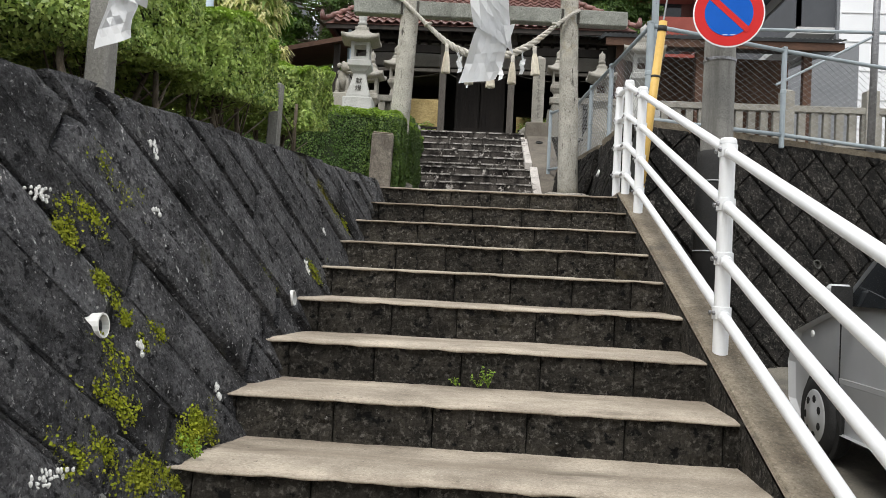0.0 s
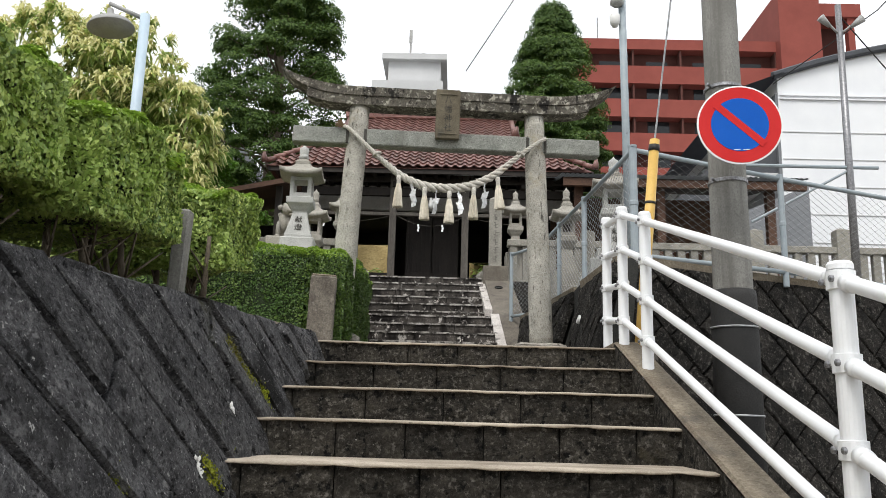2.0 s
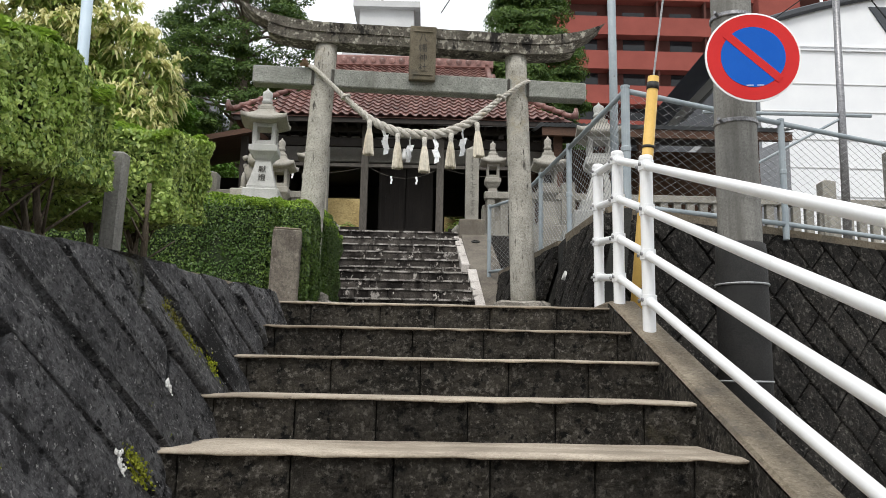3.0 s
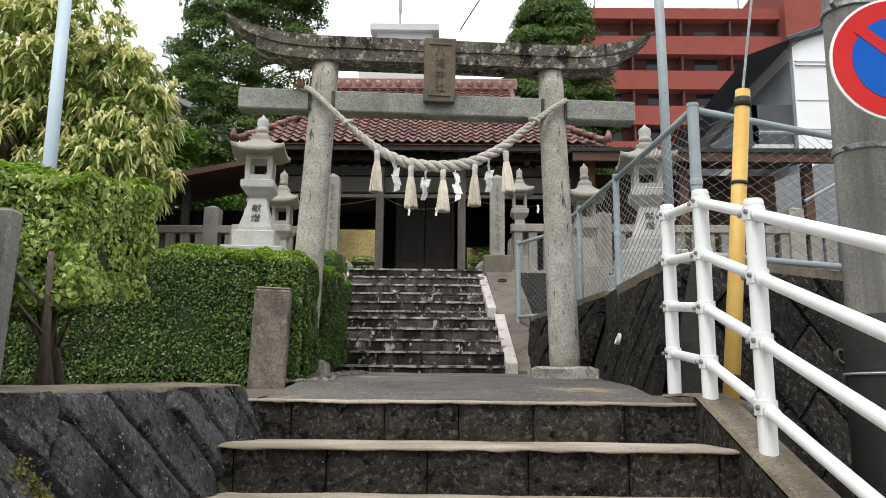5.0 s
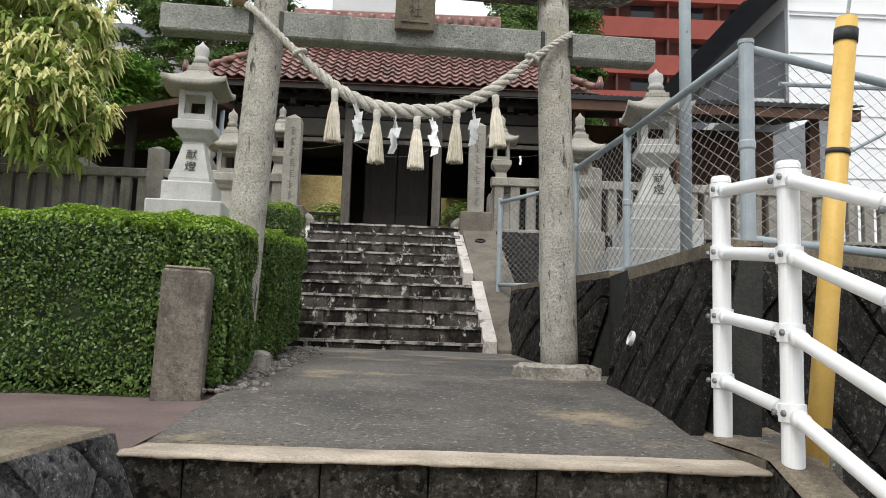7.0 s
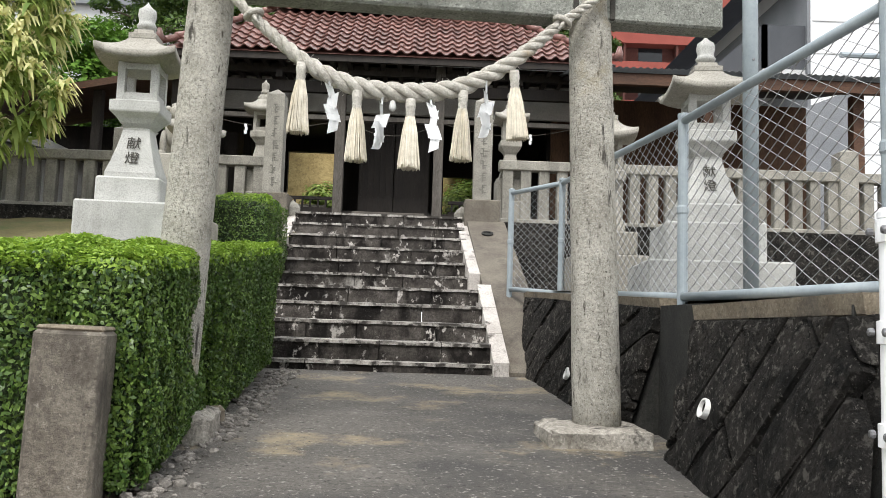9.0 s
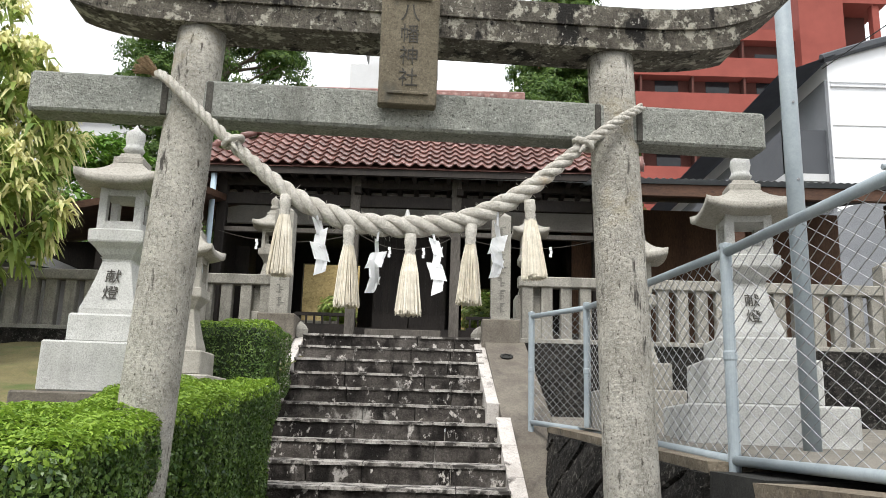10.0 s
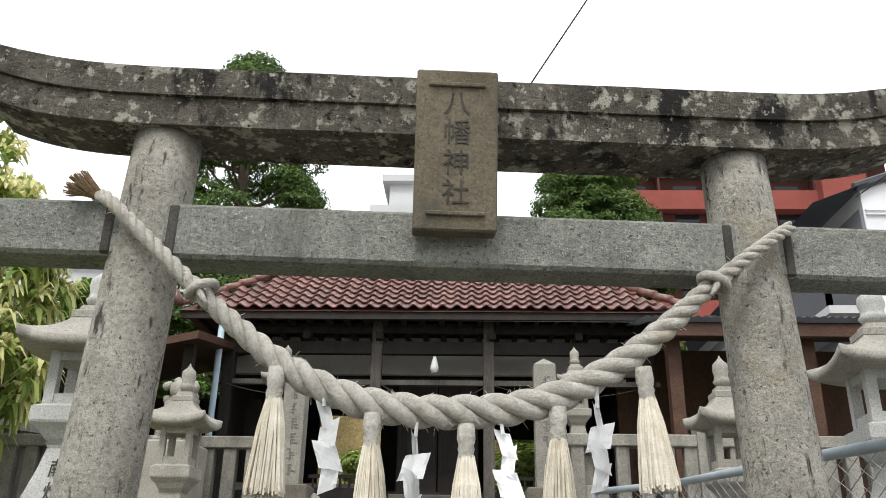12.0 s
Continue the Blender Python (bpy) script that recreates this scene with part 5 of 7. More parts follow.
for x, y, z, n, hgt in ((0.43, 2.86, 0.79, 7, 0.12), (0.28, 2.86, 0.79, 4, 0.05), (0.38, 2.87, 0.79, 5, 0.07), (-0.60, 1.9, 0.60, 8, 0.09)):
    weed = thing("weed", "small green weed growing from a step joint", "plant", "weeds on the steps", at=(x, y, z))
    bm = bmesh.new()
    P, N = [], []
    for i in range(n):
        a = rw.uniform(0, 6.28)
        tip = Vector((x + 0.035 * math.cos(a), y - 0.03 - 0.02 * rw.random(), z + hgt * rw.uniform(0.5, 1)))
        tube(bm, [(x, y, z), tip], [0.0016, 0.001], 4)
        for j in range(5):
            q = Vector((x, y, z)).lerp(tip, 0.35 + 0.16 * j)
            P.append(q + Vector((rw.uniform(-.012, .012), rw.uniform(-.012, .0), rw.uniform(-.005, .01))))
            N.append((0, -0.5, 1))
    part("stems", bm, leaf_top, weed)
    leaves("weed_leaf", P, N, 0.008, leaf_top, weed, seed=int(x * 100 + 300))


# ==== hedges and shrubs ====
def clipped(name, label, shape, size, count, seed, mats=(leaf_hedge, leaf_top), leaf=0.0115, rough=0.04, core=True, category="hedge", soft=0.12, gap=0.0, hollow=0.12):
    """A clipped bush: shape(u, v, w) bends a unit box into place; leaves over its faces, and a core inside coloured as
    shade.
    """
    rng = np.random.default_rng(seed)
    hedge = thing(name, label, category, "hedges", at=shape(0.5, 0.5, 0.0))
    sx, sy, sz = size
    faces = [("x0", sy * sz), ("x1", sy * sz), ("y0", sx * sz), ("y1", sx * sz), ("z1", sx * sy * 1.2), ("z0", sx * sy * 0.3)]
    tot = sum(a for _, a in faces)
    side_p, side_n, top_p, top_n = [], [], [], []
    for f, a in faces:
        for _ in range(int(count * a / tot)):
            u, v, w = rng.uniform(0, 1, 3)
            n = Vector((0, 0, 0))
            i = "xyz".index(f[0])
            val = float(f[1])
            if i == 0:
                u = val
            elif i == 1:
                v = val
            else:
                w = val
            n[i] = 2 * val - 1
            p = shape(u, v, w)
            nz = noise.noise((p.x * 6, p.y * 6, p.z * 6)) * rough + noise.noise((p.x * 2.1 + 9, p.y * 2.1, p.z * 2.1)) * rough * 1.5
            if gap and noise.noise((p.x * 3.1, p.y * 3.1 + 5, p.z * 3.1)) > 0.55 - gap and rng.random() < 0.75:
                continue
            # rounded edges
            c = Vector((u - 0.5, v - 0.5, w - 0.5)) * 2
            edge = sorted((abs(c.x), abs(c.y), abs(c.z)))[1]
            pull = soft * max(edge - 0.72, 0) ** 2 * 2.2
            p = p + n * (nz - rng.exponential(0.018)) - Vector((c.x, c.y, c.z)) * pull
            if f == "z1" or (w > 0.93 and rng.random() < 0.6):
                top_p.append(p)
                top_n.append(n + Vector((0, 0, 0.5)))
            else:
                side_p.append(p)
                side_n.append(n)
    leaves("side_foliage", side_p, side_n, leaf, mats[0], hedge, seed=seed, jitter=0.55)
    leaves("top_foliage", top_p, top_n, leaf, mats[1], hedge, "top leaves in brighter green for the sky light", seed=seed + 1, jitter=0.55)
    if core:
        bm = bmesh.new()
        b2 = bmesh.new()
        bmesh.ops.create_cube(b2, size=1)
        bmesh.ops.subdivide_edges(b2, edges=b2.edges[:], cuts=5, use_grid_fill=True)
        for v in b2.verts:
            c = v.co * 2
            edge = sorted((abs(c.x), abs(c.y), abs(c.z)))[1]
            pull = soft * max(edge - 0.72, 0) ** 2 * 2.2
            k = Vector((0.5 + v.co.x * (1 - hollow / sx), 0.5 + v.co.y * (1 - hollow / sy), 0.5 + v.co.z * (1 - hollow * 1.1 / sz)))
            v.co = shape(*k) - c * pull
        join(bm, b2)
        # filler core, near-black green for the shade behind the leaves
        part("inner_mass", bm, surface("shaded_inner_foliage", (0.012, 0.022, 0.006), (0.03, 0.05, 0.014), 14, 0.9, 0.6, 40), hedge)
    return hedge


def boxed(x0, x1, y0, y1, z0, z1, slope=0.0, lean=0.0):
    return lambda u, v, w: Vector((x0 + (x1 - x0) * u + lean * v, y0 + (y1 - y0) * v, z0 + (z1 - z0) * w + slope * v))


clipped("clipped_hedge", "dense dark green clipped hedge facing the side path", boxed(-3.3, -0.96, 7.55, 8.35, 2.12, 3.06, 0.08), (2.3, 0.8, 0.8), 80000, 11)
clipped("clipped_hedge", "dense clipped hedge along the path, its top green brightened for sky light", boxed(-1.27, -0.665, 7.66, 8.95, 2.2, 3.04, 0.12, -0.085), (0.6, 1.3, 0.9), 62000, 12)
clipped("clipped_hedge", "dense clipped hedge beside the upper steps, its top green brightened for sky light", boxed(-1.45, -0.70, 8.97, 11.35, 2.26, 3.17, 0.25, -0.14), (0.74, 2.4, 1.0), 88000, 13)
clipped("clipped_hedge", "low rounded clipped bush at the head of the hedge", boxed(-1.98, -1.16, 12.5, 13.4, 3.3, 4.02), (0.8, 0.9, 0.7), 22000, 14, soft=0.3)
# taller shrubs in the bed, bare stems below
SHRUBS = [(-1.6, 0.6, 2.25, 2.78, -3.4, -1.72, 20), (0.8, 2.15, 2.25, 2.80, -3.0, -1.52, 21), (2.55, 3.75, 2.28, 2.82, -2.8, -1.36, 22), (3.8, 4.95, 2.32, 2.88, -2.7, -1.22, 24), (5.3, 6.05, 2.38, 2.94, -2.7, -1.09, 23)]
for y0, y1, z0, z1, x0, x1, sd in SHRUBS:
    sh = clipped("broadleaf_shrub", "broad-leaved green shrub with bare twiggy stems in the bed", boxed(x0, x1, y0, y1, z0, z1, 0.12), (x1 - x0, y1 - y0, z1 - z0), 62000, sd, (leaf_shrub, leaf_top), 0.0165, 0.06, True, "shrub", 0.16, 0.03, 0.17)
    rr = random.Random(sd)
    for i in range(5):
        bx, by = rr.uniform(x1 - 0.6, x1 - 0.15), y0 + (y1 - y0) * (i + 0.5) / 5 + rr.uniform(-0.1, 0.1)
        bm = bmesh.new()
        base = Vector((bx, by, top_z(by) - 0.05))
        head = Vector((bx + rr.uniform(-0.2, 0.1), by + rr.uniform(-0.2, 0.2), z0 + 0.22))
        tube(bm, [base, base.lerp(head, 0.5) + Vector((rr.uniform(-.03, .03), rr.uniform(-.05, .05), 0)), head], [0.026, 0.018, 0.012], 7)
        for j in range(6):
            q = base.lerp(head, rr.uniform(0.3, 0.9))
            tube(bm, [q, q + Vector((rr.uniform(-0.15, 0.2), rr.uniform(-0.25, 0.25), rr.uniform(0.08, 0.28)))], [0.008, 0.004], 5)
        part("stem", bm, bark, sh, "pale bare twiggy stem", True)


# ==== stone lanterns, posts and fences of the shrine ====
def lantern_roof(bm, half, z, rise, lift, neck, m):
    n = 8
    top = []
    for side in range(4):
        r = Matrix.Rotation(side * math.pi / 2, 4, "Z")
        g = []
        for i in range(n + 1):
            u = -1 + 2 * i / n
            col = []
            for j in range(6):
                v = j / 5
                hw = half * (1 - v) ** 1.35 + neck * (1 - (1 - v) ** 1.35)
                zz = z + rise * v ** 1.25 + lift * abs(u) ** 3 * (1 - v) ** 2
                col.append(bm.verts.new(m @ r @ Vector((u * hw, -hw, zz))))
            g.append(col)
        under = []
        for i in range(n + 1):
            u = -1 + 2 * i / n
            under.append((bm.verts.new(m @ r @ Vector((u * half * 0.985, -half * 0.985, z - 0.045 + lift * abs(u) ** 3))), bm.verts.new(m @ r @ Vector((u * half * 0.42, -half * 0.42, z - 0.05)))))
        for i in range(n):
            for j in range(5):
                bm.faces.new((g[i][j], g[i + 1][j], g[i + 1][j + 1], g[i][j + 1]))
            bm.faces.new((g[i][0], under[i][0], under[i + 1][0], g[i + 1][0]))
            bm.faces.new((under[i][0], under[i][1], under[i + 1][1], under[i + 1][0]))


def make_lantern(label, mat, plinths, k, at, turn=0.0, writing=True, broad=1.0, roof_mat=None):
    """plinths: (half, z0, z1) slabs; above them body, platform, fire box, roof and finial, k times a 1.25 m stack."""
    L = thing("stone_lantern", label, "stone lantern", "stone lanterns", at=at)
    m = Matrix.Translation(at) @ Matrix.Rotation(radians(turn), 4, "Z")
    z = 0.0
    for h, z0, z1 in plinths:
        bm = bmesh.new()
        box(bm, -h, h, -h, h, z0, z1, m, bevel=0.012)
        part("plinth", bm, ramp_concrete if z1 <= 0.0 else mat, L, "stone plinth slab")
        z = z1
    b = broad * k

    def sq(name, prof, lab=""):
        bm = bmesh.new()
        square(bm, [(h * b, z + q * k) for h, q in prof])
        bmesh.ops.transform(bm, matrix=m, verts=bm.verts)
        return part(name, bm, mat, L, lab)
    body = sq("body", [(0.205, 0.0), (0.205, 0.035), (0.175, 0.11), (0.132, 0.24), (0.108, 0.335), (0.112, 0.35), (0.125, 0.36)], "tapered body with carved characters")
    sq("platform", [(0.105, 0.36), (0.13, 0.38), (0.155, 0.41), (0.20, 0.445), (0.205, 0.455), (0.205, 0.52), (0.19, 0.525), (0.15, 0.54)])
    for sx in (-1, 1):
        for sy in (-1, 1):
            bm = bmesh.new()
            box(bm, sx * 0.135 * b - 0.03 * b, sx * 0.135 * b + 0.03 * b, sy * 0.135 * b - 0.03 * b, sy * 0.135 * b + 0.03 * b, z + 0.535 * k, z + 0.80 * k, m)
            part("fire_box_post", bm, mat, L)
    for q0, q1 in ((0.535, 0.585), (0.745, 0.80)):
        bm = bmesh.new()
        box(bm, -0.158 * b, 0.158 * b, -0.158 * b, 0.158 * b, z + q0 * k, z + q1 * k, m)
        part("fire_box_sill", bm, mat, L)
    bm = bmesh.new()
    lantern_roof(bm, 0.33 * b, z + 0.835 * k, 0.155 * k, 0.05 * k, 0.10 * b, m)
    part("roof", bm, roof_mat or mat, L, "stone roof with upturned corners", True)
    bm = bmesh.new()
    square(bm, [(0.115 * b, z + 0.975 * k), (0.115 * b, z + 1.01 * k), (0.085 * b, z + 1.02 * k), (0.075 * b, z + 1.045 * k)])
    bmesh.ops.transform(bm, matrix=m, verts=bm.verts)
    part("roof_cap", bm, roof_mat or mat, L)
    bm = bmesh.new()
    turned(bm, [(0.05 * b, z + 1.04 * k), (0.075 * b, z + 1.07 * k), (0.085 * b, z + 1.085 * k), (0.07 * b, z + 1.10 * k), (0.066 * b, z + 1.12 * k), (0.078 * b, z + 1.16 * k), (0.07 * b, z + 1.20 * k), (0.03 * b, z + 1.225 * k), (0.012 * b, z + 1.245 * k), (0, z + 1.26 * k)], 18)
    bmesh.ops.transform(bm, matrix=m, verts=bm.verts)
    part("finial", bm, mat, L, "lotus bud finial", True)
    if writing:
        for i, ch in enumerate("献燈"):
            q = 0.235 - 0.105 * i
            off = (0.145 + 0.030 * i) * b
            text_mesh(ch, 0.095 * k, carved, m @ Matrix.Translation((0, -off - 0.003, z + q * k)) @ Matrix.Rotation(radians(90 - 17), 4, "X"), body, "character", 0.002)
    return L


make_lantern("pale granite lantern with carved characters on its flared body", granite_light, [(0.40, -0.6, -0.02), (0.30, -0.02, 0.27), (0.205, 0.27, 0.44)], 0.99, (-1.64, 10.22, 3.27), 4, True, 0.80, granite_old)
make_lantern("pale granite lantern behind the wire fence", granite_light, [(0.47, -0.10, 0.19), (0.33, 0.19, 0.46), (0.235, 0.46, 0.60)], 0.995, (2.295, 10.43, 3.105), -6, True, 0.86, granite_old)
make_lantern("old brownish granite lantern behind the wire fence", granite_old, [(0.30, -0.15, 0.25), (0.22, 0.25, 0.45)], 1.0, (1.85, 11.6, 3.18), 0, False, 0.66)
make_lantern("old brownish granite lantern behind the pale one", granite_old, [(0.30, -0.35, 0.2), (0.2, 0.2, 0.4)], 1.0, (-1.80, 12.1, 3.27), 0, False, 0.66)
make_lantern("weathered granite lantern beside the stone post", granite_old, [(0.26, -0.1, 0.25), (0.19, 0.25, 0.55)], 1.0, (-1.90, 15.55, 4.20), 0, False, 0.7)
make_lantern("weathered granite lantern behind the stone post", granite_old, [(0.26, -0.1, 0.25), (0.19, 0.25, 0.55)], 1.0, (1.42, 15.55, 4.20), 0, False, 0.7)

for x, tag in ((-1.615, 0), (1.01, 1)):
    sp = thing("stone_post", "tall inscribed granite post on a block at the stair head", "stone post", "stair head posts", at=(x, 14.95, 4.1))
    bm = bmesh.new()
    box(bm, x - 0.22, x + 0.22, 14.72, 15.14, 3.7, 4.36, bevel=0.012)
    part("block", bm, ramp_concrete, sp, "dark stained base block")
    bm = bmesh.new()
    square(bm, [(0.113, 4.36), (0.113, 5.62), (0.106, 5.63), (0.0, 5.71)], (x, 14.93, 0))
    sh = part("shaft", bm, fence_stone, sp)
    r = random.Random(x)
    for i in range(7):
        zc = 5.45 - 0.155 * i
        bm = bmesh.new()
        for j in range(4):
            a = r.uniform(-0.04, 0.02)
            box(bm, x + a, x + a + r.uniform(0.03, 0.06), 14.812, 14.817, zc - 0.03 * j + 0.03, zc - 0.03 * j + 0.042)
        box(bm, x - 0.006, x + 0.008, 14.8105, 14.8155, zc - 0.07, zc + 0.04)
        tagged(part("carved_sign", bm, faint_carving, sh), kind="stuff")
for x in (-1.36, 0.77):
    kn = thing("stone_finial", "small pointed stone at the head of the stair trim", "stone", "stair head stones", at=(x, 14.95, 4.2))
    bm = bmesh.new()
    square(bm, [(0.07, 4.1), (0.075, 4.2), (0.05, 4.25), (0.0, 4.30)], (x, 14.95, 0), 0.5)
    part("stone_body", bm, fence_stone, kn)


def stone_fence(label, x0, x1, y, zb, zt, step=0.235, pillars=()):
    f = thing("stone_fence", label, "stone fence", at=((x0 + x1) / 2, y, zb))
    bm = bmesh.new()
    box(bm, x0, x1, y - 0.09, y + 0.09, zt - 0.13, zt, bevel=0.012)
    part("top_rail", bm, fence_stone, f)
    bm = bmesh.new()
    box(bm, x0, x1, y - 0.10, y + 0.10, zb - 0.05, zb + 0.08, bevel=0.01)
    part("base_rail", bm, fence_stone, f)
    mesh = None
    n = int((x1 - x0) / step)
    for i in range(n):
        x = x0 + (i + 0.5) * (x1 - x0) / n
        if mesh is None:
            bm = bmesh.new()
            box(bm, -0.07, 0.07, -0.06, 0.06, 0, zt - zb - 0.12, bevel=0.008)
            ob = part("stone_slat", bm, fence_stone, f)
            mesh = ob.data
        else:
            ob = new("stone_slat", mesh)
            hang(ob, f)
        ob.location = (x, y, zb)
    for x, top in pillars:
        bm = bmesh.new()
        square(bm, [(0.12, zb - 0.05), (0.12, top - 0.06), (0.0, top)], (x, y, 0))
        part("pillar", bm, fence_stone, f, "taller fence pillar")


stone_fence("grey granite balustrade of upright slats on the court's edge", -6.6, -1.75, 15.3, 4.12, 4.90, pillars=((-3.62, 5.25), (-6.6, 5.3)))
stone_fence("grey granite balustrade of upright slats beside the stair head", 1.25, 8.9, 15.3, 4.12, 4.97, pillars=((5.86, 5.3), (7.45, 5.35), (8.7, 5.95), (2.75, 5.2)))
stone_fence("lower granite balustrade under the shrine hall", -6.0, -1.4, 18.6, 4.15, 4.75)
# guardian lion statue on its pedestal
kom = thing("lion_statue", "weathered stone guardian lion on a pedestal behind the fence", "statue", at=(-2.78, 14.6, 4.1))
bm = bmesh.new()
box(bm, -3.05, -2.5, 14.3, 14.95, 3.4, 4.72, bevel=0.02)
part("pedestal", bm, granite_old, kom)
bm = bmesh.new()
spots_l = [((-2.80, 14.78, 4.86), (0.15, 0.22, 0.15)), ((-2.77, 14.60, 5.02), (0.13, 0.14, 0.21)), ((-2.70, 14.5, 5.24), (0.125, 0.13, 0.115)), ((-2.62, 14.41, 5.20), (0.075, 0.085, 0.05)), ((-2.62, 14.41, 5.125), (0.06, 0.07, 0.028)),
           ((-2.87, 14.47, 4.86), (0.04, 0.045, 0.17)), ((-2.67, 14.45, 4.86), (0.04, 0.045, 0.17)), ((-2.87, 14.43, 4.74), (0.05, 0.07, 0.035)), ((-2.67, 14.41, 4.74), (0.05, 0.07, 0.035)), ((-2.90, 14.80, 4.80), (0.08, 0.14, 0.10)), ((-2.66, 14.80, 4.80), (0.08, 0.14, 0.10))]
rl = random.Random(6)
for i in range(34):
    a, h = rl.uniform(0, 6.283), rl.uniform(-0.16, 0.14)
    q = 0.15 * math.sqrt(max(1 - (h / 0.19) ** 2, 0.1))
    if math.sin(a) > -0.35:
        spots_l.append(((-2.73 + q * math.cos(a), 14.55 + q * math.sin(a), 5.24 + h), (0.042, 0.042, 0.048)))
for i in range(12):
    spots_l.append(((-2.84 + rl.uniform(-0.06, 0.06), 15.0 + rl.uniform(-0.04, 0.05), 4.95 + 0.03 * i), (0.05, 0.05, 0.06)))
for c, r in spots_l:
    b2 = bmesh.new()
    bmesh.ops.create_icosphere(b2, subdivisions=2, radius=1)
    for v in b2.verts:
        v.co *= 1 + 0.16 * noise.noise(v.co * 3.1 + Vector(c))
    join(bm, b2, Matrix.Translation(c) @ Matrix.Diagonal((*r, 1)))
part("lion", bm, granite_old, kom, smooth=True)


# ==== the shrine hall ====
hall = thing("shrine_hall", "old dark timber shrine hall with a glazed red tile roof", "shrine", at=(0, 20, 4.15))
bm = bmesh.new()
box(bm, -3.3, 3.1, 18.2, 23.2, 4.1, 4.62)
part("floor_deck", bm, dark_wood, hall)
bm = bmesh.new()
box(bm, -0.68, 0.46, 17.45, 18.2, 4.12, 4.52, bevel=0.01)
part("door_step", bm, grey_wood, hall, "pale weathered step board")
for x in (-3.0, -0.92, 0.65, 2.85):
    for y in (17.55, 20.4):
        if y > 18 and abs(x) < 2:
            continue
        bm = bmesh.new()
        box(bm, x - 0.075, x + 0.075, y - 0.075, y + 0.075, 4.12, 6.95, bevel=0.008)
        part("column", bm, grey_wood if abs(x) < 1 else dark_wood, hall, "square timber column")
for y, z0, z1, mt in ((17.55, 6.42, 6.60, dark_wood), (17.55, 5.98, 6.05, grey_wood), (18.3, 6.3, 6.9, plaster), (17.55, 6.72, 6.86, dark_wood)):
    bm = bmesh.new()
    box(bm, -3.2, 3.0, y - 0.05, y + 0.05, z0, z1)
    part("beam", bm, mt, hall)
for x in (-1.9, -0.88, 0.7, 1.9):
    bm = bmesh.new()
    box(bm, x - 0.05, x + 0.05, 17.35, 18.3, 6.60, 6.70)
    part("bracket", bm, dark_wood, hall)
bm = bmesh.new()
box(bm, -3.25, 3.05, 18.2, 23.2, 6.86, 6.92)
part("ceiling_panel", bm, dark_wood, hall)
for x0, x1 in ((-3.2, -2.65), (-1.40, 0.85), (1.75, 3.0)):
    bm = bmesh.new()
    box(bm, x0, x1, 22.9, 23.05, 4.6, 6.9)
    part("back_panel", bm, dark_wood, hall)
bm = bmesh.new()
box(bm, -2.65, -1.40, 22.9, 23.05, 6.55, 6.9)
part("back_lintel", bm, dark_wood, hall)
# walls added to close the open sides and keep daylight out of the hall
for x in (-3.25, 3.0):
    bm = bmesh.new()
    box(bm, x, x + 0.08, 18.3, 23.0, 4.6, 6.9)
    part("side_wall", bm, dark_wood, hall)
bm = bmesh.new()
box(bm, 0.85, 1.75, 22.9, 23.05, 6.1, 6.9)
part("back_lintel", bm, dark_wood, hall)
for x in (-0.38, 0.22):
    bm = bmesh.new()
    box(bm, x - 0.29, x + 0.29, 18.45, 18.50, 4.62, 6.3)
    d = part("lattice_door", bm, dark_wood, hall, "dark wooden lattice door")
    for i in range(6):
        bm = bmesh.new()
        xx = x - 0.25 + 0.1 * i
        box(bm, xx - 0.012, xx + 0.012, 18.42, 18.45, 4.9, 6.2)
        part("lattice_bar", bm, dark_wood, d)
for x0, x1 in ((-1.9, -1.0), (0.85, 1.75)):
    for z in (4.80, 4.62):
        bm = bmesh.new()
        box(bm, x0, x1, 18.25, 18.31, z, z + 0.05)
        part("veranda_rail", bm, dark_wood, hall)
    for i in range(7):
        bm = bmesh.new()
        xx = x0 + (x1 - x0) * (i + 0.5) / 7
        box(bm, xx - 0.015, xx + 0.015, 18.26, 18.30, 4.62, 4.82)
        part("baluster", bm, dark_wood, hall)
bm = bmesh.new()
box(bm, -3.2, 3.0, 17.9, 18.0, 4.36, 4.46)
part("sill_beam", bm, grey_wood, hall)
bm = bmesh.new()
tube(bm, [(-3.55, 17.12, 6.85), (3.35, 17.12, 6.83)], 0.05, 10)
part("gutter", bm, gutter_metal, hall, "pale metal gutter", True)
bm = bmesh.new()
tube(bm, [(-3.05, 17.15, 6.9), (-3.07, 17.2, 4.15)], 0.045, 12)
part("downpipe", bm, lamp_blue, hall, "pale blue downpipe", True)
bm = bmesh.new()
turned(bm, [(0.02, 6.36), (0.055, 6.22), (0.06, 6.18), (0.04, 6.13), (0, 6.12)], 14, (-0.1, 17.4, 0))
part("bulb", bm, pvc, hall, "bare light bulb", True)

# roof: lower hipped part, upper gable
EAVE, MID, TOPZ = 6.92, 8.12, 9.2
XA0, XA1, XB0, XB1 = -3.64, 3.36, -2.28, 1.78
YA, YB, YR = 17.02, 18.62, 20.1


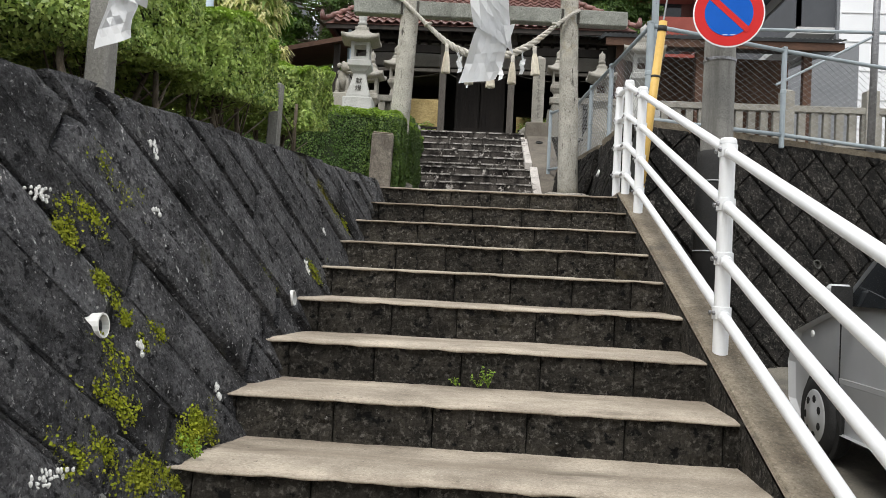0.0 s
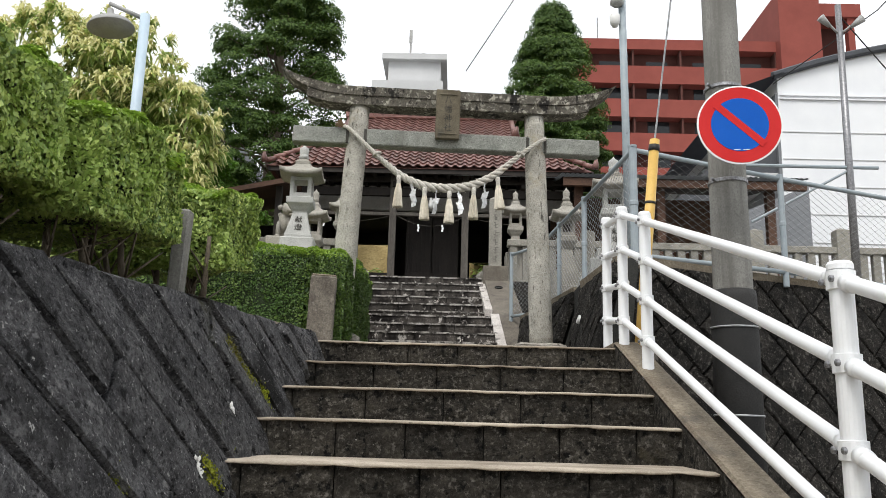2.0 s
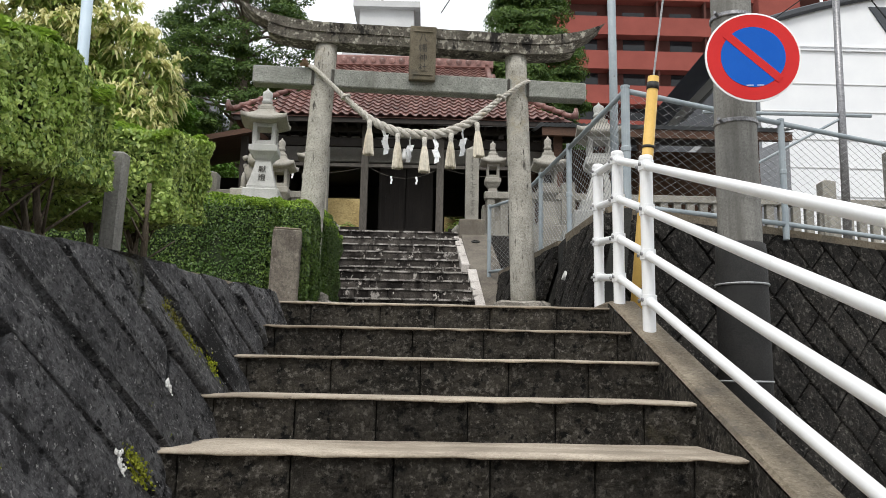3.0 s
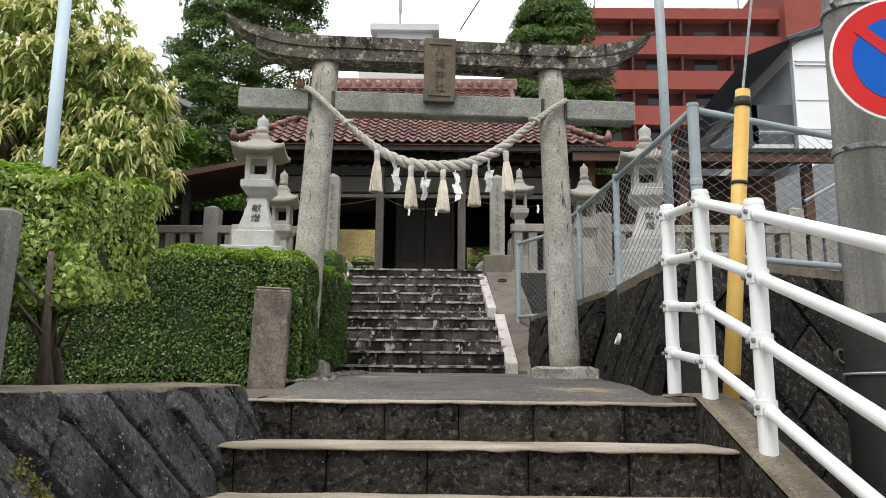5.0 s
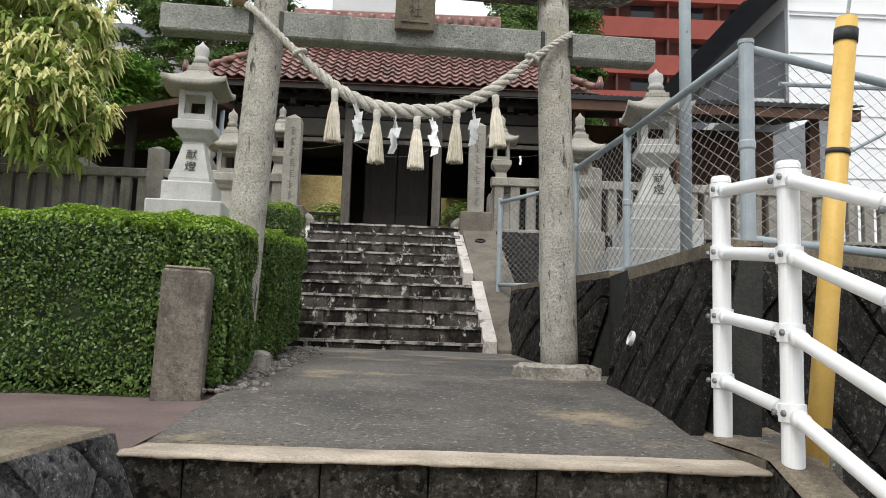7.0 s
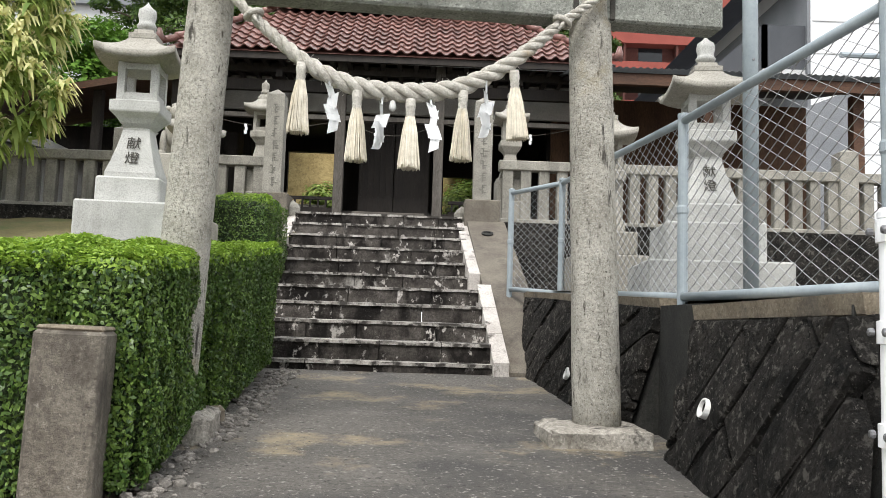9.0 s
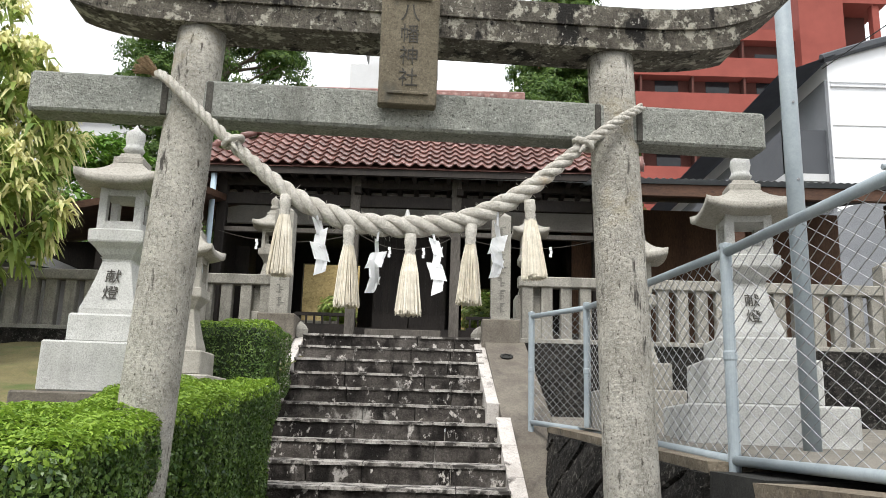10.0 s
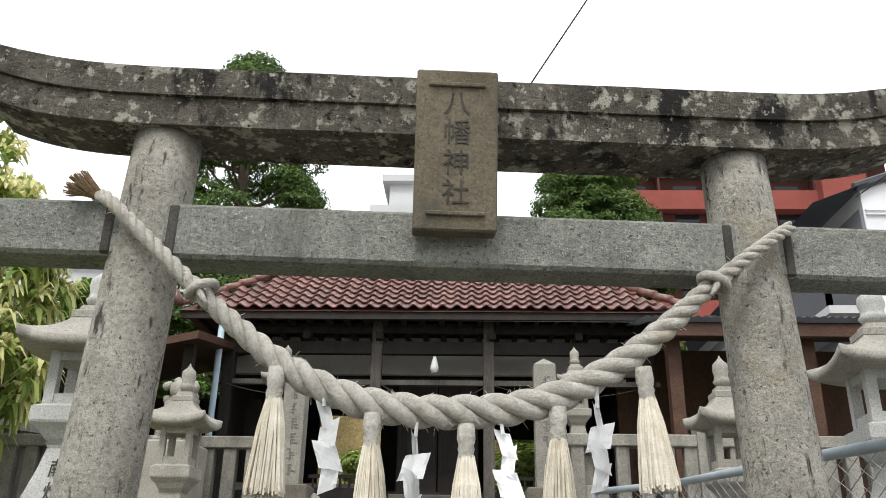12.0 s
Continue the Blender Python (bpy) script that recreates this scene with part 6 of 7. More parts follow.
def tile_mesh(w, d):
    bm = bmesh.new()
    nx = 8
    rows = []
    for j, (v, lift) in enumerate(((0.0, 0.028), (0.0, 0.046), (0.5, 0.036), (1.06, 0.012))):
        row = []
        for i in range(nx + 1):
            u = i / nx
            z = 0.034 * math.sin(2 * math.pi * u) * (1 if u < 0.5 else 0.55)
            row.append(bm.verts.new((u * w * 1.03, v * d, z + lift)))
        rows.append(row)
    for a, b in zip(rows, rows[1:]):
        for i in range(nx):
            bm.faces.new((a[i], a[i + 1], b[i + 1], b[i]))
    me = bpy.data.meshes.new("roof_tile")
    bm.normal_update()
    bm.to_mesh(me)
    bm.free()
    me.materials.append(roof_tile)
    return me


def tile_slope(owner, y0, z0, y1, z1, xl0, xr0, xl1, xr1, w, rows):
    """Tiles on a slope that faces the front; the left and right edges run from (xl0, xr0) below to (xl1, xr1) above."""
    length = math.hypot(y1 - y0, z1 - z0)
    d = length / rows
    me = tile_mesh(w, d)
    pitch = math.atan2(z1 - z0, y1 - y0)
    for j in range(rows):
        t = (j + 0.3) / rows
        a, b = xl0 + (xl1 - xl0) * t, xr0 + (xr1 - xr0) * t
        i0, i1 = math.ceil((a - xl0) / w), math.floor((b - xl0) / w)
        for i in range(i0, i1):
            ob = new("roof_tile", me)
            hang(ob, owner)
            s = j / rows
            ob.matrix_basis = Matrix.Translation((xl0 + i * w, y0 + (y1 - y0) * s, z0 + (z1 - z0) * s)) @ Matrix.Rotation(pitch, 4, "X")


bm = bmesh.new()
q = [(XA0, YA, EAVE - 0.03), (XA1, YA, EAVE - 0.03), (XA1, 23.2, EAVE - 0.03), (XA0, 23.2, EAVE - 0.03), (XB0, YB, MID - 0.03), (XB1, YB, MID - 0.03), (XB1, 21.6, MID - 0.03), (XB0, 21.6, MID - 0.03), (XB0, YR, TOPZ), (XB1, YR, TOPZ)]
v = [bm.verts.new(p) for p in q]
for f in ((0, 1, 5, 4), (1, 2, 6, 5), (2, 3, 7, 6), (3, 0, 4, 7), (4, 5, 9, 8), (6, 7, 8, 9), (5, 6, 9), (7, 4, 8)):
    bm.faces.new([v[i] for i in f])
roof = part("roof", bm, roof_tile, hall, "glazed red-brown tile roof")
tile_slope(roof, YA, EAVE, YB, MID, XA0, XA1, XB0, XB1, 0.20, 9)
tile_slope(roof, YB - 0.1, MID + 0.02, YR, TOPZ, XB0 - 0.1, XB1 + 0.1, XB0 - 0.1, XB1 + 0.1, 0.215, 7)
for (xa, xb) in ((XA0, XB0), (XA1, XB1)):
    for i in range(9):
        p0 = Vector((xa, YA, EAVE)).lerp(Vector((xb, YB, MID)), i / 9)
        p1 = Vector((xa, YA, EAVE)).lerp(Vector((xb, YB, MID)), (i + 1.08) / 9)
        bm = bmesh.new()
        tube(bm, [p0 + Vector((0, 0, 0.085)), p1 + Vector((0, 0, 0.06))], [0.058, 0.05], 10)
        part("hip_tile", bm, roof_tile, roof, smooth=True)
    bm = bmesh.new()
    tube(bm, [(xa, YA - 0.02, EAVE + 0.05), (xa * 1.01, YA - 0.05, EAVE + 0.15), (xa * 1.01, YA - 0.06, EAVE + 0.25)], [0.09, 0.06, 0.03], 8)
    part("ridge_ornament", bm, roof_tile, roof, smooth=True)
    bm = bmesh.new()
    tube(bm, [(xb, YB - 0.15, MID + 0.06), (xb, YR, TOPZ + 0.06)], [0.07, 0.065], 10)
    tube(bm, [(xb, YB - 0.2, MID + 0.05), (xb * 1.02, YB - 0.27, MID + 0.28)], [0.11, 0.03], 8)
    part("gable_ridge", bm, roof_tile, roof, smooth=True)
bm = bmesh.new()
box(bm, XB0 - 0.15, XB1 + 0.15, YR - 0.14, YR + 0.14, TOPZ - 0.02, TOPZ + 0.26, bevel=0.03)
part("ridge", bm, roof_tile, roof)
for i in range(18):
    bm = bmesh.new()
    turned(bm, [(0.07, 0), (0.075, 0.02), (0.03, 0.03), (0.0, 0.03)], 12)
    bmesh.ops.transform(bm, matrix=Matrix.Translation((XB0 + 0.1 + 0.233 * i, YR - 0.14, TOPZ + 0.12)) @ Matrix.Rotation(radians(90), 4, "X"), verts=bm.verts)
    part("ridge_round", bm, roof_tile, roof)
bm = bmesh.new()
box(bm, XA0 + 0.05, XA1 - 0.05, YA + 0.03, YA + 0.1, EAVE - 0.13, EAVE - 0.03)
part("fascia", bm, dark_wood, hall)
for i in range(26):
    x = XA0 + 0.2 + (XA1 - XA0 - 0.4) * i / 25
    bm = bmesh.new()
    box(bm, x - 0.035, x + 0.035, YA + 0.08, 18.4, EAVE - 0.12, EAVE - 0.04)
    part("rafter", bm, dark_wood, hall)
hall.location.x -= 0.17
# thin straw cord with small papers under the eaves
cordt = thing("eave_garland", "thin sagging cord with small white papers under the eaves", "cord", at=(-0.1, 17.45, 6.0))
bm = bmesh.new()
tube(bm, [(-0.85 + 1.5 * i / 20, 17.45, 5.98 - 0.24 * (1 - (2 * i / 20 - 1) ** 2)) for i in range(21)], 0.005, 5)
tube(bm, [(-3.0 + 2.1 * i / 20, 17.45, 5.97 - 0.16 * (1 - (2 * i / 20 - 1) ** 2)) for i in range(21)], 0.004, 5)
tube(bm, [(0.7 + 2.1 * i / 20, 17.45, 5.97 - 0.16 * (1 - (2 * i / 20 - 1) ** 2)) for i in range(21)], 0.004, 5)
part("cord", bm, grey_wood, cordt)
for x, z in ((-0.36, 5.78), (0.16, 5.78), (-2.4, 5.85), (2.1, 5.85)):
    bm = bmesh.new()
    for k in range(3):
        box(bm, x - 0.02 + 0.01 * (k % 2), x + 0.02 + 0.01 * (k % 2), 17.44, 17.446, z - 0.055 * (k + 1), z - 0.055 * k - 0.004)
    part("small_paper", bm, paper, cordt)

cordt.location.x -= 0.17

# side roofs of the neighbouring sheds
shed = thing("side_shed", "open timber shed with a brown-edged roof beside the hall", "shed", at=(-4.8, 17, 4.15))
bm = bmesh.new()
vv = [bm.verts.new(p) for p in ((-6.6, 15.9, 5.55), (-3.1, 15.9, 6.28), (-3.1, 19.5, 6.9), (-6.6, 19.5, 6.2), (-6.6, 15.9, 5.45), (-3.1, 15.9, 6.18), (-3.1, 19.5, 6.8), (-6.6, 19.5, 6.1))]
for f in ((0, 1, 2, 3), (7, 6, 5, 4), (0, 4, 5, 1), (1, 5, 6, 2), (2, 6, 7, 3), (3, 7, 4, 0)):
    bm.faces.new([vv[i] for i in f])
part("roof", bm, brown_wood, shed, "brown board roof edge")
for x in (-6.4, -4.4, -3.3):
    bm = bmesh.new()
    box(bm, x - 0.06, x + 0.06, 16.2, 16.32, 4.1, 5.5 + (x + 6.6) * 0.208)
    part("post", bm, dark_wood, shed)
bm = bmesh.new()
box(bm, -6.6, -3.1, 19.2, 19.35, 4.1, 6.1)
part("back_wall", bm, dark_wood, shed)
hut = thing("white_outbuilding", "low white plastered outbuilding with a dark roof", "building", at=(-6.2, 14.5, 4.0))
bm = bmesh.new()
box(bm, -9.0, -5.0, 16.0, 18.0, 4.0, 5.2)
part("wall", bm, plaster, hut)
bm = bmesh.new()
vv = [bm.verts.new(p) for p in ((-9.2, 15.6, 5.55), (-4.55, 15.6, 4.95), (-4.55, 18.3, 5.1), (-9.2, 18.3, 5.7))]
bm.faces.new(vv)
bmesh.ops.solidify(bm, geom=bm.faces[:], thickness=0.08)
part("roof", bm, dark_panel, hut)
shed2 = thing("side_shed", "timber shed with a thin ribbed metal roof beside the hall", "shed", at=(5, 18, 4.15))
bm = bmesh.new()
sheet(bm, lambda u, v: Vector((2.35 + 4.9 * u, 15.9 + 3.4 * v, 6.50 + 0.7 * v + 0.012 * math.sin(u * 4.9 / 0.1 * 6.283))), 196, 2)
bmesh.ops.solidify(bm, geom=bm.faces[:], thickness=0.03)
part("roof", bm, metal_roof, shed2, "thin ribbed grey metal roof")
bm = bmesh.new()
box(bm, 2.4, 7.2, 15.98, 16.08, 6.28, 6.44)
part("eave_board", bm, brown_wood, shed2)
for x in (2.75, 4.4, 6.6):
    bm = bmesh.new()
    box(bm, x - 0.08, x + 0.08, 16.3, 16.46, 4.1, 6.35)
    part("post", bm, brown_wood, shed2, "reddish timber post")
# board sheet under the roof, its near-black colour giving the underside's shade
bm = bmesh.new()
sheet(bm, lambda u, v: Vector((2.38 + 4.84 * u, 15.95 + 3.3 * v, 6.44 + 0.68 * v)), 2, 2)
bmesh.ops.solidify(bm, geom=bm.faces[:], thickness=0.02)
part("soffit", bm, dark_wood, shed2, "board underside of the roof, near-black for its shade")
bm = bmesh.new()
box(bm, 2.5, 7.1, 19.0, 19.1, 4.1, 6.9)
part("back_wall", bm, surface("dim_brown_boards", (0.07, 0.035, 0.02), (0.12, 0.065, 0.035), 4, 0.8, 0.2, 50, stretch=(1, 1, 0.2)), shed2)
bm = bmesh.new()
sheet(bm, lambda u, v: Vector((-9 + 18 * u, 24.6 + 1.8 * v, 4.1 + 3.6 * v + 0.25 * noise.noise((u * 9, v * 5, 1)))), 40, 14)
structure(part("earth_bank", bm, bank_soil, smooth=True), "sunlit yellow soil bank behind the hall", "ground")


# ==== trees ====
def strips(name, centres, outs, per, length, width, droop, material, parent, seed, label="", spread=0.9):
    """Drooping narrow leaves in sprays: two-piece strips from each centre."""
    rng = np.random.default_rng(seed)
    C = np.repeat(np.asarray(centres, float), per, axis=0)
    O = np.repeat(np.asarray(outs, float), per, axis=0)
    n = len(C)
    d = O + rng.normal(0, spread, (n, 3))
    d[:, 2] += 0.15
    d /= np.linalg.norm(d, axis=1)[:, None] + 1e-9
    s = np.cross(d, np.array([0, 0, 1.0]) + rng.normal(0, 0.3, (n, 3)))
    s /= np.linalg.norm(s, axis=1)[:, None] + 1e-9
    L = (length * rng.uniform(0.6, 1.2, n))[:, None]
    w = width * 0.5
    p0 = C + rng.normal(0, 0.03, (n, 3))
    p1 = p0 + d * L * 0.5
    p2 = p1 + d * L * 0.32 + np.array([0, 0, -1.0]) * L * droop
    V = np.stack([p0 - s * w * 0.4, p0 + s * w * 0.4, p1 + s * w, p1 - s * w, p2 + s * w * 0.25, p2 - s * w * 0.25], axis=1)
    me = bpy.data.meshes.new(name)
    me.vertices.add(6 * n)
    me.vertices.foreach_set("co", V.reshape(-1))
    base = np.arange(n)[:, None] * 6
    idx = (base + np.array([[0, 1, 2, 3, 3, 2, 4, 5]])).reshape(-1)
    me.loops.add(8 * n)
    me.loops.foreach_set("vertex_index", idx)
    me.polygons.add(2 * n)
    me.polygons.foreach_set("loop_start", np.arange(0, 8 * n, 4))
    me.materials.append(material)
    me.update()
    me.validate()
    ob = new(name, me)
    hang(ob, parent)
    if label:
        ob["label"] = label
    return ob


def limb(bm, a, b, r0, r1, rnd, wig=0.12):
    a, b = Vector(a), Vector(b)
    pts = [a.lerp(b, t) + Vector((rnd.uniform(-wig, wig), rnd.uniform(-wig, wig), 0)) * (1 if 0 < t < 1 else 0) for t in (0, 0.33, 0.66, 1)]
    tube(bm, pts, [r0 + (r1 - r0) * t for t in (0, 0.33, 0.66, 1)], 9)


def blossom_tree(x, y, z, blobs, seed, n):
    t = thing("blossoming_tree", "broad tree with drooping narrow leaves and cream-yellow catkins", "tree", at=(x, y, z))
    rnd = random.Random(seed)
    rng = np.random.default_rng(seed)
    bm = bmesh.new()
    limb(bm, (x, y, z), (x + 0.2, y, z + 2.6), 0.26, 0.18, rnd)
    for c, r in blobs:
        limb(bm, (x + 0.15, y, z + rnd.uniform(1.4, 2.5)), c, 0.11, 0.03, rnd, 0.25)
    part("trunk", bm, bark, t, smooth=True)
    cen, out, cen2, out2 = [], [], [], []
    tot = sum(r[0] * r[2] for _, r in blobs)
    for c, r in blobs:
        for _ in range(int(n * r[0] * r[2] / tot)):
            d = rng.normal(0, 1, 3)
            d /= np.linalg.norm(d)
            rad = rng.uniform(0.55, 1.0) ** 0.5
            f = 1 + 0.22 * noise.noise((d[0] * 2.3 + c[0], d[1] * 2.3, d[2] * 2.3))
            p = np.array(c) + d * np.array(r) * rad * f
            cen.append(p)
            out.append(d * 0.6 + np.array([0, 0, 0.45]))
            if rad > 0.78 and d[2] > -0.5 and rng.random() < 0.95:
                cen2.append(p + d * 0.05 + np.array([0, 0, 0.05]))
                out2.append(d * 0.7 + np.array([0, 0, 0.35]))
    strips("crown", cen, out, 15, 0.27, 0.062, 0.42, leaf_tree, t, seed)
    strips("catkin_mass", cen2, out2, 19, 0.27, 0.046, 0.46, blossom, t, seed + 1, "drooping cream-yellow catkins", 0.8)
    return t


flowering = blossom_tree(-6.2, 14.2, 4.0, [((-6.6, 14.0, 7.4), (1.5, 1.3, 1.2)), ((-5.1, 13.8, 7.1), (1.1, 1.1, 1.25)), ((-4.3, 13.9, 6.3), (0.85, 0.9, 1.0)), ((-4.1, 13.6, 5.3), (0.75, 0.8, 0.75)), ((-7.9, 14.2, 6.9), (1.2, 1.2, 1.3)), ((-5.6, 13.8, 5.6), (1.3, 1.0, 0.9)), ((-9.0, 14.5, 7.4), (1.2, 1.2, 1.1)), ((-7.3, 13.6, 5.5), (1.3, 1.0, 0.9))], 31, 1500)
flowering.location.x -= 0.5



def conifer(x, y, z, top, rad, seed, label, lobes=300, narrow=1.0, tip=2.7):
    t = thing("conifer", label, "tree", "conifers", at=(x, y, z))
    rnd = random.Random(seed)
    rng = np.random.default_rng(seed)
    bm = bmesh.new()
    limb(bm, (x, y, z), (x, y, top - 0.6), 0.35, 0.06, rnd, 0.08)
    hgt = top - z
    P, N = [], []
    for i in range(lobes):
        s = rnd.uniform(0.15, 0.99)
        prof = (math.sin(min(s / 0.4, 1) * math.pi / 2) if s < 0.55 else (1 - ((s - 0.55) / 0.46) ** tip)) * narrow
        a = rnd.uniform(0, 6.283)
        r = rad * max(prof, 0.05) * rnd.uniform(0.62, 0.98)
        c = np.array((x + r * math.cos(a), y + r * math.sin(a), z + hgt * s))
        if i % 3 == 0:
            limb(bm, (x, y, c[2] - 0.4), c, 0.05, 0.015, rnd, 0.05)
        lr = rnd.uniform(0.36, 0.66)
        d = rng.normal(0, 1, (480, 3))
        d /= np.linalg.norm(d, axis=1)[:, None]
        d[:, 2] = np.abs(d[:, 2]) * 0.9 + 0.1 * d[:, 2]
        rr_ = lr * (0.65 + 0.35 * rng.random((480, 1))) * np.array([[1.0, 1.0, 0.85]])
        P.append(c + d * rr_)
        N.append(d + np.array([0, 0, 0.3]))
    part("trunk", bm, bark, t, smooth=True)
    leaves("crown", np.concatenate(P), np.concatenate(N), 0.055, leaf_conifer, t, seed=seed, aspect=0.4, jitter=0.45)
    return t


conifer(-5.35, 24.0, 4.1, 15.7, 2.15, 41, "tall dark green conifer with rounded tufted crown")
conifer(3.4, 26.0, 4.1, 15.5, 1.7, 42, "dark green conifer behind the hall", tip=1.6)
conifer(2.6, 25.0, 4.1, 11.8, 1.9, 43, "lower dark green conifer behind the hall roof", 150)


def leafy_tree(x, y, z, blobs, seed, mat, label, per):
    t = thing("leafy_tree", label, "tree", "leafy trees", at=(x, y, z))
    rnd = random.Random(seed)
    rng = np.random.default_rng(seed)
    bm = bmesh.new()
    limb(bm, (x, y, z), (x, y, z + 1.6), 0.14, 0.09, rnd)
    P, N = [], []
    for c, r in blobs:
        limb(bm, (x, y, z + 1.4), c, 0.06, 0.02, rnd)
        d = rng.normal(0, 1, (per, 3))
        d /= np.linalg.norm(d, axis=1)[:, None]
        f = np.array([1 + 0.3 * noise.noise((q[0] * 3 + c[0], q[1] * 3, q[2] * 3)) for q in d])[:, None]
        P.append(np.array(c) + d * np.array(r) * f * rng.uniform(0.6, 1, (per, 1)))
        N.append(d * 0.4 + np.array([0, 0, 1]))
    part("trunk", bm, bark, t, smooth=True)
    leaves("crown", np.concatenate(P), np.concatenate(N), 0.06, mat, t, seed=seed, jitter=0.5)


leafy_tree(-6.6, 20.5, 4.1, [((-6.8, 20.5, 7.2), (1.5, 1.2, 0.7)), ((-5.6, 20.3, 6.6), (1.2, 1.0, 0.6)), ((-7.9, 20.5, 6.5), (1.2, 1.0, 0.7)), ((-6.3, 20.2, 7.9), (0.9, 0.8, 0.5))], 51, leaf_bright, "bright green spreading maple behind the shed", 4200)
leafy_tree(1.9, 24.0, 4.1, [((1.4, 24.0, 5.5), (0.9, 0.6, 0.7)), ((2.2, 24.0, 5.9), (0.8, 0.6, 0.6))], 52, leaf_shrub, "green shrub behind the hall's opening", 2500)
leafy_tree(-1.9, 24.4, 4.1, [((-2.2, 24.4, 5.7), (0.5, 0.4, 0.4)), ((-1.1, 24.4, 5.5), (0.25, 0.3, 0.3))], 53, leaf_shrub, "small tree before the soil bank", 1200)

# ==== buildings in the distance ====
red = thing("apartment_block", "brick-red apartment block with dark recessed balconies", "building", at=(18, 62, 0))
bm = bmesh.new()
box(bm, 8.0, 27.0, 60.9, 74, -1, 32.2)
part("recess_wall", bm, red_shaded, red)
for i in range(11):
    zt = 32.6 - 2.78 * i + (0 if i == 0 else 0.5)
    bm = bmesh.new()
    box(bm, 7.8, 27.0, 59.9, 60.05, zt - (0.75 if i == 0 else 1.35), zt)
    box(bm, 7.8, 27.0, 59.9, 61.0, zt - (0.75 if i == 0 else 1.35) - 0.12, zt - (0.75 if i == 0 else 1.35))
    part("balcony_front", bm, red_wall, red, "brick-red balcony parapet")
    for k in range(5):
        x = 9.2 + 3.7 * k
        bm = bmesh.new()
        box(bm, x, x + 1.7, 60.86, 60.9, zt - 2.9, zt - 1.5)
        part("window", bm, car_glass, red)
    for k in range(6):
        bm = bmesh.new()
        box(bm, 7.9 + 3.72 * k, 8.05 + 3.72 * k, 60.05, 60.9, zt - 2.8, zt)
        part("fin_wall", bm, red_shaded, red)
bm = bmesh.new()
box(bm, 26.6, 29.8, 59.0, 68, -1, 36.4)
part("stair_tower", bm, red_wall, red)
bm = bmesh.new()
box(bm, 29.8, 33.2, 59.4, 66, 34.6, 35.7)
box(bm, 29.8, 30.6, 59.4, 66, -1, 30.8)
box(bm, 30.6, 33.0, 59.4, 66, -1, 30.8)
box(bm, 32.2, 32.7, 59.6, 60.2, 30.8, 34.6)
part("stair_balcony", bm, red_wall, red)
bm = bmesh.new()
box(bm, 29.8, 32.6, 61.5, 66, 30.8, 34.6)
part("stair_recess", bm, red_shaded, red)
for x in (13.0, 24.3, 9.2):
    bm = bmesh.new()
    tube(bm, [(x, 62, 32), (x, 62, 35.5)], 0.05, 6)
    part("antenna", bm, bolt_metal, red)

red.location.x -= 1.6
red.location.z -= 0.6

white = thing("white_building", "white sided building with a curved roof and dark balconies", "building", at=(20, 36, 0))
bm = bmesh.new()
n = 24
lo, hi, lo2, hi2 = [], [], [], []
for i in range(n + 1):
    x = 13.2 + 20 * i / n
    z = 15.35 + 2.0 * math.sin(min((x - 13.2) / 11, 1.6) * math.pi / 2) ** 0.8 if x > 13.2 else 15.35
    lo.append(bm.verts.new((x, 30.5, -1)))
    hi.append(bm.verts.new((x, 30.5, z)))
    lo2.append(bm.verts.new((x, 56, -1)))
    hi2.append(bm.verts.new((x, 56, z)))
for i in range(n):
    bm.faces.new((lo[i], lo[i + 1], hi[i + 1], hi[i]))
    bm.faces.new((hi[i], hi[i + 1], hi2[i + 1], hi2[i]))
    bm.faces.new((hi2[i], hi2[i + 1], lo2[i + 1], lo2[i]))
bm.faces.new((lo[0], hi[0], hi2[0], lo2[0]))
part("wall_shell", bm, white_wall, white)
bm = bmesh.new()
for i in range(n):
    a, b = Vector((13.0 + 20 * i / n, 30.3, 0)), Vector((13.0 + 20 * (i + 1) / n, 30.3, 0))
    za = 15.35 + 2.0 * math.sin(min(max(a.x - 13.2, 0) / 11, 1.6) * math.pi / 2) ** 0.8
    zb = 15.35 + 2.0 * math.sin(min(max(b.x - 13.2, 0) / 11, 1.6) * math.pi / 2) ** 0.8
    tube(bm, [(a.x, 30.4, za + 0.05), (b.x, 30.4, zb + 0.05)], 0.16, 6)
part("roof_edge", bm, dark_panel, white, "dark curved roof edge")
for z in (14.6, 14.45):
    bm = bmesh.new()
    box(bm, 13.25, 33, 30.42, 30.5, z, z + 0.05)
    part("siding_band", bm, white_wall, white)
for i in range(12):
    bm = bmesh.new()
    box(bm, 13.25, 33, 30.47, 30.5, 1.0 + 1.1 * i, 1.03 + 1.1 * i)
    part("siding_joint", bm, grey_wall, white)
bm = bmesh.new()
tv = [bm.verts.new(p) for p in ((17.6, 30.44, 16.3), (19.2, 30.44, 16.3), (18.4, 30.44, 15.0))]
tb = [bm.verts.new((v.co.x, 30.49, v.co.z)) for v in tv]
bm.faces.new(tv[::-1])
for i in range(3):
    bm.faces.new((tv[i], tv[(i + 1) % 3], tb[(i + 1) % 3], tb[i]))
part("gable_vent", bm, dark_panel, white, "dark triangular louvre vent")
bm = bmesh.new()
sheet(bm, lambda u, v: Vector((13.4 - 1.9 * u, 30.2 + 26 * v, 15.5 - 0.75 * u)), 2, 2)
bmesh.ops.solidify(bm, geom=bm.faces[:], thickness=0.25)
part("side_eave", bm, dark_panel, white, "dark side eave")
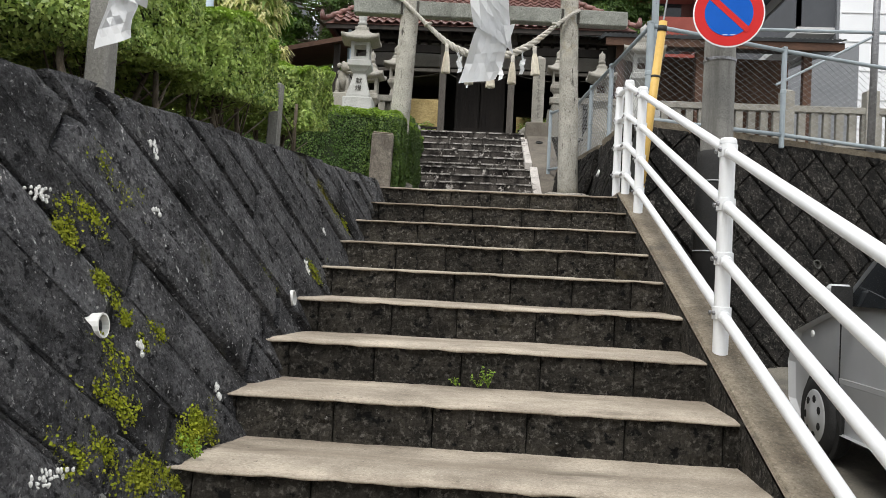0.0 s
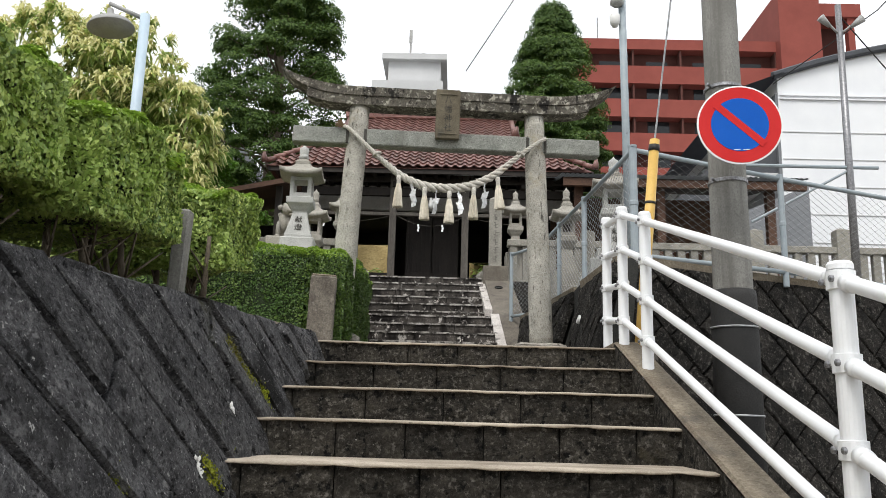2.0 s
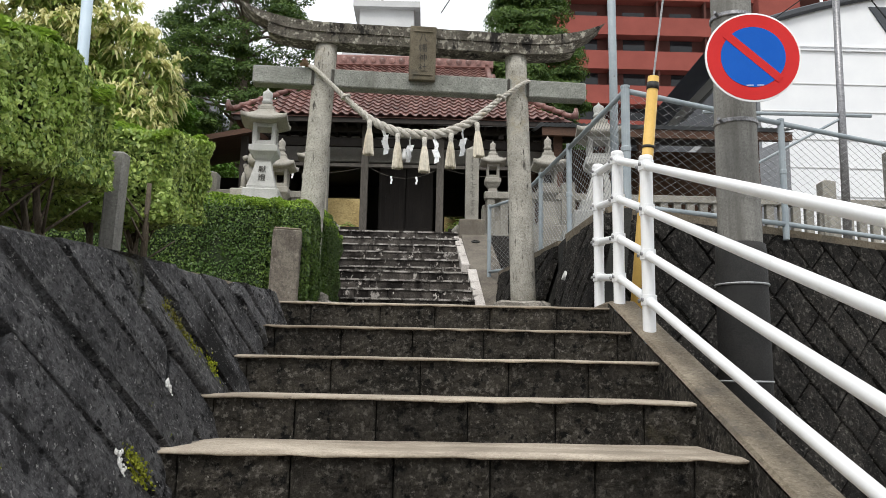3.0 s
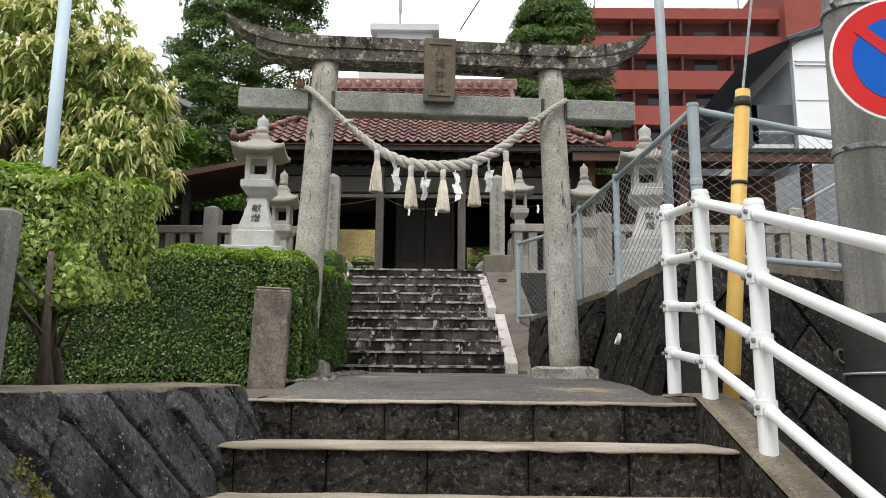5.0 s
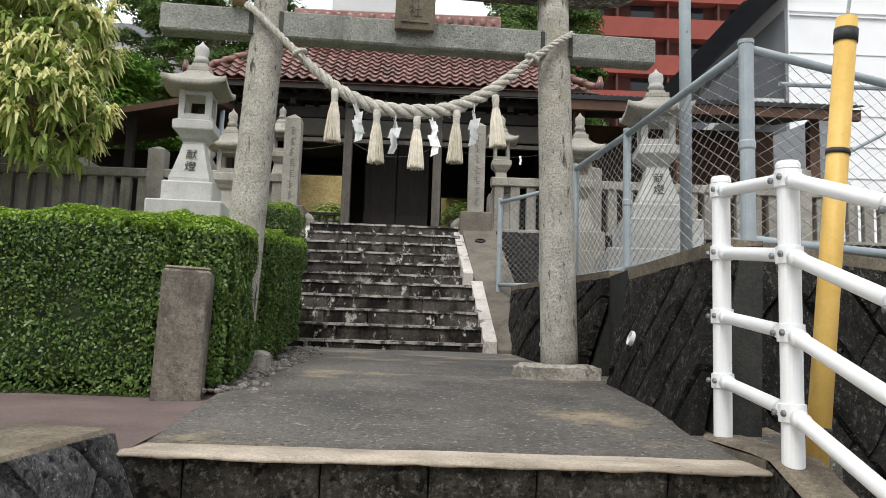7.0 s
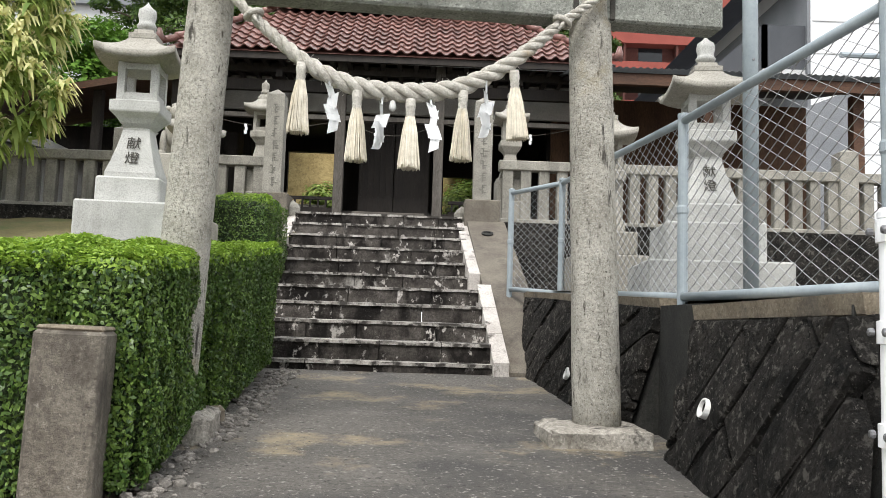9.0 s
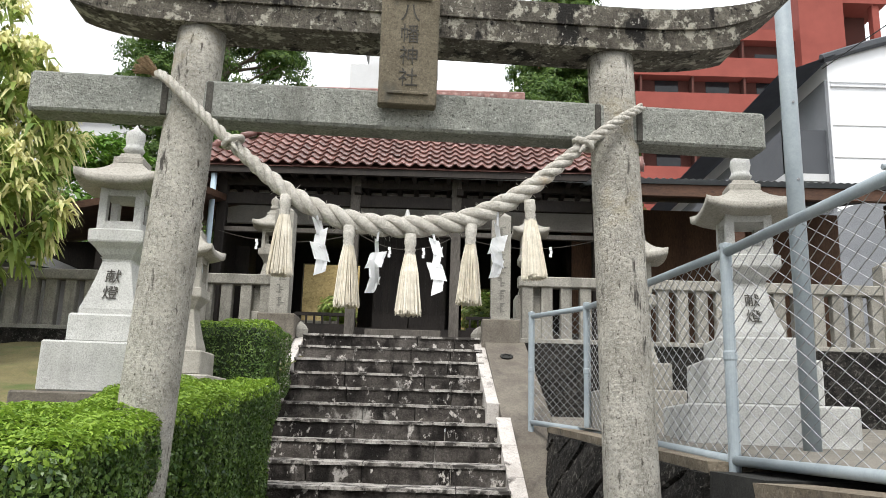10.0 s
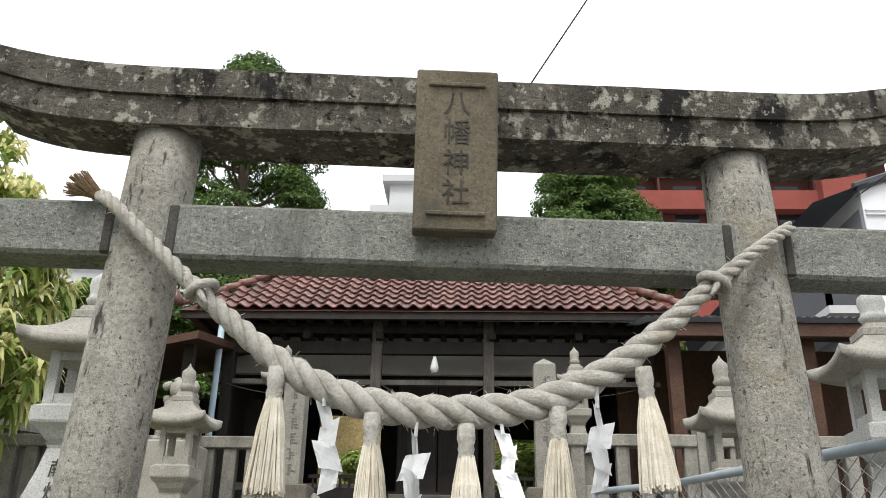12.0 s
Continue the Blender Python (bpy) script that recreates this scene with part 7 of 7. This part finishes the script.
for zt in (13.0, 9.9, 6.8):
    bm = bmesh.new()
    box(bm, 11.7, 11.85, 30.7, 52, zt - 1.5, zt)
    box(bm, 11.7, 13.2, 30.7, 30.85, zt - 1.5, zt)
    part("balcony_front", bm, dark_panel, white, "charcoal balcony panel")
    bm = bmesh.new()
    box(bm, 11.7, 13.2, 30.7, 52, zt - 1.75, zt - 1.5)
    part("balcony_slab", bm, grey_wall, white)
    for k in range(4):
        bm = bmesh.new()
        box(bm, 13.12, 13.19, 32.0 + 5 * k, 34.4 + 5 * k, zt - 0.9, zt + 1.0)
        part("window", bm, car_glass, white)
bm = bmesh.new()
box(bm, 13.10, 13.2, 30.55, 56, -1, 14.7)
part("side_wall", bm, mid_panel, white)

white.location.x -= 0.45

lower = thing("grey_annex", "slate grey low annex with a sloping roof", "building", at=(8, 24, 2))
bm = bmesh.new()
vv = [bm.verts.new(p) for p in ((6.6, 24, 2), (10.8, 24, 2), (10.8, 24, 8.9), (6.6, 24, 7.1), (6.6, 30, 2), (10.8, 30, 2), (10.8, 30, 8.9), (6.6, 30, 7.1))]
for f in ((0, 1, 2, 3), (5, 4, 7, 6), (4, 0, 3, 7), (1, 5, 6, 2), (3, 2, 6, 7)):
    bm.faces.new([vv[i] for i in f])
part("wall_shell", bm, mid_panel, lower)
bm = bmesh.new()
box(bm, 7.6, 8.7, 23.9, 24.0, 7.0, 7.7)
part("wall_unit", bm, plaster, lower, "pale wall unit")

tow = thing("concrete_tower", "pale grey concrete stair tower with an antenna", "building", at=(-1.6, 39, 0))
bm = bmesh.new()
box(bm, -2.95, -0.35, 38, 41.5, -1, 19.3)
part("shaft", bm, grey_wall, tow)
bm = bmesh.new()
box(bm, -3.25, -0.05, 37.7, 41.8, 19.3, 19.6)
part("roof_slab", bm, grey_wall, tow)
bm = bmesh.new()
box(bm, -3.6, -0.2, 36.8, 38, -1, 17.75)
part("lower_block", bm, grey_wall, tow)
bm = bmesh.new()
tube(bm, [(-1.95, 39, 19.5), (-1.95, 39, 21.4)], 0.05, 6)
box(bm, -2.03, -1.87, 38.95, 39.05, 20.8, 21.5)
box(bm, -1.35, -1.2, 38.9, 39.0, 19.6, 20.2)
part("antenna", bm, lamp_shade, tow)

tow.location.x -= 0.35

flats = thing("apartment_block", "pale grey apartment block beyond the trees", "building", at=(-20, 43, 0))
bm = bmesh.new()
box(bm, -34, -12.2, 40, 50, -1, 16.2)
part("wall", bm, grey_wall, flats)
bm = bmesh.new()
box(bm, -34.3, -11.9, 39.7, 50.3, 16.2, 16.8)
part("roof_slab", bm, mid_panel, flats)
for i in range(5):
    for k in range(6):
        bm = bmesh.new()
        x = -14.6 - 3.1 * k
        box(bm, x, x + 1.6, 39.95, 40.0, 13.7 - 2.9 * i, 15.0 - 2.9 * i)
        w = part("window", bm, car_glass, flats)
        bm = bmesh.new()
        box(bm, x + 0.76, x + 0.84, 39.92, 39.95, 13.7 - 2.9 * i, 15.0 - 2.9 * i)
        box(bm, x - 0.1, x + 1.7, 39.9, 39.98, 13.6 - 2.9 * i, 13.7 - 2.9 * i)
        part("window_frame", bm, sign_white, w)
    bm = bmesh.new()
    box(bm, -33.8, -12.4, 39.0, 39.12, 12.3 - 2.9 * i, 13.5 - 2.9 * i)
    box(bm, -33.8, -12.4, 39.0, 40.0, 12.15 - 2.9 * i, 12.3 - 2.9 * i)
    part("balcony", bm, grey_wall, flats)

# ==== lamps, poles and cables ====
lamp = thing("street_lamp", "pale blue street lamp post with a grey dish shade", "street lamp", at=(-4.0, 10.8, 3.0))
bm = bmesh.new()
tube(bm, [(-3.98, 10.8, 2.2), (-4.0, 10.8, 5.0), (-4.02, 10.8, 7.02)], [0.075, 0.072, 0.068], 14)
part("post", bm, lamp_blue, lamp, smooth=True)
bm = bmesh.new()
tube(bm, [(-4.02, 10.8, 6.95), (-4.30, 10.78, 7.07), (-4.52, 10.76, 7.16)], [0.035, 0.03, 0.03], 10)
part("arm", bm, lamp_shade, lamp, smooth=True)
bm = bmesh.new()
turned(bm, [(0.31, 0.0), (0.315, 0.01), (0.27, 0.085), (0.16, 0.14), (0.06, 0.17), (0.04, 0.30), (0.0, 0.31)], 26)
turned(bm, [(0.0, 0.03), (0.28, 0.03), (0.30, 0.004)], 26)
bmesh.ops.transform(bm, matrix=Matrix.Translation((-4.46, 10.76, 6.78)) @ Matrix.Rotation(radians(-8), 4, "Y"), verts=bm.verts)
part("shade", bm, lamp_shade, lamp, "wide grey dish shade", True)
wp = thing("steel_pole", "thin dark steel pole with two lamps and a cross bar", "pole", at=(6.1, 12.0, 3.1))
bm = bmesh.new()
tube(bm, [(6.05, 12.0, 3.0), (6.11, 12.0, 8.05)], [0.06, 0.045], 12)
part("shaft", bm, bolt_metal, wp, smooth=True)
for sx in (-1, 1):
    bm = bmesh.new()
    tube(bm, [(6.1, 12.0, 7.55), (6.1 + sx * 0.16, 11.95, 7.68)], 0.018, 8)
    tube(bm, [(6.1 + sx * 0.16, 11.95, 7.66), (6.1 + sx * 0.32, 11.9, 7.78)], [0.03, 0.065], 12)
    part("lamp_head", bm, lamp_shade, wp, smooth=True)
bm = bmesh.new()
tube(bm, [(4.1, 12.0, 5.42), (6.5, 12.0, 5.42)], 0.028, 8)
tube(bm, [(4.6, 12.0, 4.55), (6.08, 12.0, 5.38)], 0.02, 8)
part("cross_bar", bm, galv, wp)
lamp.location.x -= 0.09
lines = thing("overhead_cables", "thin dark overhead cables across the white sky", "cable", at=(0, 14, 9))
for pts, r in (([(0.4, 14.0, 7.75), (1.5, 14.0, 9.6), (4.0, 14.0, 13.9)], 0.009), ([(6.1, 12.0, 7.9), (7.6, 12.6, 6.6), (9.2, 13.5, 6.1)], 0.010), ([(12.5, 30.3, 15.0), (15.0, 27.0, 16.4), (22, 20, 24)], 0.02)):
    bm = bmesh.new()
    tube(bm, pts, r, 5)
    part("cable", bm, cable, lines)

# ==== papers of the rope at the foot of the steps ====
gate = thing("entry_rope", "thin straw rope strung on two bamboo poles", "rope", at=(0.2, 0.0, 0.05))
bm = bmesh.new()
tube(bm, [(-1.55 + 3.5 * i / 24, 0.0, 1.92 - 0.12 * (1 - (2 * i / 24 - 1) ** 2)) for i in range(25)], 0.012, 8)
part("cord", bm, rope_fibre, gate, smooth=True)
for x, zb in ((-1.55, 1.82), (1.95, 0.0)):
    bm = bmesh.new()
    tube(bm, [(x, 0.0, zb), (x, 0.0, 2.1)], [0.025, 0.02], 10)
    part("bamboo_pole", bm, yellow_plastic, gate, smooth=True)
for x, z, turn in ((0.435, 1.765, 25), (-0.02, 1.80, -20)):
    copy_thing(shide, pose(x, 0.0, z, 0, 4, turn))
